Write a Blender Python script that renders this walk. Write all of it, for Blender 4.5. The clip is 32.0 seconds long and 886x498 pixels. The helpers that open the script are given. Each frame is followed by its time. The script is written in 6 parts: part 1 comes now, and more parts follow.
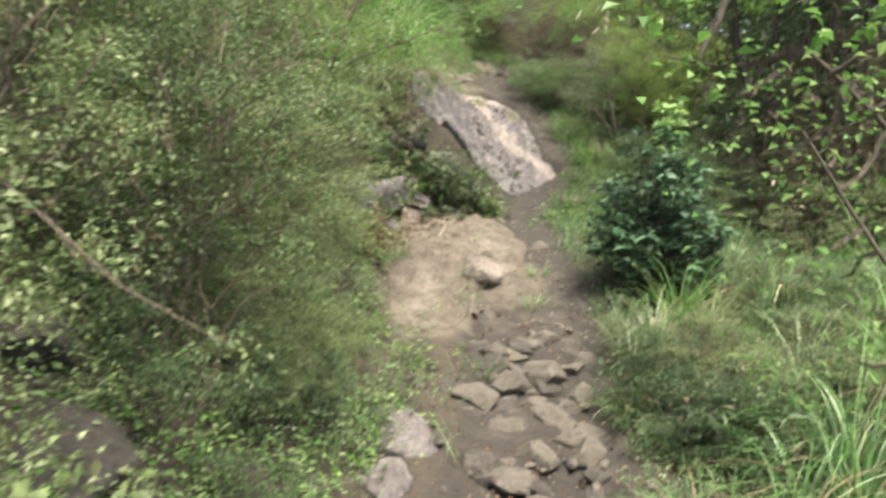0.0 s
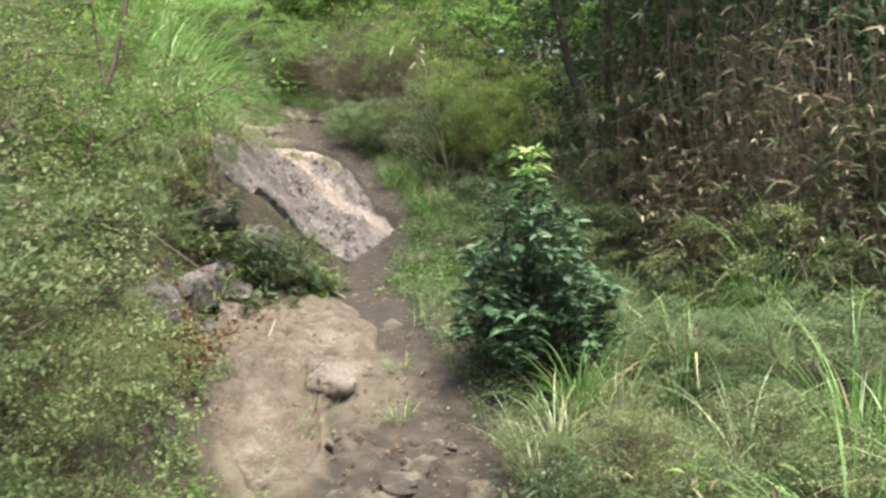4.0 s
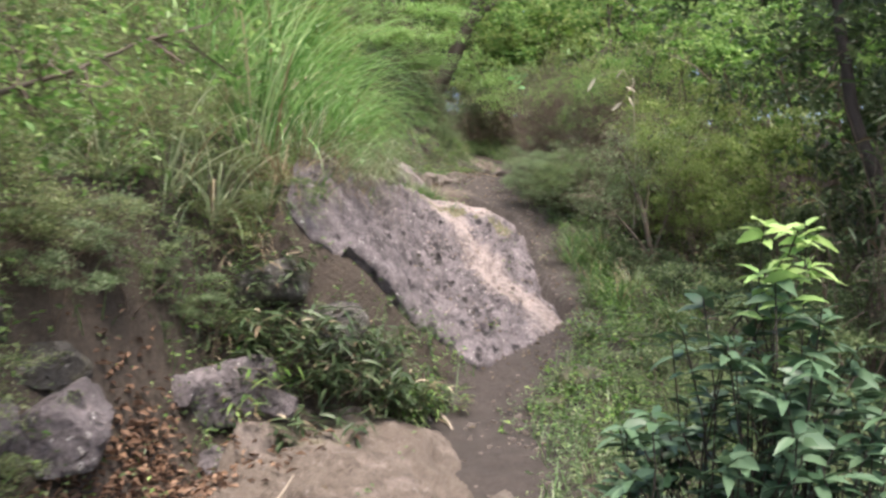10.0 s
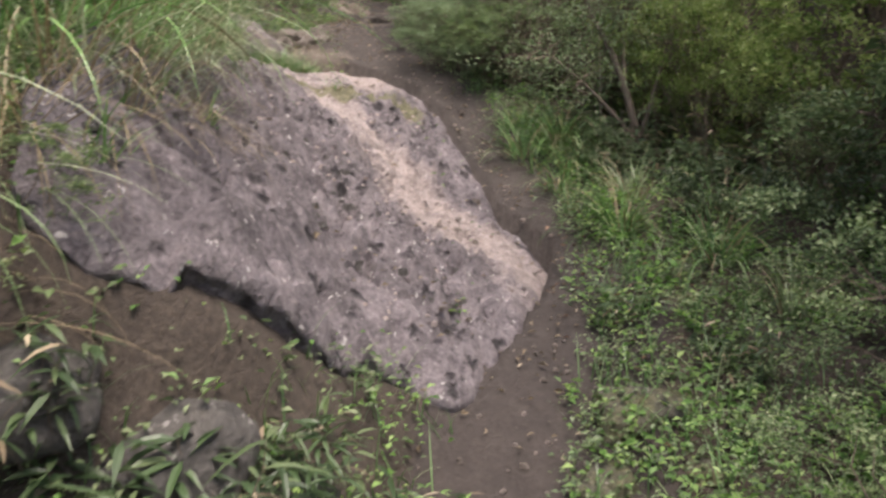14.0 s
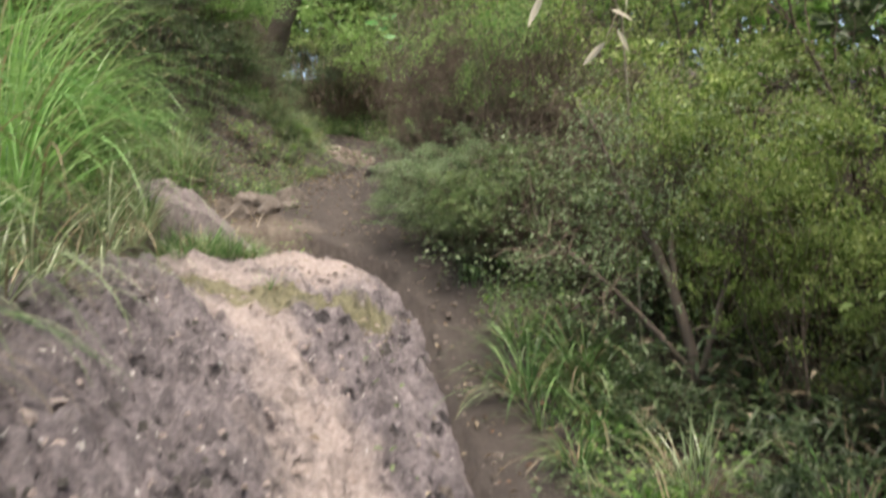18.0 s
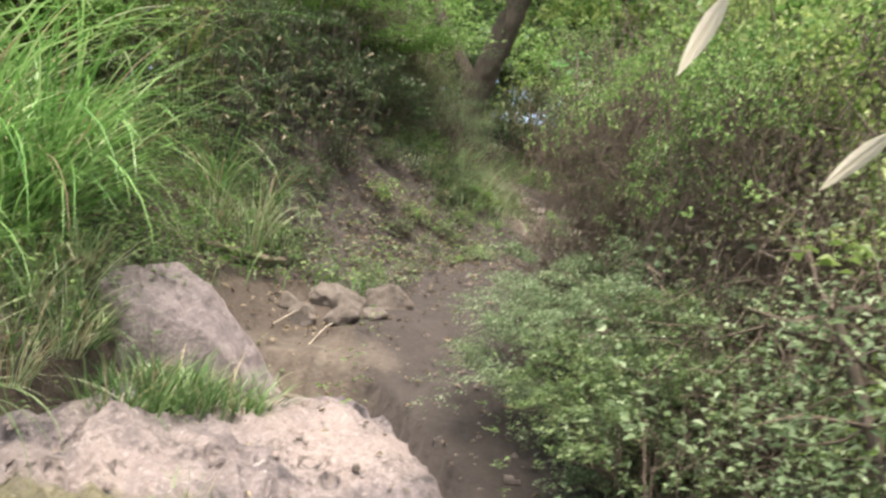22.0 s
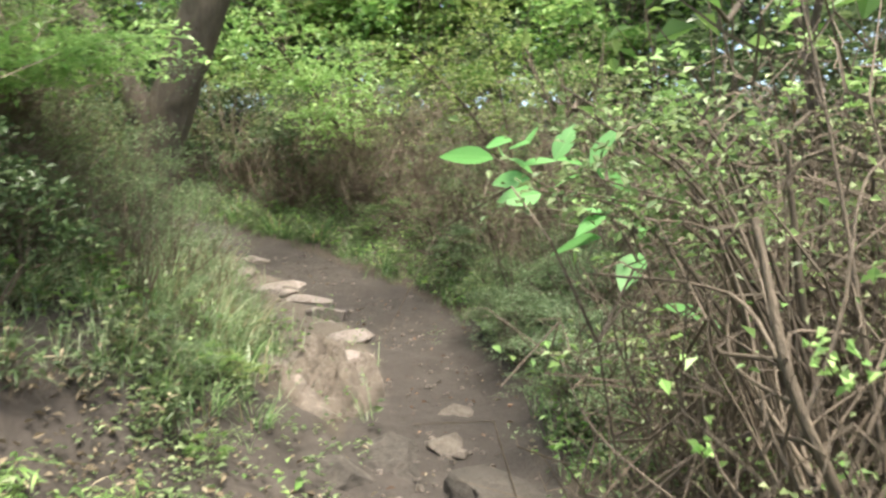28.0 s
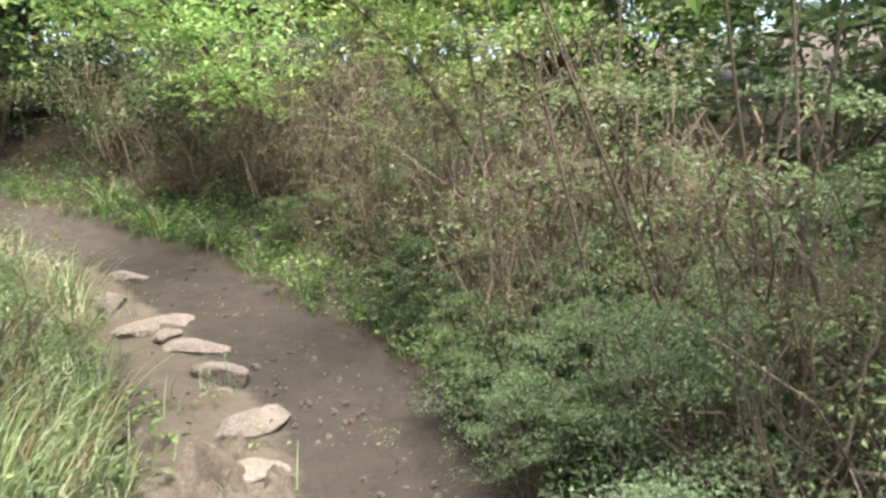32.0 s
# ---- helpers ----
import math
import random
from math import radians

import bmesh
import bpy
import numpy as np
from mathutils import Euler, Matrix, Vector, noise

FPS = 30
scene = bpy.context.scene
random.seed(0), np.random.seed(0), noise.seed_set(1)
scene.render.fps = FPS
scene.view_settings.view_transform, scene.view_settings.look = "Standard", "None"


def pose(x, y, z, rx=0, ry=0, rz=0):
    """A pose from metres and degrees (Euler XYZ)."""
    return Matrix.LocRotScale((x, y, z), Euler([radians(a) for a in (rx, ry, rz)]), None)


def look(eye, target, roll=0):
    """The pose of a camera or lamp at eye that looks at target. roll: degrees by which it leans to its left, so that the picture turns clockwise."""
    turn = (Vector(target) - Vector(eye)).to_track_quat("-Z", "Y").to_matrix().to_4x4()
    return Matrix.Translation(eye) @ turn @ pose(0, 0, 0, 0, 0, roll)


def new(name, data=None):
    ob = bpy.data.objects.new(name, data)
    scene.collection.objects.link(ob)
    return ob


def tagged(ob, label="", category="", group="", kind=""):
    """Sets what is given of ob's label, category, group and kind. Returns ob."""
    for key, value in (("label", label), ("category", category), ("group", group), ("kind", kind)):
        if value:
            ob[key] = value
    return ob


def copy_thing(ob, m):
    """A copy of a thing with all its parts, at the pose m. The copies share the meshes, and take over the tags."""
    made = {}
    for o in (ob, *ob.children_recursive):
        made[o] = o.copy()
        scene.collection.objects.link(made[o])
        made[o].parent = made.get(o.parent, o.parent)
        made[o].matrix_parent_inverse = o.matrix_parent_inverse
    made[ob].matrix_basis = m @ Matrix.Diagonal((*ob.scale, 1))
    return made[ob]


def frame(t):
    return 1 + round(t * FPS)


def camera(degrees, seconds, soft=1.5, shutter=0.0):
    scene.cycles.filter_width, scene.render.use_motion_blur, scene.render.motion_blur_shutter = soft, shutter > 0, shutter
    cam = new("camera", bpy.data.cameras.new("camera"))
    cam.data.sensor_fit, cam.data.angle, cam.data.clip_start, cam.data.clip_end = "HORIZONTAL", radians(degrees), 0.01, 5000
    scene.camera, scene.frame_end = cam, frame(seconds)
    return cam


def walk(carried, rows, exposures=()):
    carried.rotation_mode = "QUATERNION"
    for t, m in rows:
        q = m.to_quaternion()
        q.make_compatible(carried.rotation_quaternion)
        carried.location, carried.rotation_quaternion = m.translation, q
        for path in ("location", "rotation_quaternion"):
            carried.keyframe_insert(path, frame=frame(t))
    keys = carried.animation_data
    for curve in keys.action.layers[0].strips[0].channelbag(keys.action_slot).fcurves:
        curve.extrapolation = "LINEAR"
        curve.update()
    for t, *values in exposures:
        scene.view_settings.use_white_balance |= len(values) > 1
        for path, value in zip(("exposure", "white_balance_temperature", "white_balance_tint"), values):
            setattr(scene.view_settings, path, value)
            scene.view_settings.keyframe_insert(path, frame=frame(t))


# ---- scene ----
cam = camera(56.0, 32.0, soft=2.6, shutter=0.45)
PATH = [
    (0, (0.015, 0.019, 1.5), (0.014, 2.011, 1.314), 3.3),
    (0.5, (-0.012, 0.235, 1.499), (0.144, 2.227, 1.409), 2.9),
    (1, (-0.101, 0.431, 1.492), (0.14, 2.41, 1.336), -0.1),
    (1.5, (-0.115, 0.516, 1.538), (0.141, 2.495, 1.404), 3.9),
    (2, (-0.113, 0.59, 1.572), (0.122, 2.572, 1.445), 1.5),
    (2.5, (-0.127, 0.672, 1.589), (0.184, 2.645, 1.488), -1.0),
    (4.5, (0.074, 1.143, 1.724), (0.526, 3.089, 1.616), -5.9),
    (5, (-0.047, 1.274, 1.701), (0.465, 3.207, 1.688), -9.1),
    (5.5, (0.060, 1.500, 1.690), (0.553, 3.435, 1.795), -2.5),
    (6, (0.209, 1.758, 1.662), (0.496, 3.737, 1.684), -3.1),
    (6.5, (0.221, 2.002, 1.671), (0.645, 3.953, 1.792), -4.4),
    (7, (0.251, 2.126, 1.72), (0.727, 4.063, 1.86), -3.7),
    (7.5, (0.406, 2.261, 1.742), (0.551, 4.251, 1.884), 1.6),
    (8, (0.545, 2.401, 1.763), (0.487, 4.399, 1.825), 1.2),
    (8.5, (0.494, 2.541, 1.767), (0.563, 4.54, 1.792), 0.7),
    (9, (0.431, 2.693, 1.781), (0.508, 4.691, 1.761), 2.3),
    (9.5, (0.588, 2.828, 1.809), (0.481, 4.825, 1.845), 4.6),
    (10, (0.628, 3.025, 1.822), (0.518, 5.022, 1.875), 2.5),
    (10.5, (0.478, 3.334, 1.817), (0.518, 5.333, 1.876), -1.9),
    (11, (0.443, 3.568, 1.922), (0.473, 5.563, 2.064), 1.3),
    (11.5, (0.682, 4.029, 2.14), (0.339, 5.996, 2.251), 4.1),
    (12, (0.544, 4.26, 2.128), (0.272, 6.238, 2.244), 0.8),
    (12.5, (0.455, 4.447, 2.158), (0.523, 6.444, 2.256), -0.9),
    (13, (0.504, 4.67, 2.156), (0.624, 6.666, 2.199), -1.1),
    (13.5, (0.437, 4.896, 2.182), (0.552, 6.886, 2.03), -2.7),
    (14, (0.301, 5.145, 2.223), (0.534, 7.102, 1.884), -2.7),
    (14.5, (0.284, 5.337, 2.247), (0.652, 7.296, 2.088), -4.8),
    (15, (0.266, 5.536, 2.28), (0.541, 7.51, 2.107), -6.5),
    (15.5, (0.2, 5.709, 2.387), (0.871, 7.588, 2.248), -7.3),
    (17.5, (0.561, 6.418, 2.389), (1.037, 8.355, 2.247), 1.7),
    (18, (0.771, 6.543, 2.542), (0.922, 8.537, 2.502), -3.0),
    (18.5, (0.814, 6.834, 2.569), (1.077, 8.815, 2.659), -6.3),
    (19, (0.882, 7.066, 2.639), (1.337, 9.014, 2.616), -8.7),
    (19.5, (1.028, 7.227, 2.707), (1.482, 9.174, 2.707), -7.2),
    (20, (1.022, 7.523, 2.791), (1.429, 9.481, 2.794), -5.0),
    (20.5, (0.993, 7.771, 2.909), (1.438, 9.715, 2.758), -4.6),
    (21, (0.985, 7.845, 2.957), (1.296, 9.82, 2.906), -2.0),
    (21.5, (1.086, 7.999, 2.939), (1.094, 9.999, 2.948), 1.3),
    (22, (1.316, 8.309, 2.961), (0.838, 10.251, 3.009), 5.1),
    (22.5, (1.361, 8.305, 2.972), (0.951, 10.259, 3.093), 4.5),
    (23, (1.236, 8.522, 2.903), (0.916, 10.487, 3.093), 2.7),
    (23.5, (1.252, 8.864, 3.03), (0.595, 10.751, 2.946), 5.9),
    (24, (1.258, 9.088, 3.091), (0.404, 10.896, 3.144), 8.0),
    (24.5, (1.125, 9.303, 3.173), (0.249, 11.098, 3.264), 7.7),
    (26.5, (0.565, 10.328, 3.785), (0.178, 12.29, 3.824), 2.8),
    (27, (0.588, 10.489, 3.846), (0.304, 12.469, 3.876), -0.8),
    (27.5, (0.516, 10.782, 3.884), (0.543, 12.779, 3.78), -1.7),
    (28, (0.523, 11.003, 3.924), (0.809, 12.982, 3.883), -3.3),
    (28.5, (0.555, 11.168, 3.954), (0.894, 13.137, 3.88), -6.2),
    (29, (0.54, 11.328, 3.986), (1.001, 13.266, 3.801), -5.4),
    (29.5, (0.525, 11.514, 4.014), (1.021, 13.439, 3.801), -2.5),
    (30, (0.557, 11.827, 4.059), (0.862, 13.796, 3.887), -1.7),
    (30.5, (0.588, 12.012, 4.103), (1.177, 13.922, 4.049), -5.1),
    (31, (0.638, 12.208, 4.131), (1.212, 14.115, 3.948), -6.8),
    (31.5, (0.628, 12.372, 4.173), (1.105, 14.304, 3.976), -5.6),
    (32, (0.675, 12.524, 4.201), (1.131, 14.464, 4.037), -4.1),
]
walk(cam, [(t, look(eye, target, roll)) for t, eye, target, roll in PATH], [(0, 1.88, 6850, 1), (2, 1.88, 6850, 2), (5, 1.83, 6850, 6), (6, 1.95, 6350, 14), (7, 1.95, 6350, 13), (9, 1.70, 6550, 13), (12, 1.64, 6250, 22), (14, 1.33, 6550, 17), (15.5, 1.34, 6600, 21), (18, 1.5, 6800, 12), (20, 2.08, 6600, 12), (21, 2.06, 6500, 14), (22, 1.88, 6700, 12), (23, 1.72, 6650, 17), (24, 1.85, 6550, 14), (27, 2.36, 6700, 5), (30, 2.22, 6700, 4), (31, 2.38, 6700, 2), (32, 2.45, 6700, 7)])

# ---- light ----
world = bpy.data.worlds.new("sky")
scene.world = world
world.use_nodes = True
wn = world.node_tree.nodes
sky = wn.new("ShaderNodeTexSky")
sky.sky_type, sky.sun_disc = "NISHITA", False
sky.sun_elevation, sky.sun_rotation, sky.air_density, sky.dust_density = radians(70), radians(155), 1.0, 4.0
wn["Background"].inputs[1].default_value = 0.12
world.node_tree.links.new(sky.outputs[0], wn["Background"].inputs[0])
sun = new("sun", bpy.data.lights.new("sun", "SUN"))
sun.data.energy, sun.data.angle, sun.data.color = 2.6, radians(30), (1.0, 0.94, 0.82)
SUN_FROM = Vector((math.sin(radians(155)) * math.cos(radians(70)), math.cos(radians(155)) * math.cos(radians(70)), math.sin(radians(70))))
sun.matrix_world = look(SUN_FROM * 30, (0, 0, 0))


# ---- materials ----
def material(name):
    m = bpy.data.materials.new(name)
    m.use_nodes = True
    nt = m.node_tree
    return m, nt, nt.nodes["Principled BSDF"], nt.nodes["Material Output"]


def ramp_node(nt, stops, source):
    r = nt.nodes.new("ShaderNodeValToRGB")
    e = r.color_ramp.elements
    while len(e) < len(stops):
        e.new(0.5)
    for el, (p, c) in zip(e, stops):
        el.position, el.color = p, (*c, 1)
    nt.links.new(source, r.inputs[0])
    return r.outputs[0]


def noise_node(nt, scale, detail=4, rough=0.6, vector=None):
    n = nt.nodes.new("ShaderNodeTexNoise")
    n.inputs["Scale"].default_value, n.inputs["Detail"].default_value, n.inputs["Roughness"].default_value = scale, detail, rough
    if vector is None:
        g = nt.nodes.new("ShaderNodeNewGeometry")
        vector = g.outputs["Position"]
    nt.links.new(vector, n.inputs["Vector"])
    return n.outputs["Fac"]


def mix_node(nt, fac, a, b, mode="MIX"):
    n = nt.nodes.new("ShaderNodeMix")
    n.data_type, n.blend_type = "RGBA", mode
    for sock, v in ((n.inputs[0], fac), (n.inputs[6], a), (n.inputs[7], b)):
        if isinstance(v, (int, float)):
            sock.default_value = v
        elif isinstance(v, tuple):
            sock.default_value = (*v, 1)
        else:
            nt.links.new(v, sock)
    return n.outputs[2]


def math_node(nt, op, a, b):
    n = nt.nodes.new("ShaderNodeMath")
    n.operation = op
    for sock, v in zip(n.inputs, (a, b)):
        if isinstance(v, (int, float)):
            sock.default_value = v
        else:
            nt.links.new(v, sock)
    return n.outputs[0]


def bump_node(nt, height, strength, distance, bsdf):
    b = nt.nodes.new("ShaderNodeBump")
    b.inputs["Strength"].default_value, b.inputs["Distance"].default_value = strength, distance
    nt.links.new(height, b.inputs["Height"])
    nt.links.new(b.outputs[0], bsdf.inputs["Normal"])


def leaf_material(name, stops, rough=0.45, glow=0.35, spread=0.25):
    """Leaves: each its own shade, each plant its own shift, light passing through."""
    m, nt, bsdf, out = material(name)
    geo, info = nt.nodes.new("ShaderNodeNewGeometry"), nt.nodes.new("ShaderNodeObjectInfo")
    col = ramp_node(nt, stops, geo.outputs["Random Per Island"])
    hsv = nt.nodes.new("ShaderNodeHueSaturation")
    nt.links.new(math_node(nt, "MULTIPLY_ADD", info.outputs["Random"], spread), hsv.inputs["Value"])
    hsv.inputs["Value"].links[0].from_node.inputs[2].default_value = 1 - spread / 2
    patch = noise_node(nt, 2.3, 2)
    nt.links.new(math_node(nt, "MULTIPLY_ADD", patch, 0.35), hsv.inputs["Saturation"])
    hsv.inputs["Saturation"].links[0].from_node.inputs[2].default_value = 0.82
    nt.links.new(col, hsv.inputs["Color"])
    nt.links.new(hsv.outputs[0], bsdf.inputs["Base Color"])
    bsdf.inputs["Roughness"].default_value = rough
    bsdf.inputs["Specular IOR Level"].default_value = 0.4
    tr = nt.nodes.new("ShaderNodeBsdfTranslucent")
    nt.links.new(hsv.outputs[0], tr.inputs["Color"])
    mx = nt.nodes.new("ShaderNodeMixShader")
    mx.inputs[0].default_value = glow
    nt.links.new(bsdf.outputs[0], mx.inputs[1])
    nt.links.new(tr.outputs[0], mx.inputs[2])
    nt.links.new(mx.outputs[0], out.inputs["Surface"])
    return m


LEAF_OLIVE = leaf_material("small_leaves_olive", [(0.0, (.083, .125, .053)), (.35, (.125, .181, .077)), (.7, (.185, .247, .112)), (1.0, (.294, .344, .188))], rough=.6, glow=.42)
LEAF_KHAKI = leaf_material("small_leaves_khaki", [(0.0, (.112, .081, .047)), (.07, (.134, .106, .056)), (.1, (.095, .134, .050)), (.5, (.174, .224, .090)), (.8, (.246, .302, .134)), (1.0, (.381, .414, .235))], rough=.5, glow=.42)
LEAF_SAGE = leaf_material("small_leaves_sage", [(0.0, (.105, .155, .077)), (.4, (.165, .232, .118)), (.8, (.235, .313, .17)), (1.0, (.35, .415, .268))], rough=.62, glow=.45)
LEAF_SPRAY = leaf_material("small_leaves_pale", [(0.0, (.09, .145, .055)), (.5, (.165, .235, .095)), (1.0, (.25, .31, .155))], glow=.4)
LEAF_FRESH = leaf_material("leaves_fresh_green", [(0.0, (.082, .164, .040)), (.5, (.164, .307, .077)), (1.0, (.338, .464, .164))], glow=0.45)
LEAF_YELLOW = leaf_material("leaves_yellow_green", [(0.0, (.115, .185, .045)), (.5, (.215, .305, .088)), (1.0, (.38, .44, .18))], glow=0.5)
# dark green foliage; in the thickets this colour also stands for deep shade
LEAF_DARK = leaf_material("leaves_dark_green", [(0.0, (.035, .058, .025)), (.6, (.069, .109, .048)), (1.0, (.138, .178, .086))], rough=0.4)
LEAF_GLOSSY = leaf_material("leaves_glossy", [(0.0, (.026, .06, .032)), (.6, (.05, .10, .052)), (1.0, (.095, .16, .088))], rough=0.42, glow=0.2)
LEAF_NEW = leaf_material("leaves_new_shoots", [(0.0, (.196, .356, .103)), (1.0, (.368, .517, .196))], rough=0.35, glow=0.4)
LEAF_BIG = leaf_material("leaves_broad_bright", [(0.0, (.11, .30, .09)), (1.0, (.19, .42, .14))], rough=0.45, glow=0.45, spread=.3)


def vein_leaf(m, dull, pale):
    """Midrib and side veins in each single leaf, along its own length."""
    nt = m.node_tree
    bsdf = nt.nodes["Principled BSDF"]
    sep = nt.nodes.new("ShaderNodeSeparateXYZ")
    nt.links.new(nt.nodes.new("ShaderNodeTexCoord").outputs["Object"], sep.inputs[0])
    off = math_node(nt, "ABSOLUTE", sep.outputs[1], 0)
    rib = ramp_node(nt, [(0, (1, 1, 1)), (.018, (.6, .6, .6)), (.03, (0, 0, 0))], off)
    wave = math_node(nt, "SINE", math_node(nt, "MULTIPLY", math_node(nt, "SUBTRACT", sep.outputs[0], math_node(nt, "MULTIPLY", off, .9)), 62), 0)
    vein = ramp_node(nt, [(.86, (0, 0, 0)), (1, (.45, .45, .45))], wave)
    fac = math_node(nt, "MAXIMUM", rib, vein)
    base = bsdf.inputs["Base Color"].links[0].from_socket
    blotch = mix_node(nt, math_node(nt, "MULTIPLY", noise_node(nt, 70, 3), .2), base, dull)
    col = mix_node(nt, math_node(nt, "MULTIPLY", fac, .5), blotch, pale)
    nt.links.new(col, bsdf.inputs["Base Color"])
    bump_node(nt, math_node(nt, "MULTIPLY", fac, -1), .5, .002, bsdf)


vein_leaf(LEAF_BIG, (.08, .21, .06), (.22, .42, .16))
LEAF_DRY = leaf_material("leaves_dry_tan", [(0.0, (.10, .075, .048)), (.5, (.20, .155, .10)), (1.0, (.38, .32, .23))], rough=0.7, glow=0.2)
LEAF_LITTER = leaf_material("leaf_litter_brown", [(0.0, (.06, .035, .023)), (.5, (.155, .089, .056)), (1.0, (.30, .19, .122))], rough=0.75, glow=0.1)
LEAF_PALE = leaf_material("leaves_bleached", [(0.0, (.55, .50, .38)), (1.0, (.72, .68, .56))], rough=0.6, glow=0.3)
vein_leaf(LEAF_PALE, (.33, .27, .17), (.50, .44, .30))
LEAF_BRONZE = leaf_material("small_leaves_bronze", [(0.0, (.075, .088, .046)), (.4, (.138, .169, .080)), (.75, (.200, .244, .112)), (1.0, (.338, .356, .200))], glow=.42)
GRASS_GREEN = leaf_material("grass_green", [(0.0, (.075, .175, .043)), (.5, (.156, .312, .083)), (.85, (.263, .425, .150)), (1.0, (.525, .600, .350))], rough=0.28, glow=0.32)
GRASS_DEEP = leaf_material("grass_deep_green", [(0.0, (.052, .115, .034)), (.5, (.103, .201, .063)), (.85, (.172, .282, .103)), (1.0, (.345, .414, .230))], rough=0.32, glow=0.3)
GRASS_PALE = leaf_material("grass_pale", [(0.0, (.120, .186, .078)), (.5, (.252, .336, .168)), (1.0, (.552, .600, .408))], rough=0.28, glow=0.28)
GRASS_DRY = leaf_material("grass_dry", [(0.0, (.16, .12, .07)), (.6, (.30, .24, .15)), (1.0, (.45, .38, .26))], rough=0.6, glow=0.2)


def bark_material(name, dark, light, scale=22):
    m, nt, bsdf, out = material(name)
    tex = nt.nodes.new("ShaderNodeTexCoord")
    mp = nt.nodes.new("ShaderNodeMapping")
    mp.inputs["Scale"].default_value = (1, 1, 0.22)
    nt.links.new(tex.outputs["Object"], mp.inputs[0])
    n = noise_node(nt, scale, 6, .7, mp.outputs[0])
    big = noise_node(nt, 5, 3)
    col = mix_node(nt, big, ramp_node(nt, [(.3, dark), (.7, light)], n), tuple(c * .6 for c in light))
    nt.links.new(col, bsdf.inputs["Base Color"])
    bsdf.inputs["Roughness"].default_value = .85
    bump_node(nt, n, .9, .02, bsdf)
    return m


BARK = bark_material("bark_grey_brown", (.05, .04, .03), (.20, .155, .12), 16)
TWIG = bark_material("twig_brown", (.078, .057, .041), (.215, .165, .123), 60)
BARK_TREE = bark_material("bark_brown_furrowed", (.045, .036, .028), (.20, .155, .12), 30)
BARK_DARK = bark_material("bark_dark", (.02, .016, .013), (.07, .055, .045))
WOOD_PALE = bark_material("bleached_wood", (.28, .22, .16), (.52, .45, .36), 40)


def ground_material():
    m, nt, bsdf, out = material("trail_earth")
    at = nt.nodes.new("ShaderNodeAttribute")
    at.attribute_name = "surface_kind"
    sep = nt.nodes.new("ShaderNodeSeparateColor")
    nt.links.new(at.outputs["Color"], sep.inputs[0])
    fine, mid, big, grit = noise_node(nt, 55, 6, .7), noise_node(nt, 9, 5, .65), noise_node(nt, 1.6, 3), noise_node(nt, 190, 3, .7)
    humus = ramp_node(nt, [(.25, (.032, .024, .018)), (.5, (.066, .050, .038)), (.75, (.125, .097, .073))], fine)
    earth = ramp_node(nt, [(.25, (.021, .016, .014)), (.5, (.046, .036, .032)), (.75, (.092, .074, .066))], mid)
    earth = mix_node(nt, .55, earth, ramp_node(nt, [(.3, (.021, .017, .014)), (.55, (.050, .040, .035)), (.8, (.11, .09, .079))], fine))
    sand = ramp_node(nt, [(.2, (.085, .066, .051)), (.5, (.145, .116, .092)), (.8, (.23, .192, .157))], mid)
    sand = mix_node(nt, .4, sand, ramp_node(nt, [(.3, (.075, .060, .047)), (.7, (.22, .184, .148))], fine))
    wobble = math_node(nt, "MULTIPLY_ADD", mid, 0.9)
    wobble.node.inputs[2].default_value = -0.45
    trail = nt.nodes.new("ShaderNodeClamp")
    nt.links.new(math_node(nt, "MULTIPLY_ADD", math_node(nt, "ADD", sep.outputs[0], wobble), 3.0), trail.inputs[0])
    trail.inputs[0].links[0].from_node.inputs[2].default_value = -1.0
    sandy = nt.nodes.new("ShaderNodeClamp")
    nt.links.new(math_node(nt, "MULTIPLY_ADD", math_node(nt, "ADD", sep.outputs[1], wobble), 2.4), sandy.inputs[0])
    sandy.inputs[0].links[0].from_node.inputs[2].default_value = -.8
    col = mix_node(nt, trail.outputs[0], humus, earth)
    col = mix_node(nt, sandy.outputs[0], col, sand)
    col = mix_node(nt, math_node(nt, "MULTIPLY", big, .35), col, (.05, .040, .033))
    nt.links.new(col, bsdf.inputs["Base Color"])
    bsdf.inputs["Roughness"].default_value = .95
    h = math_node(nt, "ADD", math_node(nt, "MULTIPLY", fine, .6), math_node(nt, "ADD", mid, math_node(nt, "MULTIPLY", grit, .25)))
    bump_node(nt, h, .8, .03, bsdf)
    return m


def rock_material(name, dark, mid_c, light, moss=0.0, flecks=.5):
    """Weathered volcanic rock; the attribute surface_kind gives worn pale sand (red) and moss (green)."""
    m, nt, bsdf, out = material(name)
    at = nt.nodes.new("ShaderNodeAttribute")
    at.attribute_name = "surface_kind"
    sep = nt.nodes.new("ShaderNodeSeparateColor")
    nt.links.new(at.outputs["Color"], sep.inputs[0])
    fine, mid, big = noise_node(nt, 55, 6, .72), noise_node(nt, 9, 6, .7), noise_node(nt, 2.2, 3)
    col = ramp_node(nt, [(.34, dark), (.47, mid_c), (.66, light)], mid)
    col = mix_node(nt, .45, col, ramp_node(nt, [(.36, dark), (.5, mid_c), (.63, light)], fine))
    col = mix_node(nt, math_node(nt, "MULTIPLY", big, .4), col, tuple(c * .75 for c in mid_c))
    crust = ramp_node(nt, [(.50, (0, 0, 0)), (.62, (1, 1, 1))], noise_node(nt, 3.4, 5, .68))
    col = mix_node(nt, math_node(nt, "MULTIPLY", crust, flecks * .42), col, tuple(k * .42 for k in mid_c))
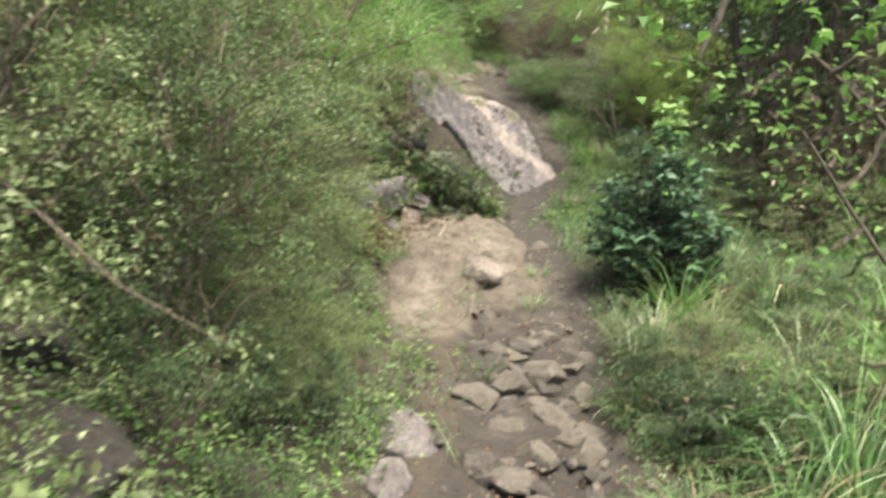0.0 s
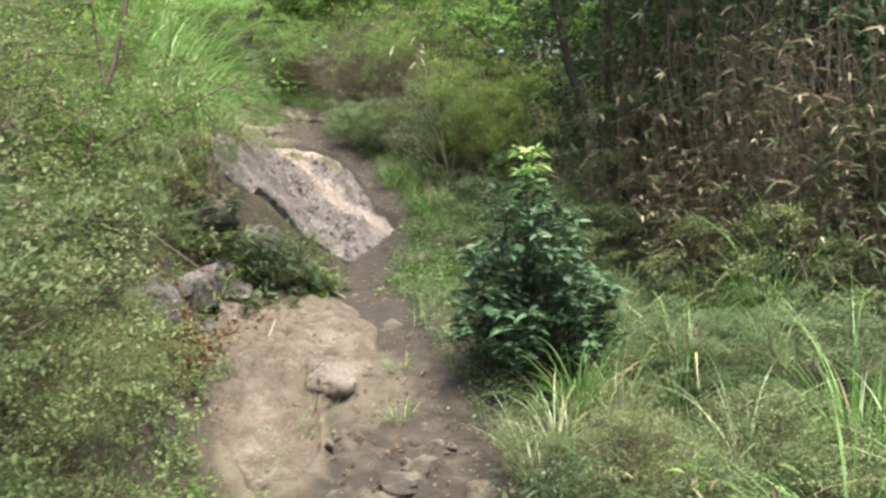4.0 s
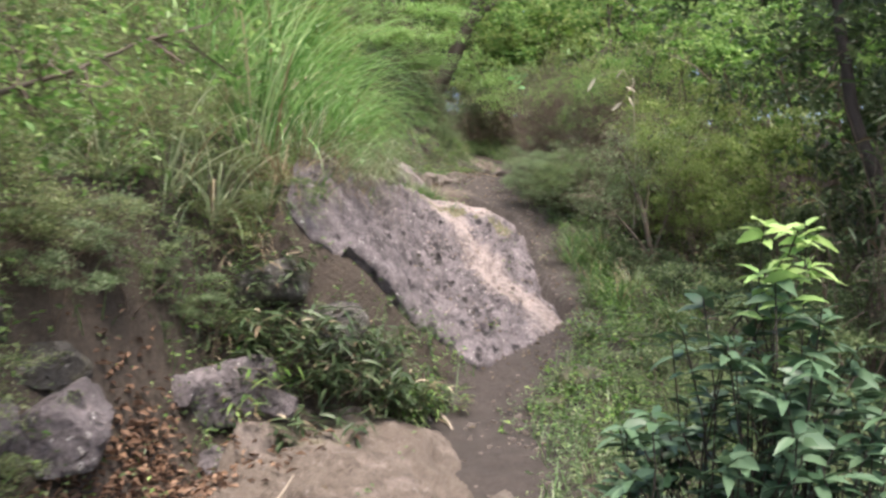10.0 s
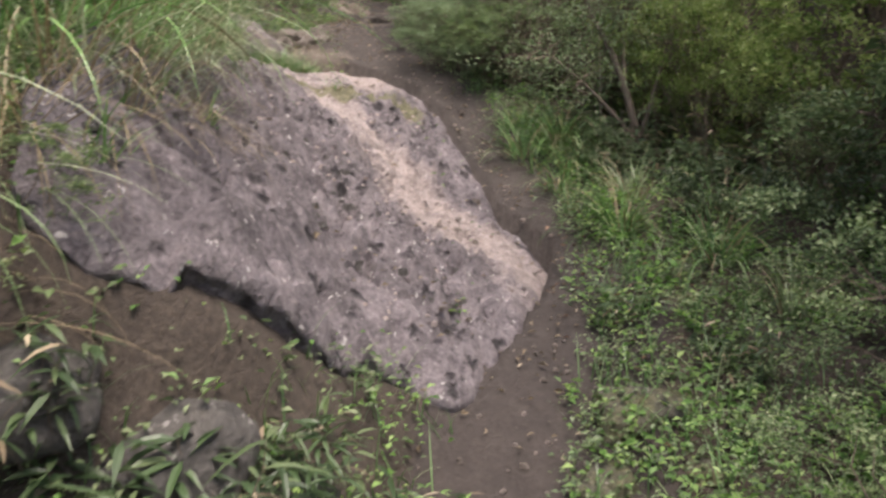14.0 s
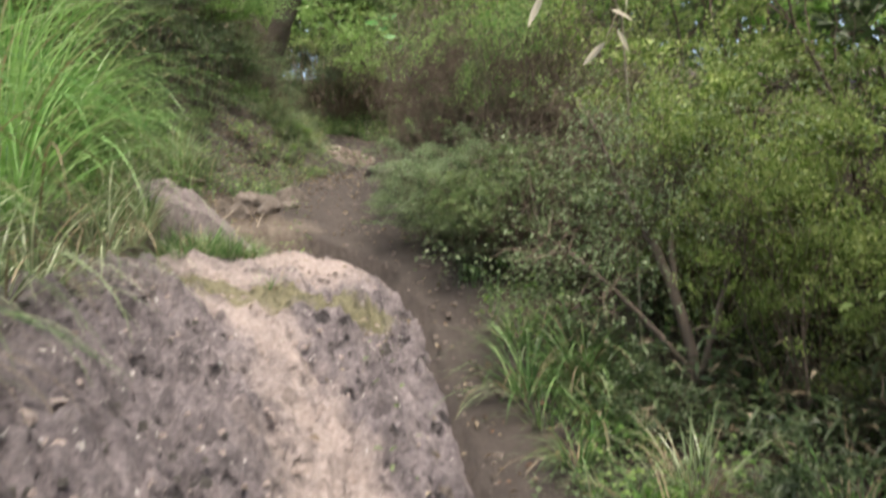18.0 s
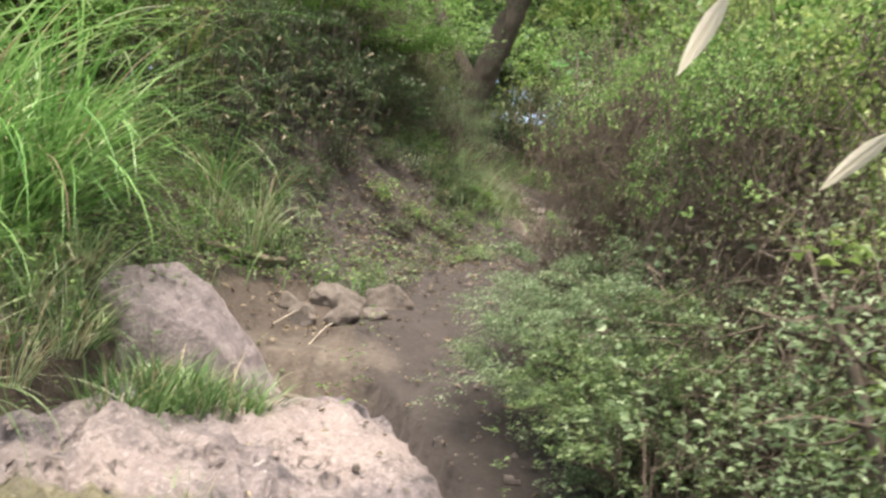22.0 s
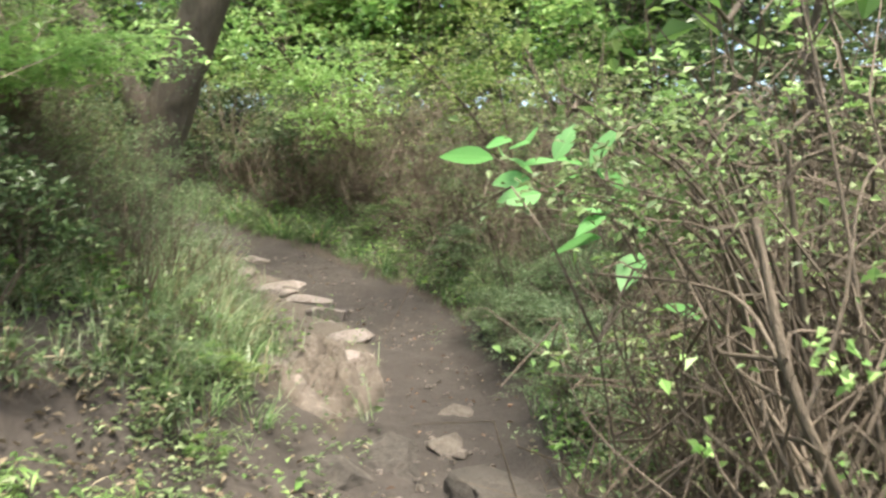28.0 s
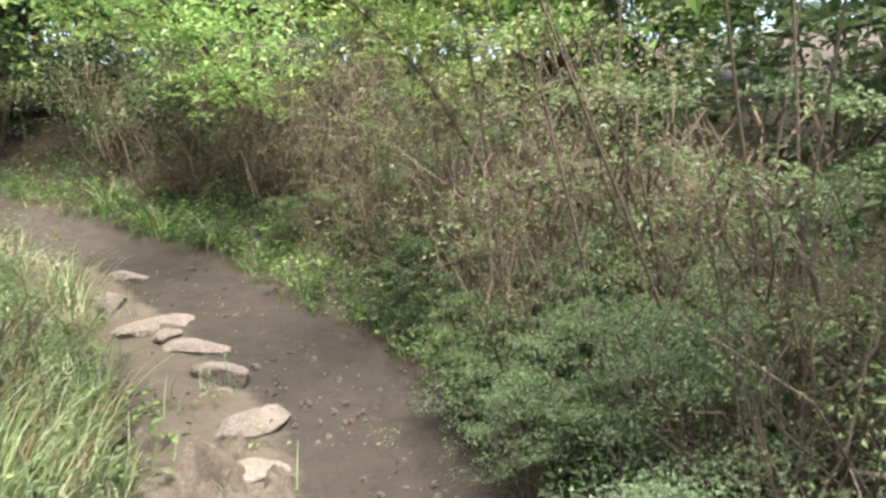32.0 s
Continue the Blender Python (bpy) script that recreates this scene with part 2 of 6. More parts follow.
    vor = nt.nodes.new("ShaderNodeTexVoronoi")
    vor.inputs["Scale"].default_value = 30
    g = nt.nodes.new("ShaderNodeNewGeometry")
    warp = nt.nodes.new("ShaderNodeTexNoise")
    warp.inputs["Scale"].default_value, warp.inputs["Detail"].default_value = 38, 3
    nt.links.new(g.outputs["Position"], warp.inputs["Vector"])
    shift = nt.nodes.new("ShaderNodeVectorMath")
    shift.operation = "MULTIPLY_ADD"
    shift.inputs[1].default_value = (.05, .05, .05)
    nt.links.new(warp.outputs["Color"], shift.inputs[0])
    nt.links.new(g.outputs["Position"], shift.inputs[2])
    nt.links.new(shift.outputs[0], vor.inputs["Vector"])
    fleck = ramp_node(nt, [(.0, (1, 1, 1)), (.18, (1, 1, 1)), (.27, (0, 0, 0)), (1, (0, 0, 0))], vor.outputs["Distance"])
    pick = ramp_node(nt, [(.54, (0, 0, 0)), (.6, (1, 1, 1))], noise_node(nt, 13, 2))
    col = mix_node(nt, math_node(nt, "MULTIPLY", math_node(nt, "MULTIPLY", fleck, pick), flecks), col, (.50, .47, .45))
    pits = nt.nodes.new("ShaderNodeTexVoronoi")
    pits.inputs["Scale"].default_value = 10
    nt.links.new(shift.outputs[0], pits.inputs["Vector"])
    hole = ramp_node(nt, [(.0, (1, 1, 1)), (.22, (.85, .85, .85)), (.4, (0, 0, 0)), (1, (0, 0, 0))], pits.outputs["Distance"])
    some = ramp_node(nt, [(.46, (0, 0, 0)), (.57, (1, 1, 1))], noise_node(nt, 6, 3))
    hole = math_node(nt, "MULTIPLY", hole, some)
    # shadow inside the pits painted as near-black colour, over the same bump mask
    col = mix_node(nt, math_node(nt, "MULTIPLY", hole, flecks * .95), col, tuple(k * .6 for k in dark))
    wob = math_node(nt, "MULTIPLY_ADD", mid, 1.3)
    wob.node.inputs[2].default_value = -.65
    worn = nt.nodes.new("ShaderNodeClamp")
    nt.links.new(math_node(nt, "MULTIPLY_ADD", math_node(nt, "ADD", sep.outputs[0], wob), 1.15), worn.inputs[0])
    worn.inputs[0].links[0].from_node.inputs[2].default_value = -.3
    # pale worn sand, its colour also brightened for sunlight on the slab's ledge
    sand = ramp_node(nt, [(.25, (.24, .19, .172)), (.5, (.375, .308, .282)), (.75, (.53, .455, .425))], fine)
    col = mix_node(nt, worn.outputs[0], col, sand)
    mo = nt.nodes.new("ShaderNodeClamp")
    nt.links.new(math_node(nt, "MULTIPLY_ADD", math_node(nt, "ADD", sep.outputs[1], wob), 3.0), mo.inputs[0])
    mo.inputs[0].links[0].from_node.inputs[2].default_value = -1.0 + moss
    col = mix_node(nt, math_node(nt, "MULTIPLY", mo.outputs[0], .8), col, ramp_node(nt, [(.3, (.07, .07, .03)), (.7, (.20, .19, .085))], fine))
    nt.links.new(col, bsdf.inputs["Base Color"])
    bsdf.inputs["Roughness"].default_value = .88
    h = math_node(nt, "ADD", mid, math_node(nt, "MULTIPLY", fine, .5))
    h = math_node(nt, "SUBTRACT", h, math_node(nt, "MULTIPLY", hole, flecks * .9))
    bump_node(nt, h, 1.0, .045, bsdf)
    return m


EARTH = ground_material()
ROCK = rock_material("weathered_rock", (.03, .025, .028), (.165, .141, .148), (.37, .322, .33), flecks=1.0)
ROCK_PINK = rock_material("pinkish_rock", (.10, .08, .08), (.21, .175, .175), (.36, .31, .31), flecks=.35)
# dark rock; under the slab rim its tone also carries painted shade
ROCK_DARK = rock_material("dark_and_shaded_rock", (.035, .032, .030), (.085, .078, .072), (.16, .145, .13), moss=.35)
EARTHY = rock_material("earthy_rock", (.03, .025, .022), (.076, .063, .055), (.14, .118, .103), flecks=.1)
STONE = rock_material("trail_stone", (.085, .069, .057), (.15, .124, .104), (.24, .205, .175), flecks=.15)
SANDSTONE = rock_material("sandy_outcrop_rock", (.085, .066, .052), (.155, .122, .098), (.25, .205, .168), flecks=.2)


# ---- mesh helpers ----
def mesh_object(name, verts, faces, mat, parent=None, label="", smooth=False, kinds=None):
    """One mesh object from arrays; kinds: a colour a vertex for surface_kind."""
    me = bpy.data.meshes.new(name)
    verts = np.asarray(verts, np.float32).reshape(-1, 3)
    if isinstance(faces, np.ndarray):
        n, k = faces.shape
        me.vertices.add(len(verts))
        me.vertices.foreach_set("co", verts.ravel())
        me.loops.add(n * k)
        me.loops.foreach_set("vertex_index", faces.astype(np.int32).ravel())
        me.polygons.add(n)
        me.polygons.foreach_set("loop_start", np.arange(0, n * k, k, dtype=np.int32))
        me.update(calc_edges=True)
    else:
        me.from_pydata(verts.tolist(), [], faces)
    me.polygons.foreach_set("use_smooth", [smooth] * len(me.polygons))
    if kinds is not None:
        col = me.color_attributes.new("surface_kind", "FLOAT_COLOR", "POINT")
        col.data.foreach_set("color", np.c_[np.asarray(kinds, np.float32), np.ones(len(verts), np.float32)].ravel())
    me.materials.append(mat)
    ob = new(name, me)
    ob.parent = parent
    if label:
        ob["label"] = label
    return ob


def unit(v):
    return v / np.maximum(np.linalg.norm(v, axis=-1, keepdims=True), 1e-9)


def leaves(base, axis, up, length, width, fold=.25, droop=.12):
    """Diamond leaves, four corners each: base, side, tip, side."""
    axis = unit(axis)
    side = unit(np.cross(axis, up))
    nrm = np.cross(side, axis)
    L, W = length[:, None], width[:, None]
    mid = base + axis * L * .48
    lift = nrm * W * fold
    tip = base + axis * L - nrm * L * droop
    v = np.stack([base, mid - side * W / 2 + lift, tip, mid + side * W / 2 + lift], 1)
    n = len(base)
    return v.reshape(-1, 3), np.arange(4 * n).reshape(n, 4)


def blades(base, az, length, width, lean, bend, segs=7, twist=None):
    """Arching grass blades, strips of quads that taper to a tip."""
    n = len(base)
    out = np.stack([np.cos(az), np.sin(az), 0 * az], 1)
    side = np.stack([-np.sin(az), np.cos(az), 0 * az], 1)
    if twist is not None:
        side = unit(side * np.cos(twist)[:, None] + out * np.sin(twist)[:, None])
    p = base.copy()
    rows = []
    for s in range(segs + 1):
        u = s / segs
        w = width * (1 - u ** 1.7) * (.55 + .45 * min(1, u * 4)) * .5 + 4e-4
        rows.append(np.stack([p - side * w[:, None], p + side * w[:, None]], 1))
        ang = lean + bend * u ** 1.4
        step = (length / segs)[:, None]
        p = p + step * (out * np.sin(ang)[:, None] + np.array([0, 0, 1.0]) * np.cos(ang)[:, None])
    v = np.stack(rows, 1).reshape(-1, 3)
    k = np.arange(n)[:, None] * (2 * (segs + 1)) + np.arange(segs)[None] * 2
    f = np.stack([k, k + 1, k + 3, k + 2], -1).reshape(-1, 4)
    return v, f


def tube(points, radii, sides=6):
    points, radii = np.asarray(points, float), np.asarray(radii, float)
    tang = unit(np.gradient(points, axis=0))
    ref = np.array([1.0, .13, .07]) if abs(tang[0][0]) < .8 else np.array([0, 1.0, .1])
    a = unit(np.cross(tang, ref))
    b = np.cross(tang, a)
    th = np.linspace(0, 2 * np.pi, sides, endpoint=False)
    ring = points[:, None] + radii[:, None, None] * (a[:, None] * np.cos(th)[None, :, None] + b[:, None] * np.sin(th)[None, :, None])
    v = ring.reshape(-1, 3)
    f = []
    for i in range(len(points) - 1):
        for j in range(sides):
            k = (j + 1) % sides
            f.append((i * sides + j, i * sides + k, (i + 1) * sides + k, (i + 1) * sides + j))
    return v, np.array(f)


def join(pieces):
    vs, fs, n = [], [], 0
    for v, f in pieces:
        vs.append(v)
        fs.append(f + n)
        n += len(v)
    return np.concatenate(vs), np.concatenate(fs)


def bent(a, b, rng, wob=.08, n=6):
    """A softly crooked line from a to b."""
    a, b = np.asarray(a, float), np.asarray(b, float)
    u = np.linspace(0, 1, n)[:, None]
    far = np.linalg.norm(b - a) * wob * 1.4
    p = a + (b - a) * u
    for k in (1, 2, 3):
        p = p + np.sin(np.pi * k * u) * rng.normal(0, 1, 3) * far / k
    return p


def place(x, y, sink=.02, turn=0, s=1.0, sz=None, tilt=0, lean=0):
    return pose(x, y, ground_z(x, y) - sink, tilt, lean, turn) @ Matrix.Diagonal((s, s, sz or s, 1))


# ---- terrain ----
CL = [(-4, .2, -.6), (0, .2, 0), (2, .3, .22), (3.87, .5, .54), (5.1, .5, .87), (6, .6, .98), (7.1, .75, 1.13),
      (8.1, 1.08, 1.46), (9.2, 1.17, 1.80), (10.4, .98, 2.25), (11.7, .5, 2.74), (12.6, .55, 2.92), (13.8, .9, 3.08),
      (14.6, 1.05, 3.17), (15.6, 1.0, 3.35), (16.6, .6, 3.58), (17.4, .2, 3.78), (18.5, -.6, 4.02), (20, -1.9, 4.4), (30, -11, 6.5)]


def sm(a, b, v):
    u = min(1.0, max(0.0, (v - a) / (b - a)))
    return u * u * (3 - 2 * u)


def lerp_table(rows, y, k):
    """Smooth interpolation of column k of rows by their first column."""
    if y <= rows[0][0]:
        return rows[0][k]
    for a, b in zip(rows, rows[1:]):
        if y <= b[0]:
            u = (y - a[0]) / (b[0] - a[0])
            return a[k] + (b[k] - a[k]) * u
    return rows[-1][k]


# y, offset of the left bank from the trail's middle, its run, its rise, right offset, run, rise
BANK = [(-4, .5, 1.2, .7, .5, 1.5, .1), (3, .5, 1.2, .8, .45, 1.5, .1), (4.6, .75, .9, .9, .42, 1.5, .1), (6.3, .95, .5, 1.15, .4, 1.5, .05),
        (7.4, .95, .7, 1.35, .4, 1.5, .0), (9, .95, 1.0, .95, .45, 1.5, -.05), (10.2, .75, .9, .55, .4, 1.5, .05), (11.6, .55, 1.0, .5, .35, 1.5, .15),
        (12.8, .45, 1.0, .75, .35, 1.5, .2), (14.2, .35, 1.0, .7, .35, 1.5, .25), (15.5, .38, 1.6, .35, .42, 1.5, .3), (17, .45, 2, .3, .5, 1.6, .4), (30, .5, 2, .5, .5, 2, .6)]


SLAB = [(-.30, 6.72), (-.10, 6.84), (.04, 7.0), (.19, 7.2), (.38, 7.44), (.66, 7.62), (.90, 8.0), (1.08, 8.3), (1.2, 8.6), (1.04, 8.95), (.99, 9.5), (.96, 10.2), (.8, 10.75),
        (.45, 11.1), (.1, 11.15), (-.25, 10.9), (-.3, 10.0), (-.3, 9), (-.36, 8.2), (-.4, 7.35)]
SLAB_TURNS = [2.214, -.845, .2, .157, .317, -.038, .013, -.127]


def slab_z(x, y):
    v = min(11.3, max(6.2, y)) - 8.5
    x = max(-.36, x)
    a, b, c, d, e, f, g, h = SLAB_TURNS
    z = a + b * x + c * v + d * x * x + e * x * v + f * v * v + g * x * v * v + h * x * x * v
    z += .21 * math.exp(-((x + .1) / .24) ** 2 - ((y - 7.22) / .4) ** 2)
    return z - .15 * math.exp(-((x + .32) / .2) ** 2 - ((y - 6.45) / .25) ** 2)


def outside(poly, x, y):
    """How far (x, y) lies outside an outline; inside it is negative."""
    best, inside = 9.0, False
    for (ax, ay), (bx, by) in zip(poly, poly[1:] + poly[:1]):
        u = max(0, min(1, ((x - ax) * (bx - ax) + (y - ay) * (by - ay)) / ((bx - ax) ** 2 + (by - ay) ** 2)))
        best = min(best, math.hypot(x - ax - u * (bx - ax), y - ay - u * (by - ay)))
        if (ay > y) != (by > y) and x < ax + (y - ay) / (by - ay) * (bx - ax):
            inside = not inside
    return -best if inside else best


def ground_z(x, y):
    cx, cz = lerp_table(CL, y, 1), lerp_table(CL, y, 2)
    d = x - cx
    lo, lr, lh, ro, rr, rh = (lerp_table(BANK, y, k) for k in range(1, 7))
    z = cz
    z += lh * sm(lo, lo + lr, -d) + .16 * max(0.0, -d - lo - lr)
    z += rh * sm(ro, ro + rr, d) + .05 * max(0.0, d - ro - rr) - .1 * max(0.0, min(d, 14) - 4.2) * sm(13, 16, y)
    z += .03 * min(1, (d / .35) ** 2)
    if -1.3 < x < 1.3 and 5.9 < y < 11.4:
        o = outside(SLAB, x, y)
        if o < 0:
            z = min(z, slab_z(x, y) - .05) if x > .6 else slab_z(x, y) - .12
        elif x < .75 and o < .9:
            z = max(z, slab_z(x, y) - .10 - .14 * sm(.3, -.1, x) * sm(.0, .08, o) - (1.0 if y < 7.4 and x > -.3 else .5 + .85 * sm(7.0, 6.5, y)) * o)
    if -.8 < x < .4 and 10 < y < 11.4:
        z = max(z, 2.66 - .8 * math.hypot(x + .22, y - 10.78))
    return z


def hump_z(x, y):
    rise = 1 - ((x - .12) / .44) ** 2 - ((y - 5.9) / .9) ** 2
    return ground_z(x, y) + .075 * max(rise, -.15 if y < 5.6 else -9) + .034


def surface_z(x, y):
    """The top of whatever lies at (x, y): slab, outcrop or soil."""
    z = ground_z(x, y)
    if -.4 < x < 1.2 and 6.4 < y < 11.2 and outside(SLAB, x, y) < -.06:
        return max(z, slab_z(x, y))
    if math.hypot((x - .14) / .46, (y - 5.9) / .85) < 1:
        z = max(z, hump_z(x, y))
    return z


def n3(x, y, z, s, octaves=3):
    return noise.fractal(Vector((x * s, y * s, z * s)), 1.0, 2.0, octaves)


def ground_sheet():
    """The hillside with the trail cut into it, one sheet out to the horizon."""
    ds = [0.0]
    while ds[-1] < 420:
        a = ds[-1]
        ds.append(a + (.03 if a < 1.3 else .07 if a < 2.6 else .25 if a < 6 else a * .25))
    ds = [-d for d in ds[:0:-1]] + ds
    ys = [-3.0]
    while ys[-1] < 420:
        a = ys[-1]
        ys.append(a + (.045 if 1.5 < a < 18.5 else .12 if a < 24 else max(.3, (a - 20) * .3)))
    front = [-3.3]
    while front[-1] > -420:
        front.append(front[-1] * 1.35)
    ys = front[::-1] + ys
    verts, kinds = [], []
    for y in ys:
        cx = lerp_table(CL, y, 1)
        for d in ds:
            x = cx + d
            z = ground_z(x, y)
            on_slab = -.5 < x < 1.25 and 6.4 < y < 11.2 and outside(SLAB, x, y) < .05
            if abs(d) < 7 and -4 < y < 26 and not on_slab:
                rough = (1.5 if 1.5 < y < 4.8 else .7) if abs(d) < .3 else 1.0
                z += rough * (.035 * n3(x, y, 0, 2.2, 3) + .018 * n3(x, y, 5, 9, 3))
            w = .36 + .10 * n3(0, y, 3, 1.1, 2)
            e = 1 - sm(w - .08, w + .12, abs(d))
            bare = 0.0
            bare = max(bare, 1 - sm(.7, 1.1, math.hypot((x - .4) / .55, (y - 5.4) / 1.1)))
            bare = max(bare, .95 - sm(.5, 1.0, math.hypot((x + .1) / 1.0, (y - 12.9) / 1.4)))
            bare = max(bare, .8 - sm(.3, .8, math.hypot((x - .35) / .55, (y - 13.9) / .8)))
            sandy = .7 * (1 - sm(.5, 1.05, math.hypot((x - .4) / .4, (y - 5.2) / .8)))
            sandy = max(sandy, .55 * (1 - sm(.2, .5, math.hypot((x - .15), (y - 11.2) / .7))))
            sandy = max(sandy, .9 * (1 - sm(.6, 1.1, math.hypot((x + .02) / .3, (y - 4.65) / .6))))
            if y < 5.3:
                sandy = max(sandy, .28 * e, .4 * sm(3.6, 4.4, y) * (1 - sm(.2, .6, abs(d))))
            sandy = max(sandy, 1.0 * (1 - sm(.08, .38, abs(d + .5))) * sm(14.2, 15.0, y))
            verts.append((x, y, z))
            kinds.append((max(e, bare), sandy, 0))
    nx = len(ds)
    i = np.arange(len(ys) - 1)[:, None] * nx + np.arange(nx - 1)[None]
    f = np.stack([i, i + 1, i + nx + 1, i + nx], -1).reshape(-1, 4)
    return tagged(mesh_object("ground", verts, f, EARTH, smooth=True, kinds=kinds), "brown earth hillside with a worn dirt trail climbing it", "ground", kind="structure")


ground_sheet()


def rock_patch(name, poly, middle, zfun, mat, kindfun, rough=.03, rings=70, turns=220, skirt=.5, lip=.06, undercut=0):
    """A rock lying in the ground: its outline, its top as a height, its edge rolling over into the soil."""
    poly = [(math.atan2(py - middle[1], px - middle[0]), px, py) for px, py in poly]
    poly.sort()
    verts, kinds = [], []
    ext = [(poly[-1][0] - 2 * math.pi, *poly[-1][1:]), *poly, (poly[0][0] + 2 * math.pi, *poly[0][1:])]
    for r in range(rings + 1):
        u = r / rings
        for k in range(turns):
            th = -math.pi + 2 * math.pi * k / turns
            for a, b in zip(ext, ext[1:]):
                if a[0] <= th <= b[0]:
                    q = (th - a[0]) / max(1e-6, b[0] - a[0])
                    bx, by = a[1] + (b[1] - a[1]) * q, a[2] + (b[2] - a[2]) * q
                    break
            wob = 1 + .03 * n3(bx * 2, by * 2, 1, 2.0, 2)
            uu = min(1.0, u * 1.12) - max(0, u - .9) * undercut
            x, y = middle[0] + (bx - middle[0]) * uu * wob, middle[1] + (by - middle[1]) * uu * wob
            z = zfun(x, y)
            pit = n3(x, y, z, 7, 4)
            worn_here = kindfun(x, y)
            soft_edge = (1 - .65 * min(1, max(0, worn_here[0]))) * (1 - .5 * sm(.6, .85, u))
            z += rough * soft_edge * (.5 * abs(n3(x + .6 * y, .35 * y - .2 * x, 3, 5.5, 3)) + n3(x, y, z, 2.4, 3) + .7 * pit - 3.0 * max(0, n3(x, y, z + 9, 10, 2) - .2) + .8 * max(0, n3(x, y, z + 4, 14, 2) - .25) + .35 * n3(x, y, z, 21, 2))
            if u > .80:
                z -= lip * ((u - .80) / .09) ** 2 if u < .89 else lip + skirt * (u - .89) / .11
            verts.append((x, y, z))
            kinds.append(worn_here)
    i = np.arange(rings)[:, None] * turns + np.arange(turns)[None]
    j = np.arange(rings)[:, None] * turns + (np.arange(turns)[None] + 1) % turns
    f = np.stack([i, j, j + turns, i + turns], -1).reshape(-1, 4)
    return mesh_object(name, verts, f, mat, smooth=True, kinds=kinds)


STREAK = [(.05, 10.2), (.25, 9.75), (.44, 9.5), (.52, 9.15), (.58, 8.92), (.7, 8.72), (.9, 8.6), (1.1, 8.52)]


def near_line(x, y, line):
    best = 9.0
    for (ax, ay), (bx, by) in zip(line, line[1:]):
        u = max(0, min(1, ((x - ax) * (bx - ax) + (y - ay) * (by - ay)) / ((bx - ax) ** 2 + (by - ay) ** 2)))
        best = min(best, math.hypot(x - ax - u * (bx - ax), y - ay - u * (by - ay)))
    return best


def slab_kind(x, y):
    worn = .9 * (1 - sm(.02, .31, near_line(x, y, STREAK) + .15 * n3(x, y, 2, 4.2, 4)))
    # worn top ledge; its pale colour includes a painted sunlit patch
    worn = max(worn, .95 * (1 - sm(.15, .6, math.hypot((x - .35) / 1.1, (y - 10.75) / .75) + .15 * n3(x, y, 7, 3, 3))))
    worn = max(worn, .45 * (1 - sm(.1, .4, math.hypot(x - 1.0, (y - 8.4) / 1.2))))
    worn = max(worn, .7 * (1 - sm(.3, 1.0, math.hypot((x - .12) / .55, (y - 10.25) / .6) + .25 * n3(x, y, 4, 3, 3))))
    moss = .75 * (1 - sm(.04, .22, near_line(x, y, [(.05, 9.75), (.2, 9.95), (.4, 10.02), (.7, 10.1)])))
    return worn, moss, 0


slab = rock_patch("rock_slab", SLAB, (.32, 8.9), slab_z, ROCK, slab_kind, rough=.098, turns=460, rings=190, skirt=.36, undercut=1.2)
tagged(slab, "large sloping grey rock slab with a pale worn sandy streak", "rock")
hump = rock_patch("sandy_outcrop", [(-.38, 5.7), (-.36, 5.1), (-.26, 4.7), (-.12, 4.3), (.06, 4.22), (.17, 4.5), (.2, 4.82), (.36, 5.05), (.5, 5.3), (.62, 6.0), (.62, 6.5), (.48, 6.85), (.2, 6.8), (-.02, 6.55), (-.25, 6.25), (-.42, 5.98)], (.14, 5.5), hump_z,
                  SANDSTONE, lambda x, y: (.34 - .2 * sm(5.2, 4.8, y) - .5 * (1 - sm(.1, .55, math.hypot(x + .3, y - 5.6))) - .3 * sm(.45, .6, x) + .45 * n3(x, y, 6, 2.6, 3), .4 * (1 - sm(.1, .35, math.hypot(x + .05, y - 6.4))), 0), rough=.045, lip=.025, skirt=.16)
tagged(hump, "low pale tan outcrop worn smooth beside the trail", "rock")


# ---- stones ----
def stone_mesh(name, seed, sx, sy, sz, mat, kind=(0, 0, 0), rough=.22, planes=9):
    bm = bmesh.new()
    bmesh.ops.create_icosphere(bm, subdivisions=4 if sx > .07 else 3, radius=1)
    r_ = random.Random(seed * 13 + 1)
    cuts = [(Vector((r_.gauss(0, 1), r_.gauss(0, 1), r_.gauss(.2, .8))).normalized(), r_.uniform(.48, .82)) for _ in range(planes)]
    for v in bm.verts:
        c = v.co.normalized()
        k = 1 + rough * noise.fractal(c * 1.3 + Vector((seed * 7.1, 0, 0)), 1, 2, 4) + .06 * noise.fractal(c * 5 + Vector((seed, 3, 0)), 1, 2, 3)
        q = c * k
        for nrm, off in cuts:
            over = q.dot(nrm) - off
            if over > 0:
                q = q - nrm * over
        q += c * .04 * noise.fractal(c * 7 + Vector((seed, 0, 4)), 1, 2, 3)
        v.co = Vector((q.x * sx, q.y * sy, max(-.62, q.z) * sz))
    me = bpy.data.meshes.new(name)
    bm.to_mesh(me)
    bm.free()
    me.polygons.foreach_set("use_smooth", [True] * len(me.polygons))
    col = me.color_attributes.new("surface_kind", "FLOAT_COLOR", "POINT")
    col.data.foreach_set("color", np.tile(np.array([*kind, 1], np.float32), len(me.vertices)))
    me.materials.append(mat)
    return me


def stone(x, y, seed, sx, sy, sz, mat, label, kind=(0, 0, 0), turn=0, sink=.3, tilt=0, name="stone", base=None, cat="stone", group="", planes=9):
    ob = new(name, stone_mesh(name, seed, sx, sy, sz, mat, kind, planes=planes))
    z = ground_z(x, y) if base is None else base
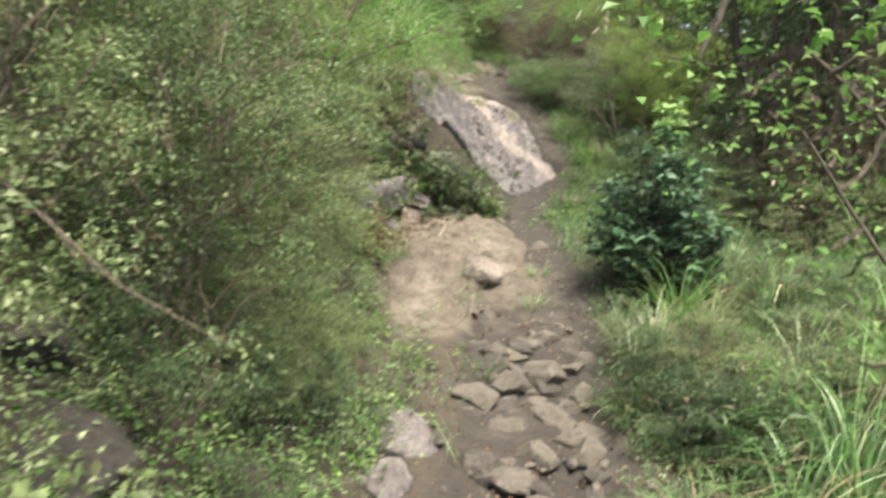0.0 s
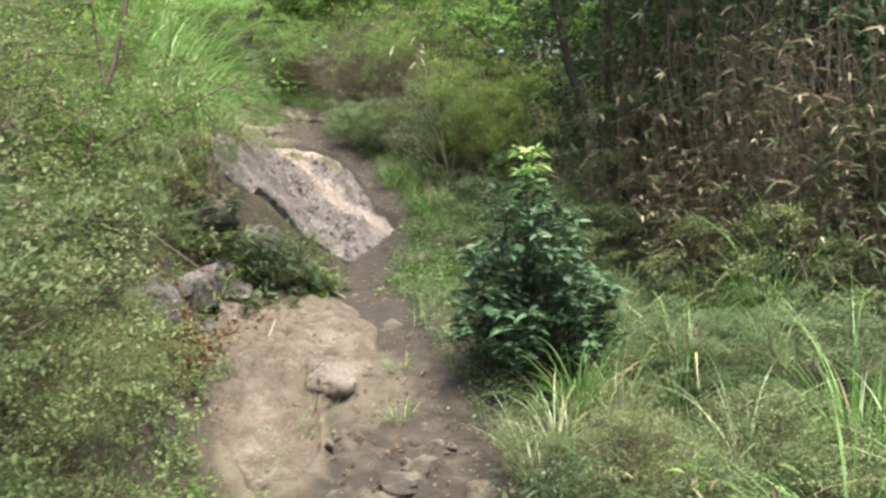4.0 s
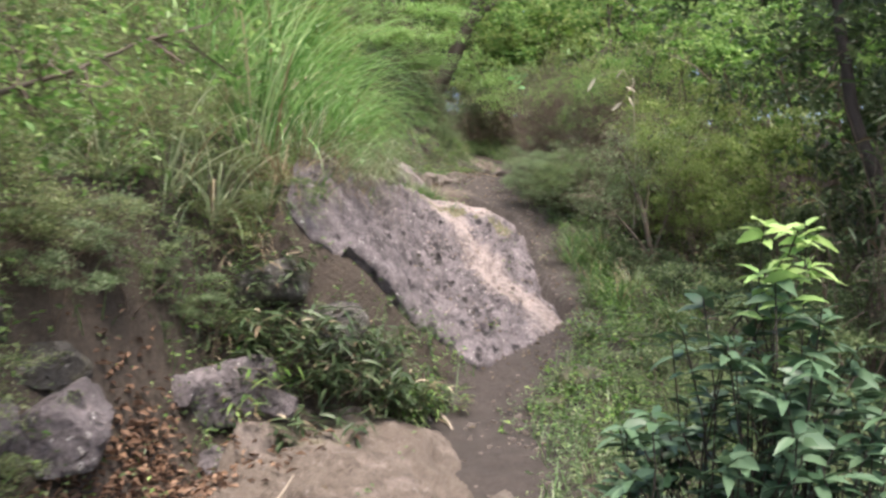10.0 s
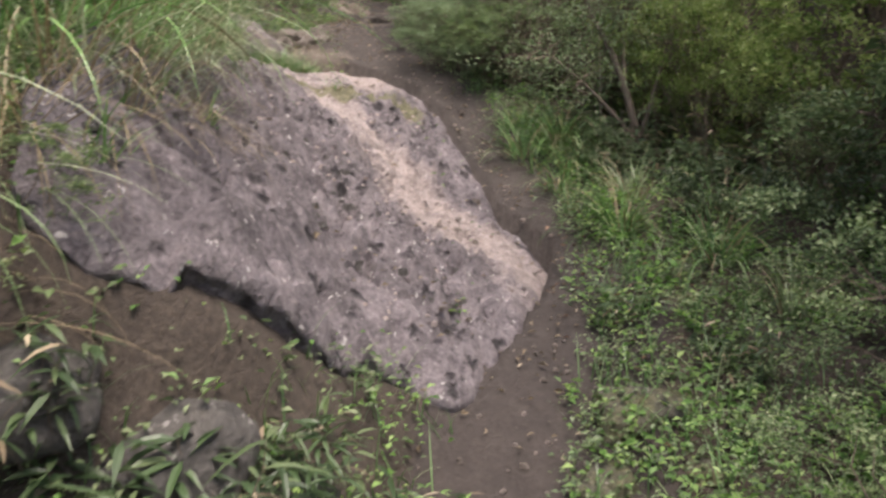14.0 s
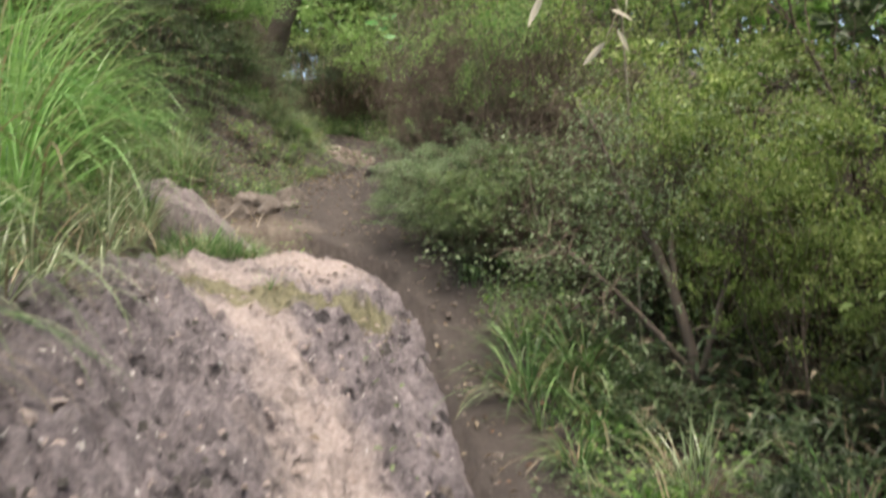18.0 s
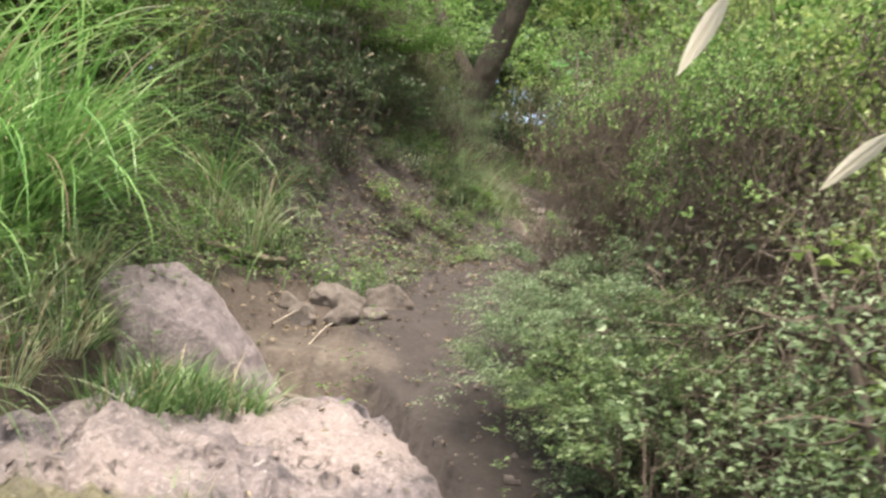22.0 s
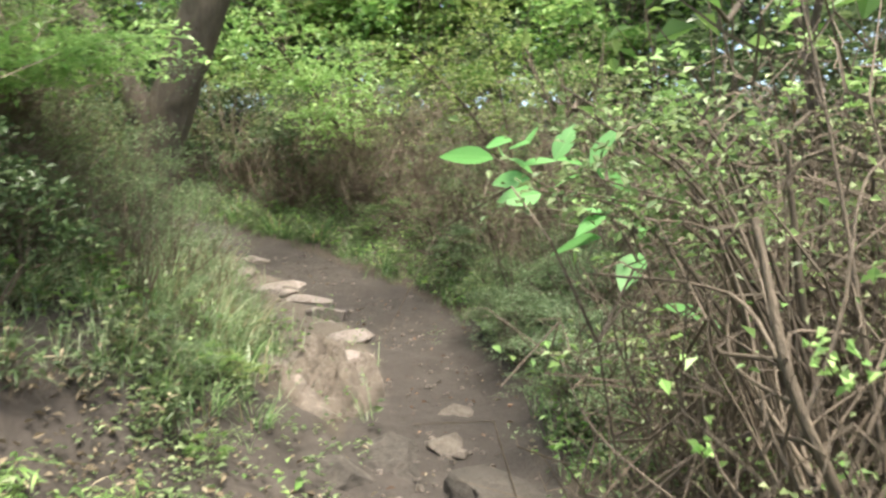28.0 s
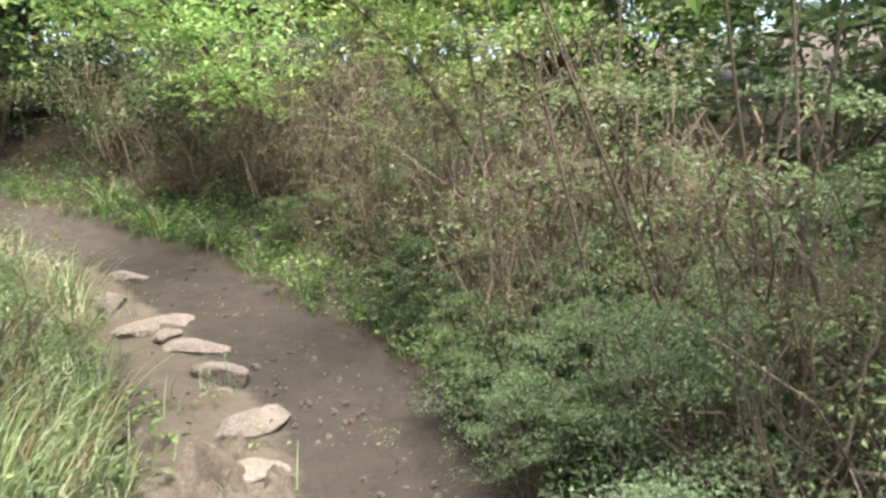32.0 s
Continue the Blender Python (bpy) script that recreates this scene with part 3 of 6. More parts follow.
    ob.matrix_world = pose(x, y, z + sz * (.62 - 2 * sink) * .8, tilt, 0, turn)
    return tagged(ob, label, cat, group)


stone(.275, 5.0, 6, .13, .12, .1, STONE, "pale tan angular stone on the trail", (.7, 0, 0), 20, .24, 6, base=hump_z(.275, 5.0) + .02, planes=5)
stone(.72, 6.05, 2, .09, .08, .06, STONE, "earthy tan stone at the trail edge", (.1, .1, 0), 50)
stone(-.33, 5.62, 3, .05, .035, .035, STONE, "small white stone among brown leaves", (1, 0, 0), 10, .1)
for k, (sx_, sy_, r_) in enumerate([(.45, 3.6, .07), (.58, 3.55, .06), (.38, 3.95, .06), (.52, 3.9, .12), (.36, 3.75, .1), (.68, 3.7, .09), (.50, 3.45, .13), (.3, 3.35, .1), (.62, 3.3, .11), (.2, 3.6, .12), (.42, 3.15, .1), (.75, 4.05, .08), (.56, 4.3, .09), (.3, 4.1, .08)]):
    stone(sx_, sy_, 10 + k, r_ * 1.3, r_, r_ * .75, STONE, "rough tan cobble half buried in the trail", (.1, 0, 0), k * 47, .22, 14 * (-1) ** k, group="cobbles on the lower trail", planes=16)
r1 = random.Random(8)
for k in range(34):
    stone(r1.gauss(.46, .14), r1.uniform(2.5, 4.6), 140 + k, r1.uniform(.02, .05), r1.uniform(.02, .045), r1.uniform(.015, .035), STONE if k % 3 else EARTHY, "small broken stone lying on the lower trail", (r1.uniform(0, .6), 0, 0), k * 41, .15, 12, group="small stones on the lower trail", planes=12)
for k, (sx_, sy_) in enumerate([(.02, 8.48), (.06, 8.35), (.0, 8.36)]):
    stone(sx_, sy_, 180 + k, .05, .034, .026, STONE, "white quartz chip set in the slab", (1.4, 0, 0), k * 65, .2, base=slab_z(sx_, sy_), group="white chips in the slab")
for k, (sx_, sy_, r_) in enumerate([(.23, 11.77, .10), (.0, 11.76, .095), (-.05, 11.52, .075), (.12, 11.57, .085), (.24, 11.6, .06), (.1, 11.68, .07), (-.15, 11.6, .055)]):
    stone(sx_, sy_, 30 + k, r_ * 1.15, r_, r_ * .85, STONE, "pale rounded stone in a row across the trail", (.25, 0, 0), k * 31, .24, group="stones across the trail", planes=3)
boulder = rock_patch("boulder", [(-.42, 10.68), (-.28, 10.62), (-.1, 10.74), (.03, 10.84), (.17, 10.98), (.1, 11.08), (-.02, 11.13), (-.2, 11.17), (-.38, 11.0), (-.46, 10.8)], (-.15, 10.87),
                     lambda x, y: 2.79 - .55 * (x + .31) + .24 * (y - 10.62) - .5 * max(0, y - 11.02) - .3 * max(0, -x - .33) - .55 * max(0, x + .12 + .5 * (y - 10.87)), ROCK_PINK, lambda x, y: (.3, 0, 0), rough=.03, rings=46, turns=130, lip=.012, skirt=.4)
for k in range(46):
    y = 2.35 + k * .042
    r_ = r1.uniform(.04, .105)
    stone(.40 + r1.gauss(0, .2), y, 200 + k, r_ * 1.3, r_, r_ * .6, EARTHY if k % 3 else STONE, "broken brown rock bedded in the lower trail", (r1.uniform(-.3, .3), .15, 0), k * 47, .38, r1.uniform(-16, 16), group="rubble on the lower trail", planes=12)
# dark material and negative kinds paint the hedge's shade onto these rocks
for sx_, sy_, r_, k in [(-.92, 1.98, .17, 1), (-.55, 2.42, .13, 2), (-1.1, 2.2, .17, 3)]:
    stone(sx_, sy_, 300 + k, r_ * 1.3, r_, r_ * .7, EARTHY, "rock at the foot of the bank, darkened for hedge shade", (-.4, -.3, 0), k * 77, .3, 8, group="dark rocks at the lower bank")
stone(-.09, 3.16, 305, .16, .13, .12, ROCK_PINK, "pinkish grey rock beside the lower trail", (.0, .2, 0), 30, .25)
stone(-.16, 2.85, 306, .12, .1, .09, ROCK_PINK, "small grey rock beside the lower trail", (.0, .25, 0), 80, .3)
tagged(boulder, "pinkish grey sloping boulder with an angular rim", "boulder")
for k, (sx_, sy_, r_) in enumerate([(.60, 15.2, .12), (.66, 15.58, .13), (.55, 16.05, .15), (.40, 16.35, .12), (.18, 16.62, .17), (-.02, 17.0, .13), (.02, 17.4, .12), (.5, 15.85, .08), (.30, 16.5, .08)]):
    stone(sx_, sy_, 50 + k, r_ * 1.5, r_ * .9, r_ * .42, STONE, "flat pale stone edging the trail", (.85, 0, 0), k * 53, .4, group="stones edging the upper trail")
for k, (sx_, sy_, r_) in enumerate([(1.03, 14.47, .1), (.70, 14.04, .22), (1.04, 13.62, .24), (.55, 13.84, .15), (.78, 13.46, .22), (1.05, 13.2, .14), (.95, 14.14, .14)]):
    stone(sx_, sy_, 65 + k, r_ * 1.2, r_, r_ * .55, STONE if k in (0, 6) else EARTHY, "worn grey brown rock set in the trail", (-.1, .1, 0), k * 71, .47, 9 * (-1) ** k, group="rocks in the trail", planes=16)
for k, (sx_, sy_, r_) in enumerate([(.52, 15.02, .1), (.5, 14.7, .1), (.22, 14.75, .12), (.3, 15.1, .13), (.12, 15.45, .14), (.3, 15.5, .1), (.22, 15.9, .13), (.05, 16.2, .12)]):
    stone(sx_, sy_, 110 + k, r_ * 1.2, r_, r_ * .45, STONE, "low brown rock breaking through the trail edge", (.25, .1, 0), k * 59, .5, group="rocks at the trail edge", planes=14)
ledge = rock_patch("eroded_ledge", [(.34, 14.25), (.56, 14.3), (.76, 14.72), (.76, 15.2), (.62, 15.55), (.42, 15.25), (.28, 14.7)], (.53, 14.85), lambda x, y: ground_z(x, y) + .035, SANDSTONE, lambda x, y: (.2 + .5 * n3(x, y, 6, 4, 3), .25 * n3(x, y, 3, 3, 2), 0), rough=.11, rings=50, turns=150, lip=.03, skirt=.2)
tagged(ledge, "eroded tan rock ledge beside the upper trail", "rock")
for sx_, sy_, r_, k in [(-.38, 6.3, .23, 1), (-.6, 5.34, .2, 2), (-.68, 5.12, .15, 3), (-.24, 6.34, .13, 4)]:
    stone(sx_, sy_, 340 + k, r_ * 1.1, r_ * .8, r_ * .85, ROCK, "purple grey rock with white flecks beside the trail", (-.2, .0, 0), 25 + k * 40, .2, -8, group="rocks in the left bank", planes=12)
for k, (sx_, sy_, r_) in enumerate([(-.66, 5.12, .13), (-.68, 5.42, .14), (-.34, 6.12, .13), (-.78, 5.3, .12), (-.5, 6.1, .12), (-.62, 4.85, .11)]):
    stone(sx_, sy_, 80 + k, r_, r_ * .75, r_ * .7, ROCK_DARK if k % 2 else ROCK, "dark lichen-flecked rock in the bank", (.0, .2, 0), k * 37, .3, 14, group="rocks in the left bank")
# the slab's shaded lower face, its shade put into the dark rock colour
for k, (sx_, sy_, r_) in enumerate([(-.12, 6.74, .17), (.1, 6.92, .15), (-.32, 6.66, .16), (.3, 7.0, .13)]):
    stone(sx_, sy_, 320 + k, r_ * 1.4, r_, r_ * .9, ROCK_DARK, "rock under the slab rim, coloured dark for its shade", (-.3, -.2, 0), 35 + k * 20, .3, 10, base=slab_z(sx_, sy_) - .42, group="rocks under the slab")
for k, (sx_, sy_, r_) in enumerate([(1.13, 7.51, .15), (0.97, 7.22, .1), (1.48, 8.05, .08), (1.62, 8.2, .07), (1.25, 7.2, .06), (2.25, 9.35, .16), (2.5, 9.5, .11)]):
    stone(sx_, sy_, 90 + k, r_ * 1.3, r_ * 1.1, r_ * .7, ROCK_DARK, "earthy mossy stone among low plants", (-.1, .45, 0), k * 67, .34, group="stones beside the trail")


def pebbles():
    """Loose grit and pebbles on the trail and the slab's foot."""
    rng = np.random.default_rng(5)
    vs, fs, n = [], [], 0
    cube = np.array([(-1, -1, -1), (1, -1, -1), (1, 1, -1), (-1, 1, -1), (-.7, -.7, 1), (.7, -.7, 1), (.7, .7, 1), (-.7, .7, 1)], float)
    quad = np.array([(0, 3, 2, 1), (4, 5, 6, 7), (0, 1, 5, 4), (1, 2, 6, 5), (2, 3, 7, 6), (3, 0, 4, 7)])
    for _ in range(1500):
        y = rng.uniform(2.2, 17.5)
        x = lerp_table(CL, y, 1) + rng.normal(0, .2)
        r = abs(rng.normal(0, .005)) + .0025
        z = surface_z(x, y)
        if z > ground_z(x, y) + .01 and y < 7.4:
            continue
        c = cube * rng.uniform(.6, 1.2, (8, 3)) * r * [1.3, 1, .7]
        a = rng.uniform(0, 6.28)
        c = c @ np.array([[math.cos(a), math.sin(a), 0], [-math.sin(a), math.cos(a), 0], [0, 0, 1]])
        vs.append(c + (x, y, z + r * .3))
        fs.append(quad + n)
        n += 8
    v = np.concatenate(vs)
    ob = mesh_object("pebbles", v, np.concatenate(fs), STONE, kinds=np.tile([.4, 0, 0], (len(v), 1)))
    tagged(ob, "loose grit and pebbles scattered on the trail", "pebbles", kind="stuff")


pebbles()


# ---- plants ----
SPARSE = [1.0, 1.0]


def shrub(seed, r=.6, h=1.2, clusters=740, per=12, L=.026, W=.0145, mat=None, stems=7, low=.18, name="shrub", bark=None, spreadf=.055, whorl=False, thick=1.0, bare=0, kink=.06, pads=.17):
    """A shrub: crooked stems from the base, side twigs, and leaves in sprays on an uneven crown."""
    rng = np.random.default_rng(seed)
    clusters, L, W = int(clusters * SPARSE[0]), L * SPARSE[1], W * SPARSE[1]
    top = bpy.data.objects.new(name, None)
    scene.collection.objects.link(top)
    top.empty_display_size = .1
    # boughs on an uneven crown, each carrying a flat pad of leaf clusters with gaps between the pads
    boughs = max(9, int(clusters / 11))
    db = unit(rng.normal(0, 1, (boughs, 3)) * [1, 1, .8] + [0, 0, .15])
    lump = np.array([1 + .42 * noise.fractal(Vector(q) * 1.9 + Vector((seed * 3.3, 0, 0)), 1, 2, 3) for q in db])
    cb = db * (rng.uniform(0, 1, boughs) ** .3)[:, None] * lump[:, None] * [r, r, h * (1 - low) / 2] + [0, 0, h * (low + (1 - low) / 2)]
    which = rng.integers(0, boughs, clusters)
    d = db[which]
    pad = r * pads * rng.uniform(.6, 1.3, boughs)[which]
    tilt = rng.normal(0, .3, (boughs, 2))[which]
    off = rng.normal(0, 1, (clusters, 2)) * pad[:, None]
    c = cb[which] + np.stack([off[:, 0], off[:, 1], (off * tilt).sum(1) - .9 * (off ** 2).sum(1) / np.maximum(pad, 1e-3) * .25 + rng.normal(0, .16, clusters) * pad], 1)
    c[:, 2] = np.maximum(c[:, 2], .03 + rng.uniform(0, .1, clusters))
    owned, ends = [], []
    for s in range(stems):
        a = rng.uniform(0, 6.28)
        e = np.array([math.cos(a) * r * rng.uniform(.25, .75), math.sin(a) * r * rng.uniform(.25, .75), h * rng.uniform(.5, .85)])
        p = bent((rng.normal(0, .03), rng.normal(0, .03), -.05), e, rng, kink, 7)
        owned.append((s, tube(p, np.linspace(.011, .003, 7) * thick * (h / 1.2) ** .7, 5)))
        ends.append(p)
    ends = np.concatenate(ends)
    for k in range(0, clusters, 12):
        j = np.argmin(((ends - c[k] * [.8, .8, .7]) ** 2).sum(1))
        owned.append((j // 7, tube(bent(ends[j], c[k], rng, .07, 4), [.0045, .0035, .0025, .0012], 3)))
    for k in range(bare):
        j = rng.integers(0, len(ends))
        go = unit(rng.normal(0, 1, 3) * [1, 1, .6] + [0, 0, .4]) * rng.uniform(.12, .45)
        owned.append((j // 7, tube(bent(ends[j], ends[j] + go, rng, .12, 5), [.0032, .0028, .0022, .0016, .0007], 3)))
    for s in range(stems):
        v, f = join([q for k, q in owned if k == s])
        mesh_object("stem", v, f, bark or TWIG, top)
    n = clusters * per
    who = np.repeat(np.arange(clusters), per)
    if whorl:
        base = c[who] + rng.normal(0, .01, (n, 3))
        a = rng.uniform(0, 6.28, n)
        ax = np.stack([np.cos(a), np.sin(a), rng.uniform(-.1, .7, n)], 1)
    else:
        base = c[who] + rng.normal(0, spreadf, (n, 3)) * [1, 1, .4]
        ax = unit(d[who] * [.6, .6, .3] + rng.normal(0, .75, (n, 3)) * [1, 1, .6] + [0, 0, .1])
    up = unit(rng.normal(0, .42, (n, 3)) + [0, 0, 1])
    s = rng.uniform(.6, 1.25, n)
    v, f = leaves(base, ax, up, L * s, W * s)
    mesh_object("foliage", v, f, mat or LEAF_OLIVE, top)
    return top


def tuft(seed, n=130, L=(.7, 1.2), w=.011, base_r=.10, lean=(.05, .5), bend=(.9, 1.9), mat=None, name="grass_tuft", segs=8, dry=.12):
    """A grass clump of arching blades, some of them dead."""
    rng = np.random.default_rng(seed)
    top = bpy.data.objects.new(name, None)
    scene.collection.objects.link(top)
    top.empty_display_size = .1
    for part_name, count, m in (("green_grass", int(n * (1 - dry)), mat or GRASS_GREEN), ("dead_straw", max(3, int(n * dry)), GRASS_DRY)):
        a, rr = rng.uniform(0, 6.28, count), base_r * rng.uniform(0, 1, count) ** .5
        base = np.stack([rr * np.cos(a), rr * np.sin(a), 0 * a - .03], 1)
        az = a + rng.normal(0, .6, count)
        v, f = blades(base, az, rng.uniform(*L, count), w * rng.uniform(.6, 1.2, count), rng.uniform(*lean, count), rng.uniform(*bend, count), segs, rng.normal(0, .4, count))
        mesh_object(part_name, v, f, m, top, "straw-coloured dead blades" if part_name == "dead_straw" else "")
    return top


def long_leaves(base, axis, length, width, rng, sag=.25):
    """Lance-shaped leaves of three pieces each."""
    n = len(base)
    axis = unit(axis)
    up = unit(np.array([0, 0, 1.0]) + rng.normal(0, .3, (n, 3)))
    side = unit(np.cross(axis, up))
    nrm = np.cross(side, axis)
    rows = []
    for u, w in ((0, .1), (.28, .95), (.62, .8), (1, .02)):
        p = base + axis * length[:, None] * u - np.array([0, 0, 1.0]) * (length * sag * u * u)[:, None]
        rows.append(np.stack([p - side * (width * w / 2)[:, None] + nrm * (width * w * .12)[:, None], p, p + side * (width * w / 2)[:, None] + nrm * (width * w * .12)[:, None]], 1))
    v = np.stack(rows, 1).reshape(-1, 3)
    k = np.arange(n)[:, None] * 12 + np.array([0, 1, 3, 4, 6, 7])[None]
    f = np.stack([k, k + 1, k + 4, k + 3], -1).reshape(-1, 4)
    return v, f


def bamboo_grass(seed, stems=34, h=.9, r=.4, leaf=.15, mat=None, dead=.35, name="bamboo_grass", bark=None):
    rng = np.random.default_rng(seed)
    top = bpy.data.objects.new(name, None)
    scene.collection.objects.link(top)
    top.empty_display_size = .1
    culms, green, dry = [], [], []
    for _ in range(stems):
        a, rr = rng.uniform(0, 6.28), r * rng.uniform(0, 1) ** .5
        b = np.array([rr * math.cos(a), rr * math.sin(a), -.03])
        e = b * 1.5 + [rng.normal(0, .08), rng.normal(0, .08), h * rng.uniform(.6, 1.1)]
        p = bent(b, e, rng, .03, 6)
        culms.append(tube(p, np.linspace(.0035, .0015, 6), 4))
        for _ in range(9):
            q = p[rng.integers(2, 6)]
            az = rng.uniform(0, 6.28)
            (dry if rng.random() < dead else green).append((*q, math.cos(az), math.sin(az), rng.uniform(-.4, .5)))
    v, f = join(culms)
    mesh_object("culm_cluster", v, f, bark or TWIG, top)
    for nm, lst, m in (("green_foliage", green, mat or LEAF_DARK), ("dead_foliage", dry, LEAF_DRY)):
        q = np.array(lst)
        v, f = long_leaves(q[:, :3], q[:, 3:], leaf * rng.uniform(.6, 1.2, len(q)), leaf * .16 * rng.uniform(.8, 1.2, len(q)), rng, .35)
        mesh_object(nm, v, f, m, top, "curled dry tan leaves" if nm == "dead_foliage" else "")
    return top


def broad_shrub(seed, h=1.05, r=.5, tips=46, leaf=.125, mat=None, shoots=6, name="broadleaf_shrub"):
    """A shrub with whorls of long glossy leaves and pale new shoots on top."""
    rng = np.random.default_rng(seed)
    top = bpy.data.objects.new(name, None)
    scene.collection.objects.link(top)
    top.empty_display_size = .1
    for k in range(tips):
        a, u = rng.uniform(0, 6.28), rng.uniform(0, 1) ** .5
        e = np.array([r * u * math.cos(a), r * u * math.sin(a), h * (.10 + .74 * (1 - u * u * .7) * rng.uniform(.2, 1.12))])
        if k < shoots:
            e = np.array([rng.normal(.05, .07), rng.normal(0, .06), h * rng.uniform(.86, .99)])
        mesh_object("stem", *tube(bent((rng.normal(0, .02), rng.normal(0, .02), -.03), e, rng, .05, 6), np.linspace(.0045, .002, 6), 5), BARK_DARK, top)
        n = 13
        az = np.arange(n) * 2.4 + rng.normal(0, .2, n)
        q = np.stack([np.cos(az), np.sin(az), rng.uniform(-.15, .6, n)], 1)
        down = np.where(np.arange(n) < 8, rng.uniform(0, .05, n), rng.uniform(.05, .24, n))
        at_ = e * (1 - down / max(.3, float(np.linalg.norm(e))))[:, None]
        v, f = long_leaves(at_, q, leaf * rng.uniform(.7, 1.15, n), leaf * .33 * rng.uniform(.85, 1.15, n), rng, .22)
        if k < shoots:
            mesh_object("new_shoot", v, f, LEAF_NEW, top, "pale green new leaves", smooth=True)
        else:
            tagged(mesh_object("leaf_whorl", v, f, mat or LEAF_GLOSSY, top, smooth=True), kind="stuff")
    return top


def tree(seed, h=6.0, trunk=.12, crown=1.8, clusters=800, per=12, L=.07, W=.04, mat=None, bark=None, lean=(.0, .0), low=.45, name="tree", limbs=9):
    rng = np.random.default_rng(seed)
    top = bpy.data.objects.new(name, None)
    scene.collection.objects.link(top)
    top.empty_display_size = .2
    e = np.array([lean[0] * h, lean[1] * h, h * .92])
    p = bent((0, 0, -.15), e, rng, .018, 10)
    rad = trunk * np.linspace(1, .22, 10)
    rad[0] *= 1.35
    mesh_object("trunk", *tube(p, rad, 10), bark or BARK, top, smooth=True)
    mid = np.array([lean[0] * h * .75, lean[1] * h * .75, h * (1 + low) / 2])
    d = unit(rng.normal(0, 1, (clusters, 3)))
    lump = np.array([1 + .5 * noise.fractal(Vector(q) * 2.2 + Vector((seed * 5.3, 1, 0)), 1, 2, 3) for q in d])
    c = mid + d * (rng.uniform(0, 1, clusters) ** .4)[:, None] * lump[:, None] * [crown, crown, h * (1 - low) / 2]
    owned, ends = [], []
    for _ in range(limbs):
        s = p[rng.integers(3, 9)]
        t_ = c[rng.integers(0, clusters)]
        q = bent(s, s + (t_ - s) * .8, rng, .06, 7)
        owned.append((len(ends), tube(q, np.linspace(trunk * .4, trunk * .08, 7), 6)))
        ends.append(q)
    ends = np.concatenate(ends)
    for k in range(0, clusters, 7):
        j = np.argmin(((ends - c[k]) ** 2).sum(1))
        owned.append((j // 7, tube(bent(ends[j], c[k], rng, .06, 4), np.array([.014, .009, .006, .003]), 3)))
    for s in range(limbs):
        v, f = join([q for k, q in owned if k == s])
        mesh_object("limb", v, f, bark or BARK, top)
    n = clusters * per
    who = np.repeat(np.arange(clusters), per)
    base = c[who] + rng.normal(0, .12, (n, 3)) * [1, 1, .5]
    ax = unit(rng.normal(0, 1, (n, 3)) * [1, 1, .5])
    s = rng.uniform(.6, 1.3, n)
    v, f = leaves(base, ax, unit(rng.normal(0, .45, (n, 3)) + [0, 0, 1]), L * s, W * s)
    mesh_object("crown", v, f, mat or LEAF_FRESH, top)
    return top


PROTO = {}


def put(kind, m, make, label, category, group=""):
    """The first of a kind is built, the later ones are copies of it."""
    if kind not in PROTO:
        PROTO[kind] = make()
        ob = PROTO[kind]
        ob.matrix_basis = m
    else:
        ob = copy_thing(PROTO[kind], m)
        ob.matrix_basis = m
    return tagged(ob, label, category, group)


rnd = random.Random(11)
SHRUBS = {
    "olive_a": (lambda: shrub(1, .6, 1.25, 290, 23, spreadf=.045), "dense shrub with tiny olive green leaves"),
    "olive_b": (lambda: shrub(2, .7, 1.0, 280, 23, spreadf=.045), "spreading shrub with tiny olive green leaves"),
    "olive_c": (lambda: shrub(3, .55, 1.6, 300, 20, .028, .015, stems=9, spreadf=.05), "tall shrub with tiny olive green leaves"),
    "bronze_a": (lambda: shrub(4, .6, 1.2, 320, 23, mat=LEAF_BRONZE, stems=14, spreadf=.045), "shrub with small bronze tinged leaves"),
    "fresh_a": (lambda: shrub(5, .6, 1.3, 320, 23, .030, .016, LEAF_FRESH, spreadf=.05), "shrub with small fresh green leaves"),
    "fresh_b": (lambda: shrub(6, .7, 1.5, 620, 10, .036, .019, LEAF_FRESH, whorl=True), "shrub with fresh green leaf whorls"),
    # dark_a: shade under the canopy is put into the leaf colour
    "dark_a": (lambda: shrub(7, .7, 1.3, 430, 9, .042, .021, LEAF_DARK, stems=9), "dark green shrub, leaf colour darkened as if shaded"),
    "fine_a": (lambda: shrub(15, .6, 1.25, 620, 25, .019, .0115, LEAF_SAGE, stems=7, spreadf=.038, low=.03, thick=.6, pads=.15), "dense shrub with tiny grey green leaves"),
    "fine_b": (lambda: shrub(16, .6, 1.2, 320, 21, .021, .011, LEAF_SAGE, stems=26, spreadf=.045), "twiggy shrub with tiny sage green leaves"),
    "fine_c": (lambda: shrub(18, .55, 1.15, 420, 27, .0145, .0085, LEAF_SAGE, stems=22, spreadf=.038, thick=.6, bare=60), "twiggy shrub with very small sage green leaves"),
    # lit_a: sunlight on the foliage is put into its yellow green colour
    "lit_a": (lambda: shrub(19, .6, 1.25, 460, 22, .024, .014, LEAF_YELLOW, stems=12, spreadf=.045, thick=.6, bare=90), "shrub with small yellow green leaves, coloured as if sunlit"),
    "brown_a": (lambda: shrub(20, .5, 1.35, 190, 10, .018, .010, LEAF_KHAKI, stems=60, spreadf=.06, thick=.5, bare=300, kink=.1), "tangled brown twiggy thicket with few leaves"),
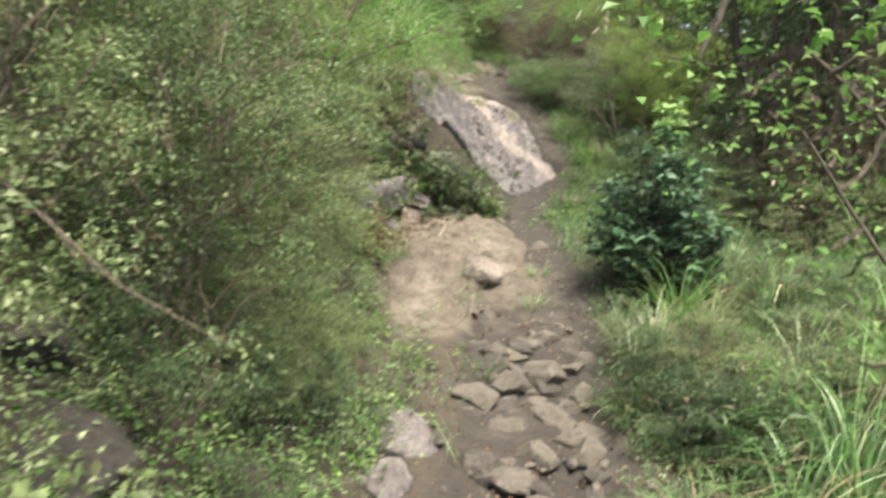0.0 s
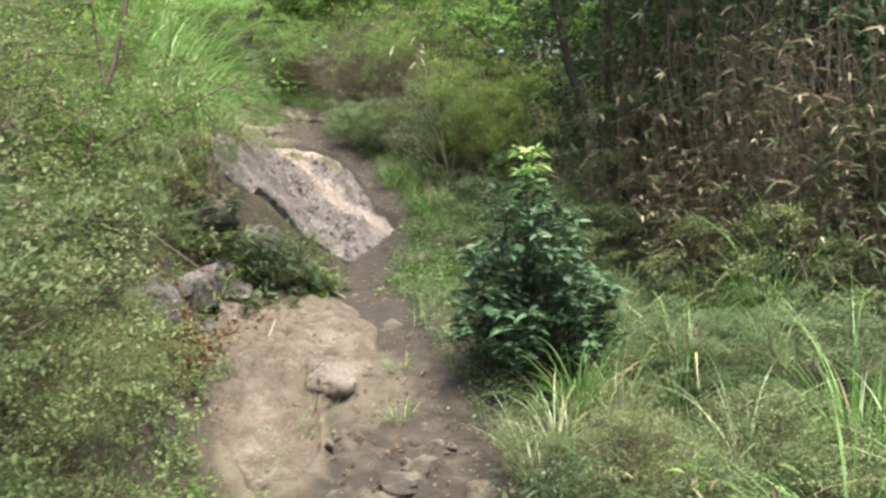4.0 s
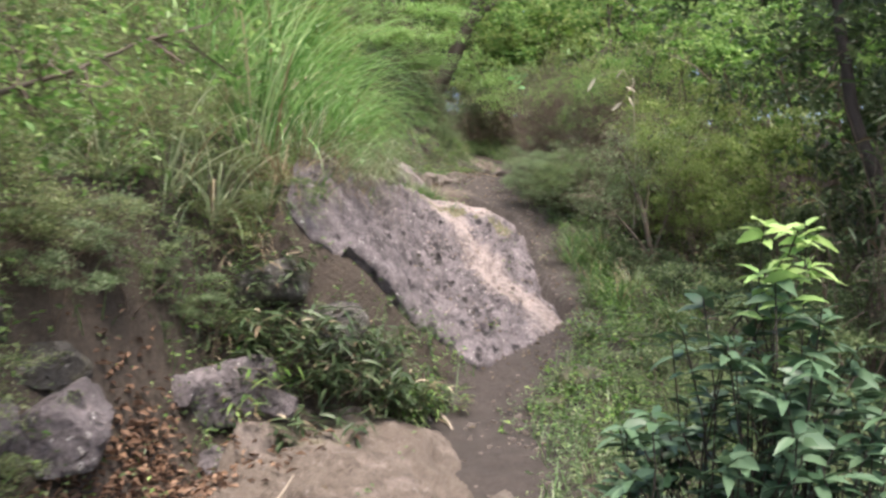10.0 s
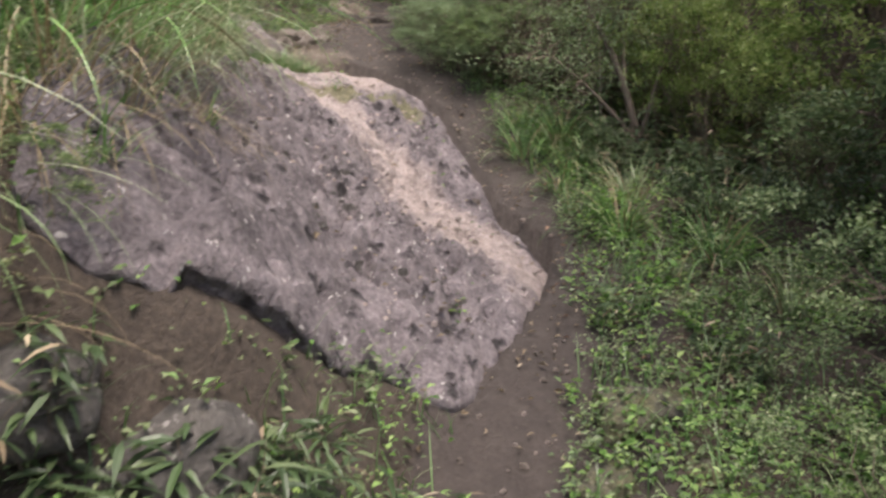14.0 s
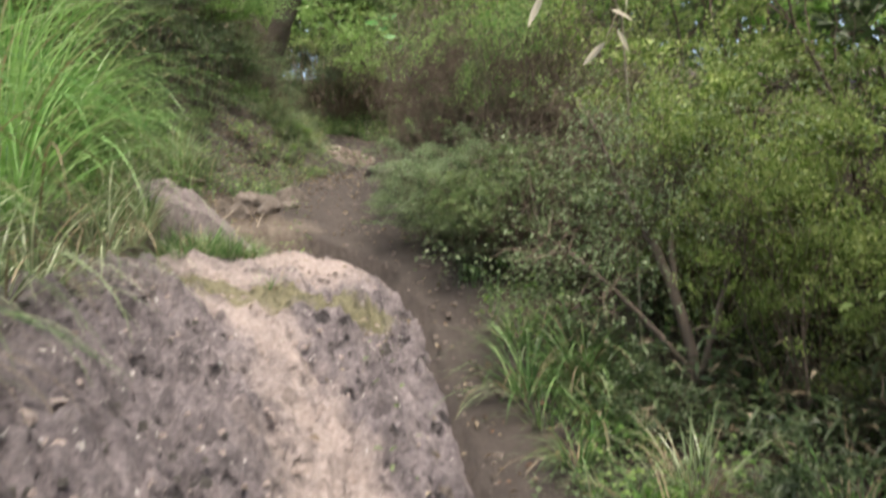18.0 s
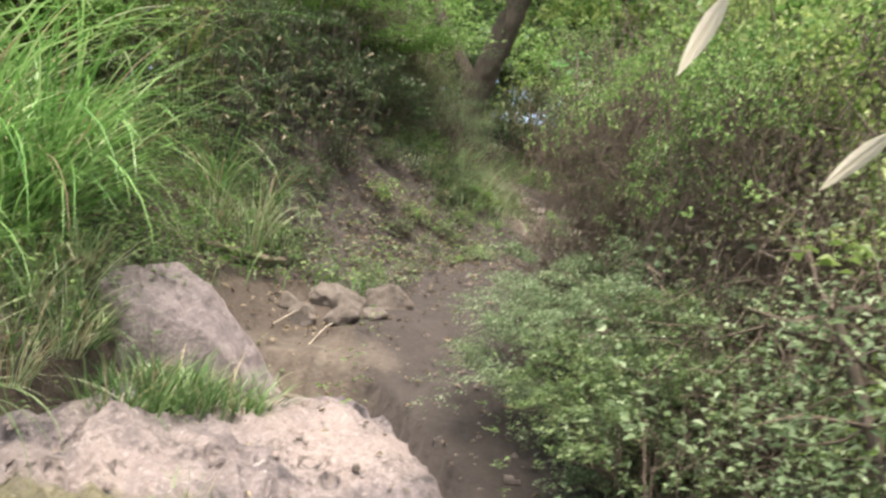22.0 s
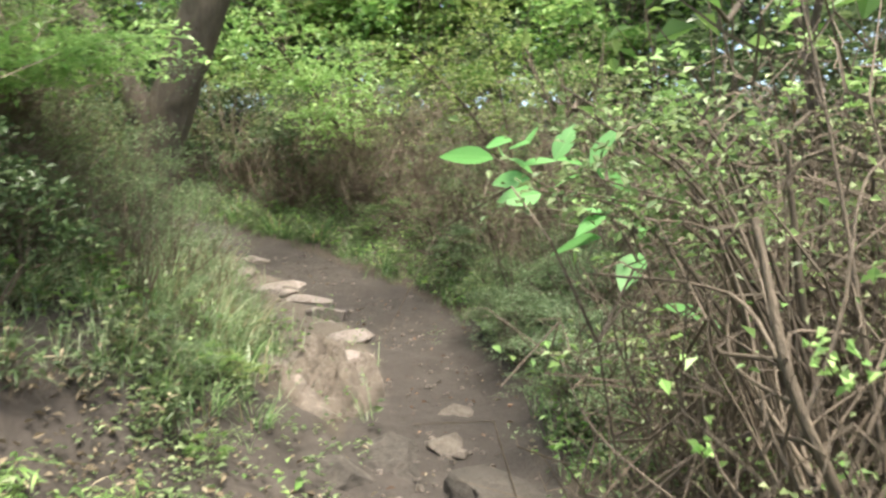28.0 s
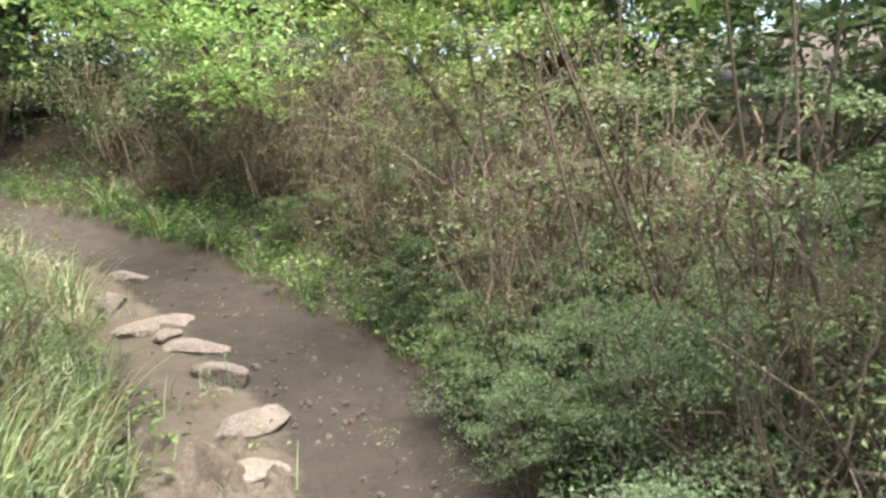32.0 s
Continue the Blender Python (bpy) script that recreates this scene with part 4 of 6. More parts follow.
    "hedge_a": (lambda: shrub(41, .6, 1.2, 560, 25, .0175, .0105, LEAF_KHAKI, stems=10, spreadf=.036, low=.04, thick=.35, bare=110, pads=.15), "dense shrub with layered tiny khaki green leaves"),
    "hedge_b": (lambda: shrub(42, .65, 1.05, 560, 25, .0165, .010, LEAF_KHAKI, stems=9, spreadf=.036, low=.03, thick=.35, bare=70, pads=.19), "spreading shrub with layered tiny khaki green leaves"),
    "hedge_c": (lambda: shrub(43, .6, 1.3, 520, 24, .019, .012, LEAF_OLIVE, stems=10, spreadf=.04, low=.04, thick=.35, bare=70, pads=.16), "dense shrub with layered small olive leaves"),
    "tip_a": (lambda: shrub(44, .55, 1.3, 300, 9, .019, .0115, LEAF_FRESH, stems=46, spreadf=.03, low=.42, thick=.4, bare=320, kink=.1, pads=.12), "brown twiggy shrub with fresh green leaves towards its top"),
    "dry_a": (lambda: shrub(8, .6, 1.35, 600, 9, .024, .012, LEAF_BRONZE, stems=26, spreadf=.07), "twiggy shrub with sparse bronze green leaves"),
    "whorl_a": (lambda: shrub(38, .6, 1.15, 760, 12, .027, .012, LEAF_SPRAY, stems=16, whorl=True, low=.3, thick=.7, bare=60), "dense shrub with pale grey green leaf whorls"),
}


def bush(kind, x, y, s=1.0, sz=None, group="", sink=.03, z=None):
    make, label = SHRUBS[kind]
    m = place(x, y, sink, rnd.uniform(0, 360), s, sz or s)
    if z is not None:
        m.translation.z = z
    # small and far-off plants carry fewer, larger leaves
    lean = (s < .5 and y > 4.5) or abs(x) > 2.2
    SPARSE[:] = (.42, 1.45) if lean else (1.0, 1.0)
    ob = put(kind + "_sparse" if lean else kind, m, make, label, "shrub", group)
    SPARSE[:] = (1.0, 1.0)
    return ob


GRASSES = {
    "pampas": (lambda: tuft(1, 120, (.7, 1.5), .0145, .14, (.08, .95), (.9, 2.4), segs=11, dry=.07), "tall arching silver grass clump", "tall grass"),
    "pampas_b": (lambda: tuft(2, 85, (.5, 1.15), .013, .10, (.15, 1.2), (1.2, 2.6), GRASS_PALE, segs=11), "arching pale green silver grass clump", "tall grass"),
    "sedge": (lambda: tuft(3, 95, (.3, .62), .0105, .06, (.2, 1.1), (1.2, 2.5), GRASS_DEEP, segs=8, dry=.18), "low arching green grass clump", "grass"),
    "straw": (lambda: tuft(6, 80, (.3, .75), .0065, .10, (.3, 1.5), (.9, 2.3), GRASS_DRY, segs=8, dry=.4), "drooping half-dead straw coloured grass clump", "grass"),
    "short": (lambda: tuft(4, 70, (.08, .18), .005, .07, (.1, .9), (.6, 1.6), GRASS_DEEP, segs=4), "short green grass clump", "grass"),
    "pale": (lambda: tuft(5, 80, (.2, .42), .006, .08, (.1, .7), (.6, 1.6), GRASS_PALE, segs=5, dry=.3), "short pale half-dry grass clump", "grass"),
}


def grass(kind, x, y, s=1.0, group="", z=None):
    make, label, cat = GRASSES[kind]
    m = place(x, y, .01, rnd.uniform(0, 360), s)
    if z is not None:
        m.translation.z = z
    return put(kind, m, make, label, cat, group)


# lower left: a wall of shrubs along the trail
for x, y, k, s, sz in [(-.85, 2.55, "hedge_c", .85, 1.1), (-.82, 3.2, "hedge_b", .85, 1.0), (-1.0, 3.7, "hedge_a", .95, 1.1), (-1.15, 4.3, "hedge_b", .85, .9), (-1.4, 2.8, "hedge_c", 1.1, 1.4), (-1.3, 2.3, "hedge_c", 1.0, 1.2),
                       (-1.45, 4.3, "hedge_a", 1.1, 1.2), (-1.05, 4.9, "hedge_b", .75, .7), (-1.6, 3.4, "hedge_c", 1.25, 1.4), (-1.6, 5.2, "hedge_a", 1.1, 1.0), (-1.15, 5.9, "hedge_b", .7, .65), (-1.2, 5.4, "hedge_a", .8, .75),
                       (-1.8, 6.1, "hedge_c", 1.2, 1.1), (-.9, 6.6, "hedge_b", .5, .45), (-1.6, 7.0, "hedge_a", 1.0, .85), (-2.2, 5.0, "hedge_c", 1.5, 1.5), (-2.4, 6.6, "fresh_a", 1.4, 1.4), (-2.1, 3.9, "hedge_c", 1.4, 1.4),
                       (-1.15, 1.6, "hedge_a", .85, 1.1), (-1.05, .8, "hedge_b", .9, 1.1), (-1.8, 1.5, "hedge_c", 1.2, 1.2), (-2.6, 2.6, "fresh_b", 1.5, 1.5), (-.66, 2.95, "hedge_b", .5, .55), (-.62, 3.6, "hedge_a", .45, .5), (-.68, 4.05, "hedge_b", .5, .5)]:
    bush(k, x, y, s, sz, "shrubs on the lower bank")

# right of the lower trail: grass clumps, the glossy shrub and a thicket behind
for x, y, k, s in [(.98, 3.1, "sedge", .5), (.85, 3.5, "sedge", .6), (1.15, 3.75, "sedge", .8), (1.05, 3.4, "straw", .6), (1.25, 3.6, "straw", .6), (1.4, 3.8, "straw", .7), (1.7, 3.5, "straw", .6), (1.0, 4.1, "pale", 1.1), (1.32, 4.5, "pampas", .5), (1.15, 4.3, "pampas_b", .5), (2.75, 5.1, "pampas", .7), (2.5, 4.9, "pampas", .6), (2.1, 3.7, "pampas", .65), (1.6, 3.1, "pampas", .55), (1.7, 4.35, "pampas_b", .5), (1.5, 3.4, "sedge", .8), (1.75, 3.9, "pampas_b", .6), (1.45, 4.4, "pale", 1.1), (1.9, 4.6, "sedge", 1.3),
                   (2.2, 3.6, "pampas_b", .7), (1.25, 2.7, "sedge", .9), (.85, 2.5, "sedge", .9), (1.5, 2.8, "sedge", 1.2), (2.3, 4.5, "pampas_b", .55), (1.8, 5.2, "pale", 1.2), (2.4, 5.3, "pale", 1.2), (2.0, 2.9, "pampas_b", .8), (.95, 4.55, "short", 1.2)]:
    grass(k, x, y, s, "grass beside the lower trail")
put("glossy", place(1.24, 4.85, .02, 20, .82, 1.1), lambda: broad_shrub(3, 1.05, .52, 250, .092), "glossy dark green shrub with pale new shoots on top", "shrub")
for x, y, k, s, sz in [(1.6, 5.3, "olive_b", .5, .5), (1.75, 6.0, "olive_b", .6, .55), (1.55, 6.7, "olive_b", .55, .5), (2.2, 6.6, "olive_a", .75, .7), (2.0, 7.4, "olive_b", .8, .75), (2.5, 8.0, "olive_a", .95, .95),
                       (2.35, 8.75, "bronze_a", .5, .5), (1.95, 8.55, "dark_a", .4, .35), (2.3, 8.3, "dark_a", .5, .45), (1.7, 9.25, "dark_a", .3, .25), (2.75, 8.9, "lit_a", 1.05, 1.15), (2.0, 10.1, "brown_a", .85, .95), (2.3, 9.9, "lit_a", 1.0, 1.2), (1.24, 10.85, "fine_a", .75, .55), (1.03, 11.0, "fine_a", .5, .45), (.98, 11.4, "fine_a", .45, .42), (1.3, 11.45, "tip_a", .6, 1.05), (1.2, 11.7, "brown_a", .6, 1.0), (1.3, 12.2, "brown_a", .8, .95), (1.55, 12.5, "brown_a", .9, 1.0), (1.75, 12.2, "brown_a", .9, 1.0), (1.5, 12.9, "brown_a", .8, .85), (2.25, 9.75, "lit_a", .6, .95), (2.5, 9.5, "lit_a", .7, 1.05), (1.5, 10.5, "fine_a", .6, .5), (1.75, 10.75, "tip_a", .75, 1.2), (1.62, 11.2, "tip_a", .7, 1.15), (1.5, 10.85, "tip_a", .55, 1.05), (1.5, 11.15, "brown_a", .6, .85), (1.45, 11.5, "fine_a", .65, .7),
                       (1.7, 10.75, "brown_a", .9, .95), (2.05, 11.1, "lit_a", 1.0, 1.3), (1.75, 11.4, "brown_a", .8, .9), (2.4, 11.2, "fresh_b", 1.1, 1.3), (3.1, 10.0, "fresh_b", 1.3, 1.5), (3.3, 8.0, "dark_a", 1.3, 1.4), (2.9, 7.0, "olive_c", 1.0, .9),
                       (1.46, 10.38, "whorl_a", .6, .62), (1.3, 10.6, "whorl_a", .5, .55), (1.85, 12.3, "fine_b", .6, .9), (2.15, 9.2, "lit_a", .55, .95), (2.05, 9.55, "lit_a", .62, 1.05)]:
    bush(k, x, y, s, sz, "shrubs along the right side")
for x, y, s in [(3.3, 6.4, .9), (2.7, 6.3, .75), (3.7, 5.4, 1.0), (3.0, 4.8, .7), (3.6, 4.4, .85), (2.6, 5.7, .6), (3.2, 5.5, .7)]:
    put("bamboo_dry", place(x, y, .02, rnd.uniform(0, 360), s, s * 1.0), lambda: bamboo_grass(4, 46, 1.0, .5, .13, dead=.3), "bamboo grass clump with some dry tan leaves", "bamboo grass", "bamboo grass thicket")
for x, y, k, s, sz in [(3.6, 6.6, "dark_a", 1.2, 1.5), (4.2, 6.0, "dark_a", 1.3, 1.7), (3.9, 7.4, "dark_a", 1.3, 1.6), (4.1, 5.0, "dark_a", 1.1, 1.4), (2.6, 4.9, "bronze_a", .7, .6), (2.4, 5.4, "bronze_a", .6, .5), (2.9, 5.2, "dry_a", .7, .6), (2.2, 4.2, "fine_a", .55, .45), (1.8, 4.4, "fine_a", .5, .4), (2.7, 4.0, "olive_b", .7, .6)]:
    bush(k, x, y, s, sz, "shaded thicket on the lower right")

for x, y, k, s, sz in [(-.72, 5.75, "hedge_b", .42, .4), (-.78, 6.25, "hedge_b", .5, .45), (-.6, 6.6, "hedge_b", .4, .36), (-.85, 5.3, "hedge_a", .5, .5), (-.7, 4.7, "hedge_b", .5, .5), (-.62, 7.0, "hedge_b", .4, .4), (-.95, 6.9, "hedge_a", .6, .6), (-.5, 6.35, "olive_a", .28, .28), (-.9, 7.5, "olive_b", .5, .5), (-.64, 5.95, "olive_b", .35, .3), (-.58, 4.45, "hedge_b", .36, .34), (-.56, 4.9, "hedge_a", .3, .3), (-.45, 3.5, "hedge_b", .3, .26), (-.52, 3.05, "hedge_b", .34, .3), (-.56, 6.2, "fine_a", .3, .28), (-.72, 5.55, "fine_a", .4, .4), (-.45, 6.5, "fine_a", .28, .25), (-.3, 6.75, "olive_b", .22, .2)]:
    bush(k, x, y, s, sz, "low shrubs on the bank face")
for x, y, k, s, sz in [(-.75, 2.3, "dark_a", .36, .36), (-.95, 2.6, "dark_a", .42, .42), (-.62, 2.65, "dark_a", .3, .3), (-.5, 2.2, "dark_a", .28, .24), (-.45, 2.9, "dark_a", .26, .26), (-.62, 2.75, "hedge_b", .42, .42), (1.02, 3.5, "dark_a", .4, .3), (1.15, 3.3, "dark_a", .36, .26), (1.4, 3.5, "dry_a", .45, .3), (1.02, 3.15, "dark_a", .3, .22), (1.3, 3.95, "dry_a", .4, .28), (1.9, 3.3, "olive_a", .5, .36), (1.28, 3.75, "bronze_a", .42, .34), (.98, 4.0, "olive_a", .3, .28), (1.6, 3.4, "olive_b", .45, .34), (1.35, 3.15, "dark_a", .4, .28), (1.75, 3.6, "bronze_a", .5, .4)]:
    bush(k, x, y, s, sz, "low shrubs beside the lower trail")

for x, y, k, s, sz in [(-1.3, -.8, "olive_c", 1.2, 1.2), (1.5, -.6, "olive_b", 1.2, 1.2), (-1.2, -2.2, "olive_a", 1.3, 1.3), (1.4, -2.3, "olive_a", 1.2, 1.2), (2.4, .6, "olive_b", 1.3, 1.3), (-2.5, 0, "olive_c", 1.3, 1.3), (2.6, -1.4, "olive_c", 1.2, 1.2)]:
    bush(k, x, y, s, sz, "shrubs at the start of the trail")

# silver grass on top of the slab and along the left bank
for x, y, k, s in [(-.22, 7.2, "straw", .6), (-.16, 7.5, "straw", .55), (-.2, 7.75, "straw", .6), (-.26, 7.0, "short", 1.4), (-.24, 7.35, "short", 1.3), (-.24, 7.6, "short", 1.4), (-.2, 8.0, "short", 1.3), (-.24, 8.05, "straw", .5), (-.36, 6.95, "straw", .8), (-.4, 7.15, "straw", .9), (-.32, 7.3, "pampas_b", .5), (-.34, 7.6, "straw", .8), (-.3, 7.75, "pampas_b", .55), (-.32, 8.15, "pampas_b", .5), (-.3, 8.4, "straw", .7), (-.3, 8.9, "pampas_b", .55), (-.3, 9.4, "straw", .7), (-.45, 6.75, "straw", .7), (-.27, 9.15, "pampas_b", .45), (-.5, 6.5, "straw", .6), (-.62, 7.35, "pampas", 1.0), (-.75, 7.8, "pampas", 1.1), (-.55, 8.3, "pampas", .9), (-.95, 7.3, "pampas", 1.0), (-.85, 8.6, "pampas", 1.05), (-.5, 9.0, "pampas_b", .85), (-.55, 9.6, "pampas", .85), (-1.2, 8.1, "pampas", 1.2),
                   (-.8, 10.25, "pampas", .75), (-1.1, 9.4, "pampas", 1.1), (-.85, 10.9, "pampas", .85), (-1.15, 11.4, "pampas", .9), (-1.0, 10.4, "pampas", 1.1), (-1.5, 10.6, "pampas", 1.2), (-.8, 6.9, "pampas_b", .6), (-.47, 7.0, "pampas_b", .55), (-.42, 7.45, "pampas_b", .7), (-.4, 7.95, "pampas", .65), (-.36, 8.6, "pampas_b", .65), (-.34, 9.25, "pampas_b", .6), (-.32, 9.9, "pampas_b", .6), (-.72, 6.4, "pampas_b", .75), (-.64, 6.75, "pampas_b", .7), (-.85, 6.1, "pampas_b", .6), (-1.3, 11.0, "pampas", 1.05), (-.95, 11.0, "pampas", .85), (-1.05, 10.75, "pampas", .95), (-.8, 10.65, "pampas", .8), (-1.25, 12.1, "pampas_b", 1.1), (-1.7, 12.5, "pampas_b", 1.3), (-1.6, 11.3, "pampas_b", 1.3), (-1.9, 11.8, "pampas", 1.4), (-1.4, 10.9, "pampas_b", 1.1)]:
    grass(k, x, y, s, "silver grass on the bank")
for x, y, k, s, sz in [(-1.7, 8.8, "fresh_a", 1.2, 1.3), (-1.9, 10.0, "olive_c", 1.2, 1.2), (-2.0, 11.5, "fresh_a", 1.3, 1.3), (-1.7, 7.8, "olive_c", 1.2, 1.1),
                       (-.95, 13.3, "brown_a", 1.1, .85), (-1.4, 12.8, "brown_a", 1.2, 1.0), (-.85, 13.75, "brown_a", 1.1, 1.15), (-1.0, 14.3, "brown_a", 1.2, 1.3), (-1.5, 13.8, "brown_a", 1.3, 1.4), (-.55, 14.35, "brown_a", .7, .7), (-1.5, 14.5, "hedge_c", 1.2, 1.4), (-1.2, 13.3, "dark_a", .9, .6), (-.8, 14.1, "hedge_c", .75, .75), (-1.8, 13.4, "fresh_a", 1.4, 1.6), (-.7, 14.3, "dry_a", .9, 1.0), (-1.2, 14.8, "dry_a", 1.1, 1.2), (-.6, 15.1, "olive_b", .6, .7), (-1.3, 15.9, "fresh_a", .9, 1.0), (-.95, 16.6, "olive_b", .7, .7),
                       (-1.6, 16.9, "dry_a", 1.1, 1.2), (-2.4, 15, "dark_a", 1.5, 1.7), (-.4, 14.6, "fine_b", .45, .45), (-1.75, 12.2, "fresh_a", 1.3, 1.6), (-1.55, 11.5, "fresh_a", 1.0, 1.1), (-1.45, 12.0, "lit_a", 1.0, 1.1), (-1.95, 11.7, "lit_a", 1.2, 1.5), (-2.3, 12.0, "fresh_a", 1.4, 2.0), (-2.3, 12.6, "fresh_a", 1.5, 1.9), (-2.6, 13.2, "fresh_b", 1.5, 1.9), (-1.9, 14.3, "fine_b", 1.2, 1.4), (-2.4, 11.2, "fresh_b", 1.3, 1.6), (-1.1, 13.9, "hedge_c", .9, 1.0)]:
    bush(k, x, y, s, sz, "shrubs on the upper bank")
for x, y, s in [(-.75, 12.3, 1.0), (-.55, 12.75, .9), (-1.0, 12.9, 1.1), (-.95, 12.0, 1.0), (-.65, 13.4, .7)]:
    put("bamboo_dark", place(x, y, .02, rnd.uniform(0, 360), s), lambda: bamboo_grass(7, 48, .65, .32, .085, dead=.25, bark=BARK_DARK), "dark bamboo grass with some dry leaves", "bamboo grass", "bamboo grass on the bank")

# right of the upper trail: brown twiggy thicket
for x, y, k, s, sz in [(1.9, 12.9, "fine_c", .9, .8), (1.65, 13.6, "fine_c", .85, .62), (1.8, 14.5, "fine_c", .9, .62), (1.7, 15.0, "fine_a", .6, .5), (1.5, 15.15, "fine_a", .42, .36), (1.95, 14.75, "fine_a", .6, .52), (2.25, 14.5, "fine_a", .6, .55), (1.62, 15.7, "fine_a", .5, .45), (1.95, 15.15, "fine_a", .6, .6), (1.65, 15.2, "brown_a", .9, .8), (2.0, 14.2, "brown_a", 1.0, .85), (1.55, 15.35, "olive_b", .5, .5), (2.0, 15.3, "brown_a", 1.1, 1.0), (1.7, 15.9, "brown_a", 1.0, .95), (2.3, 15.3, "fine_b", 1.2, .95), (1.55, 16.7, "brown_a", 1.0, .95), (1.8, 16.6, "fine_b", .8, .8), (1.4, 17.5, "brown_a", 1.0, .9),
                       (2.3, 16.6, "dry_a", 1.2, 1.0), (.9, 18.2, "brown_a", 1.2, .9), (.45, 18.7, "brown_a", 1.2, .9), (1.7, 18.3, "dry_a", 1.2, .9), (.2, 18.8, "dark_a", .9, 1.0), (-.2, 19.5, "dry_a", 1.2, 1.0), (.9, 19.3, "fine_b", 1.3, 1.0), (2.5, 13.8, "fine_b", 1.2, .75), (2.5, 17.8, "fresh_a", 1.4, 1.3),
                       (3.3, 14.6, "dark_a", 1.4, 1.0), (3.2, 16.2, "dark_a", 1.5, 1.0), (-1.5, 20.2, "dark_a", 1.3, 1.4), (1.45, 14.8, "fine_c", .5, .45), (1.55, 16.1, "fine_a", .45, .45), (1.05, 17.3, "olive_b", .45, .45), (2.5, 12.4, "bronze_a", 1.2, 1.4), (1.45, 14.0, "fine_c", .5, .42)]:
    bush(k, x, y, s, sz, "thicket beside the upper trail")
for x, y, k, s in [(.05, 14.45, "pale", .9), (-.1, 14.3, "pale", .9), (.12, 14.6, "pale", .8), (.0, 14.75, "pale", 1.0), (.15, 14.95, "pale", .9), (-.15, 15.0, "pale", 1.1), (.1, 15.35, "pale", 1.0), (-.3, 14.65, "pale", 1.1), (-.08, 14.6, "pale", .8), (-.22, 14.85, "pale", .9), (.02, 14.85, "pale", .8), (-.05, 15.1, "pale", .9), (-.25, 14.45, "pale", .85), (-.3, 15.15, "pale", .9), (.08, 15.2, "pale", .8), (.75, 17.35, "short", 1.4), (.5, 17.8, "sedge", .8), (.15, 18.2, "sedge", .9), (.95, 17.0, "short", 1.4), (-.25, 18.9, "sedge", .9), (-.2, 16.0, "pale", 1.0), (-.45, 16.5, "pale", 1.1), (.1, 15.6, "pale", 1.0), (-.15, 15.2, "pale", 1.1), (-.6, 17.2, "pale", 1.2), (-.55, 15.8, "pale", 1.1), (.22, 15.0, "short", 1.2),
                   (.05, 14.6, "pale", .9), (-.9, 17.9, "pale", 1.2), (-.3, 17.3, "pale", .9), (0.05, 16.2, "short", 1.2), (-1.1, 18.6, "sedge", 1.0), (1.28, 9.55, "sedge", .8), (1.5, 9.6, "sedge", .9), (1.35, 9.95, "short", 1.2), (1.6, 9.2, "short", 1.3), (-.45, 11.8, "pale", 1.1), (-.35, 11.95, "short", 1.2),
                   (-.6, 11.7, "pale", .9), (-.55, 12.15, "sedge", .8), (-.7, 11.9, "sedge", .9), (-.5, 11.95, "pale", .8), (.05, 10.62, "short", 1.1), (-.1, 10.52, "short", 1.1), (-.22, 10.45, "short", 1.0), (.12, 10.72, "short", .9), (-.02, 10.55, "short", 1.1), (.0, 10.68, "short", .9), (-.4, 10.5, "pale", .9), (-.5, 10.7, "pale", .9), (-.3, 10.4, "pale", .7), (-.38, 10.28, "short", 1.1), (-.2, 10.33, "short", 1.0), (-.3, 10.2, "pale", .7), (-.45, 10.38, "pale", .8), (-.55, 10.55, "sedge", .7), (-.12, 10.4, "short", .9), (1.5, 8.6, "sedge", .8), (1.8, 8.3, "sedge", .9), (1.65, 8.9, "pale", .9), (2.0, 8.7, "sedge", .8), (1.9, 7.9, "pale", .9), (1.4, 8.9, "short", 1.3), (.3, 10.12, "short", .7), (.62, 5.2, "short", .9), (.55, 4.7, "short", 1.0), (.25, 3.9, "short", .8)]:
    z = max(ground_z(x, y), slab_z(x, y)) if 10 < y < 11.2 and x > -.15 and x < .9 else None
    grass(k, x, y, s, "grass along the trail", z)

# trees
def tree_at(kind, x, y, s, make, label, turn=None):
    return put(kind, place(x, y, .05, rnd.uniform(0, 360) if turn is None else turn, s), make, label, "tree")


tree_at("trunk_tree", 3.75, 6.0, 1.0, lambda: tree(2, 6.0, .13, 2.1, 800, 10, .08, .046, LEAF_DARK, BARK_DARK, (.10, .05), .5), "dark-barked tree leaning over the thicket", 0)
THICKETS = {
    "tall_fresh": (lambda: shrub(21, 1.25, 3.4, 460, 9, 0.112, 0.062, LEAF_FRESH, stems=8, low=.06, name="tree", spreadf=.12), "bushy tree with bright green leaves"),
    # tall_yellow: leaf colour holds the sunlit look
    "tall_yellow": (lambda: shrub(22, 1.2, 3.2, 432, 9, 0.112, 0.062, LEAF_YELLOW, stems=8, low=.08, name="tree", spreadf=.12), "bushy tree with yellow green leaves, coloured as if sunlit"),
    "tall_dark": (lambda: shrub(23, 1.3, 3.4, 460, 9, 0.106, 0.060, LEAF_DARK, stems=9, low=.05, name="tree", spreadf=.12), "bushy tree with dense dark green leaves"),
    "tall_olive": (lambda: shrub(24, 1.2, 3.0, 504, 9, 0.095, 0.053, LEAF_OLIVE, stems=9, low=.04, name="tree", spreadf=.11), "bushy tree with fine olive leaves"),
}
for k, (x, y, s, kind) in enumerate([
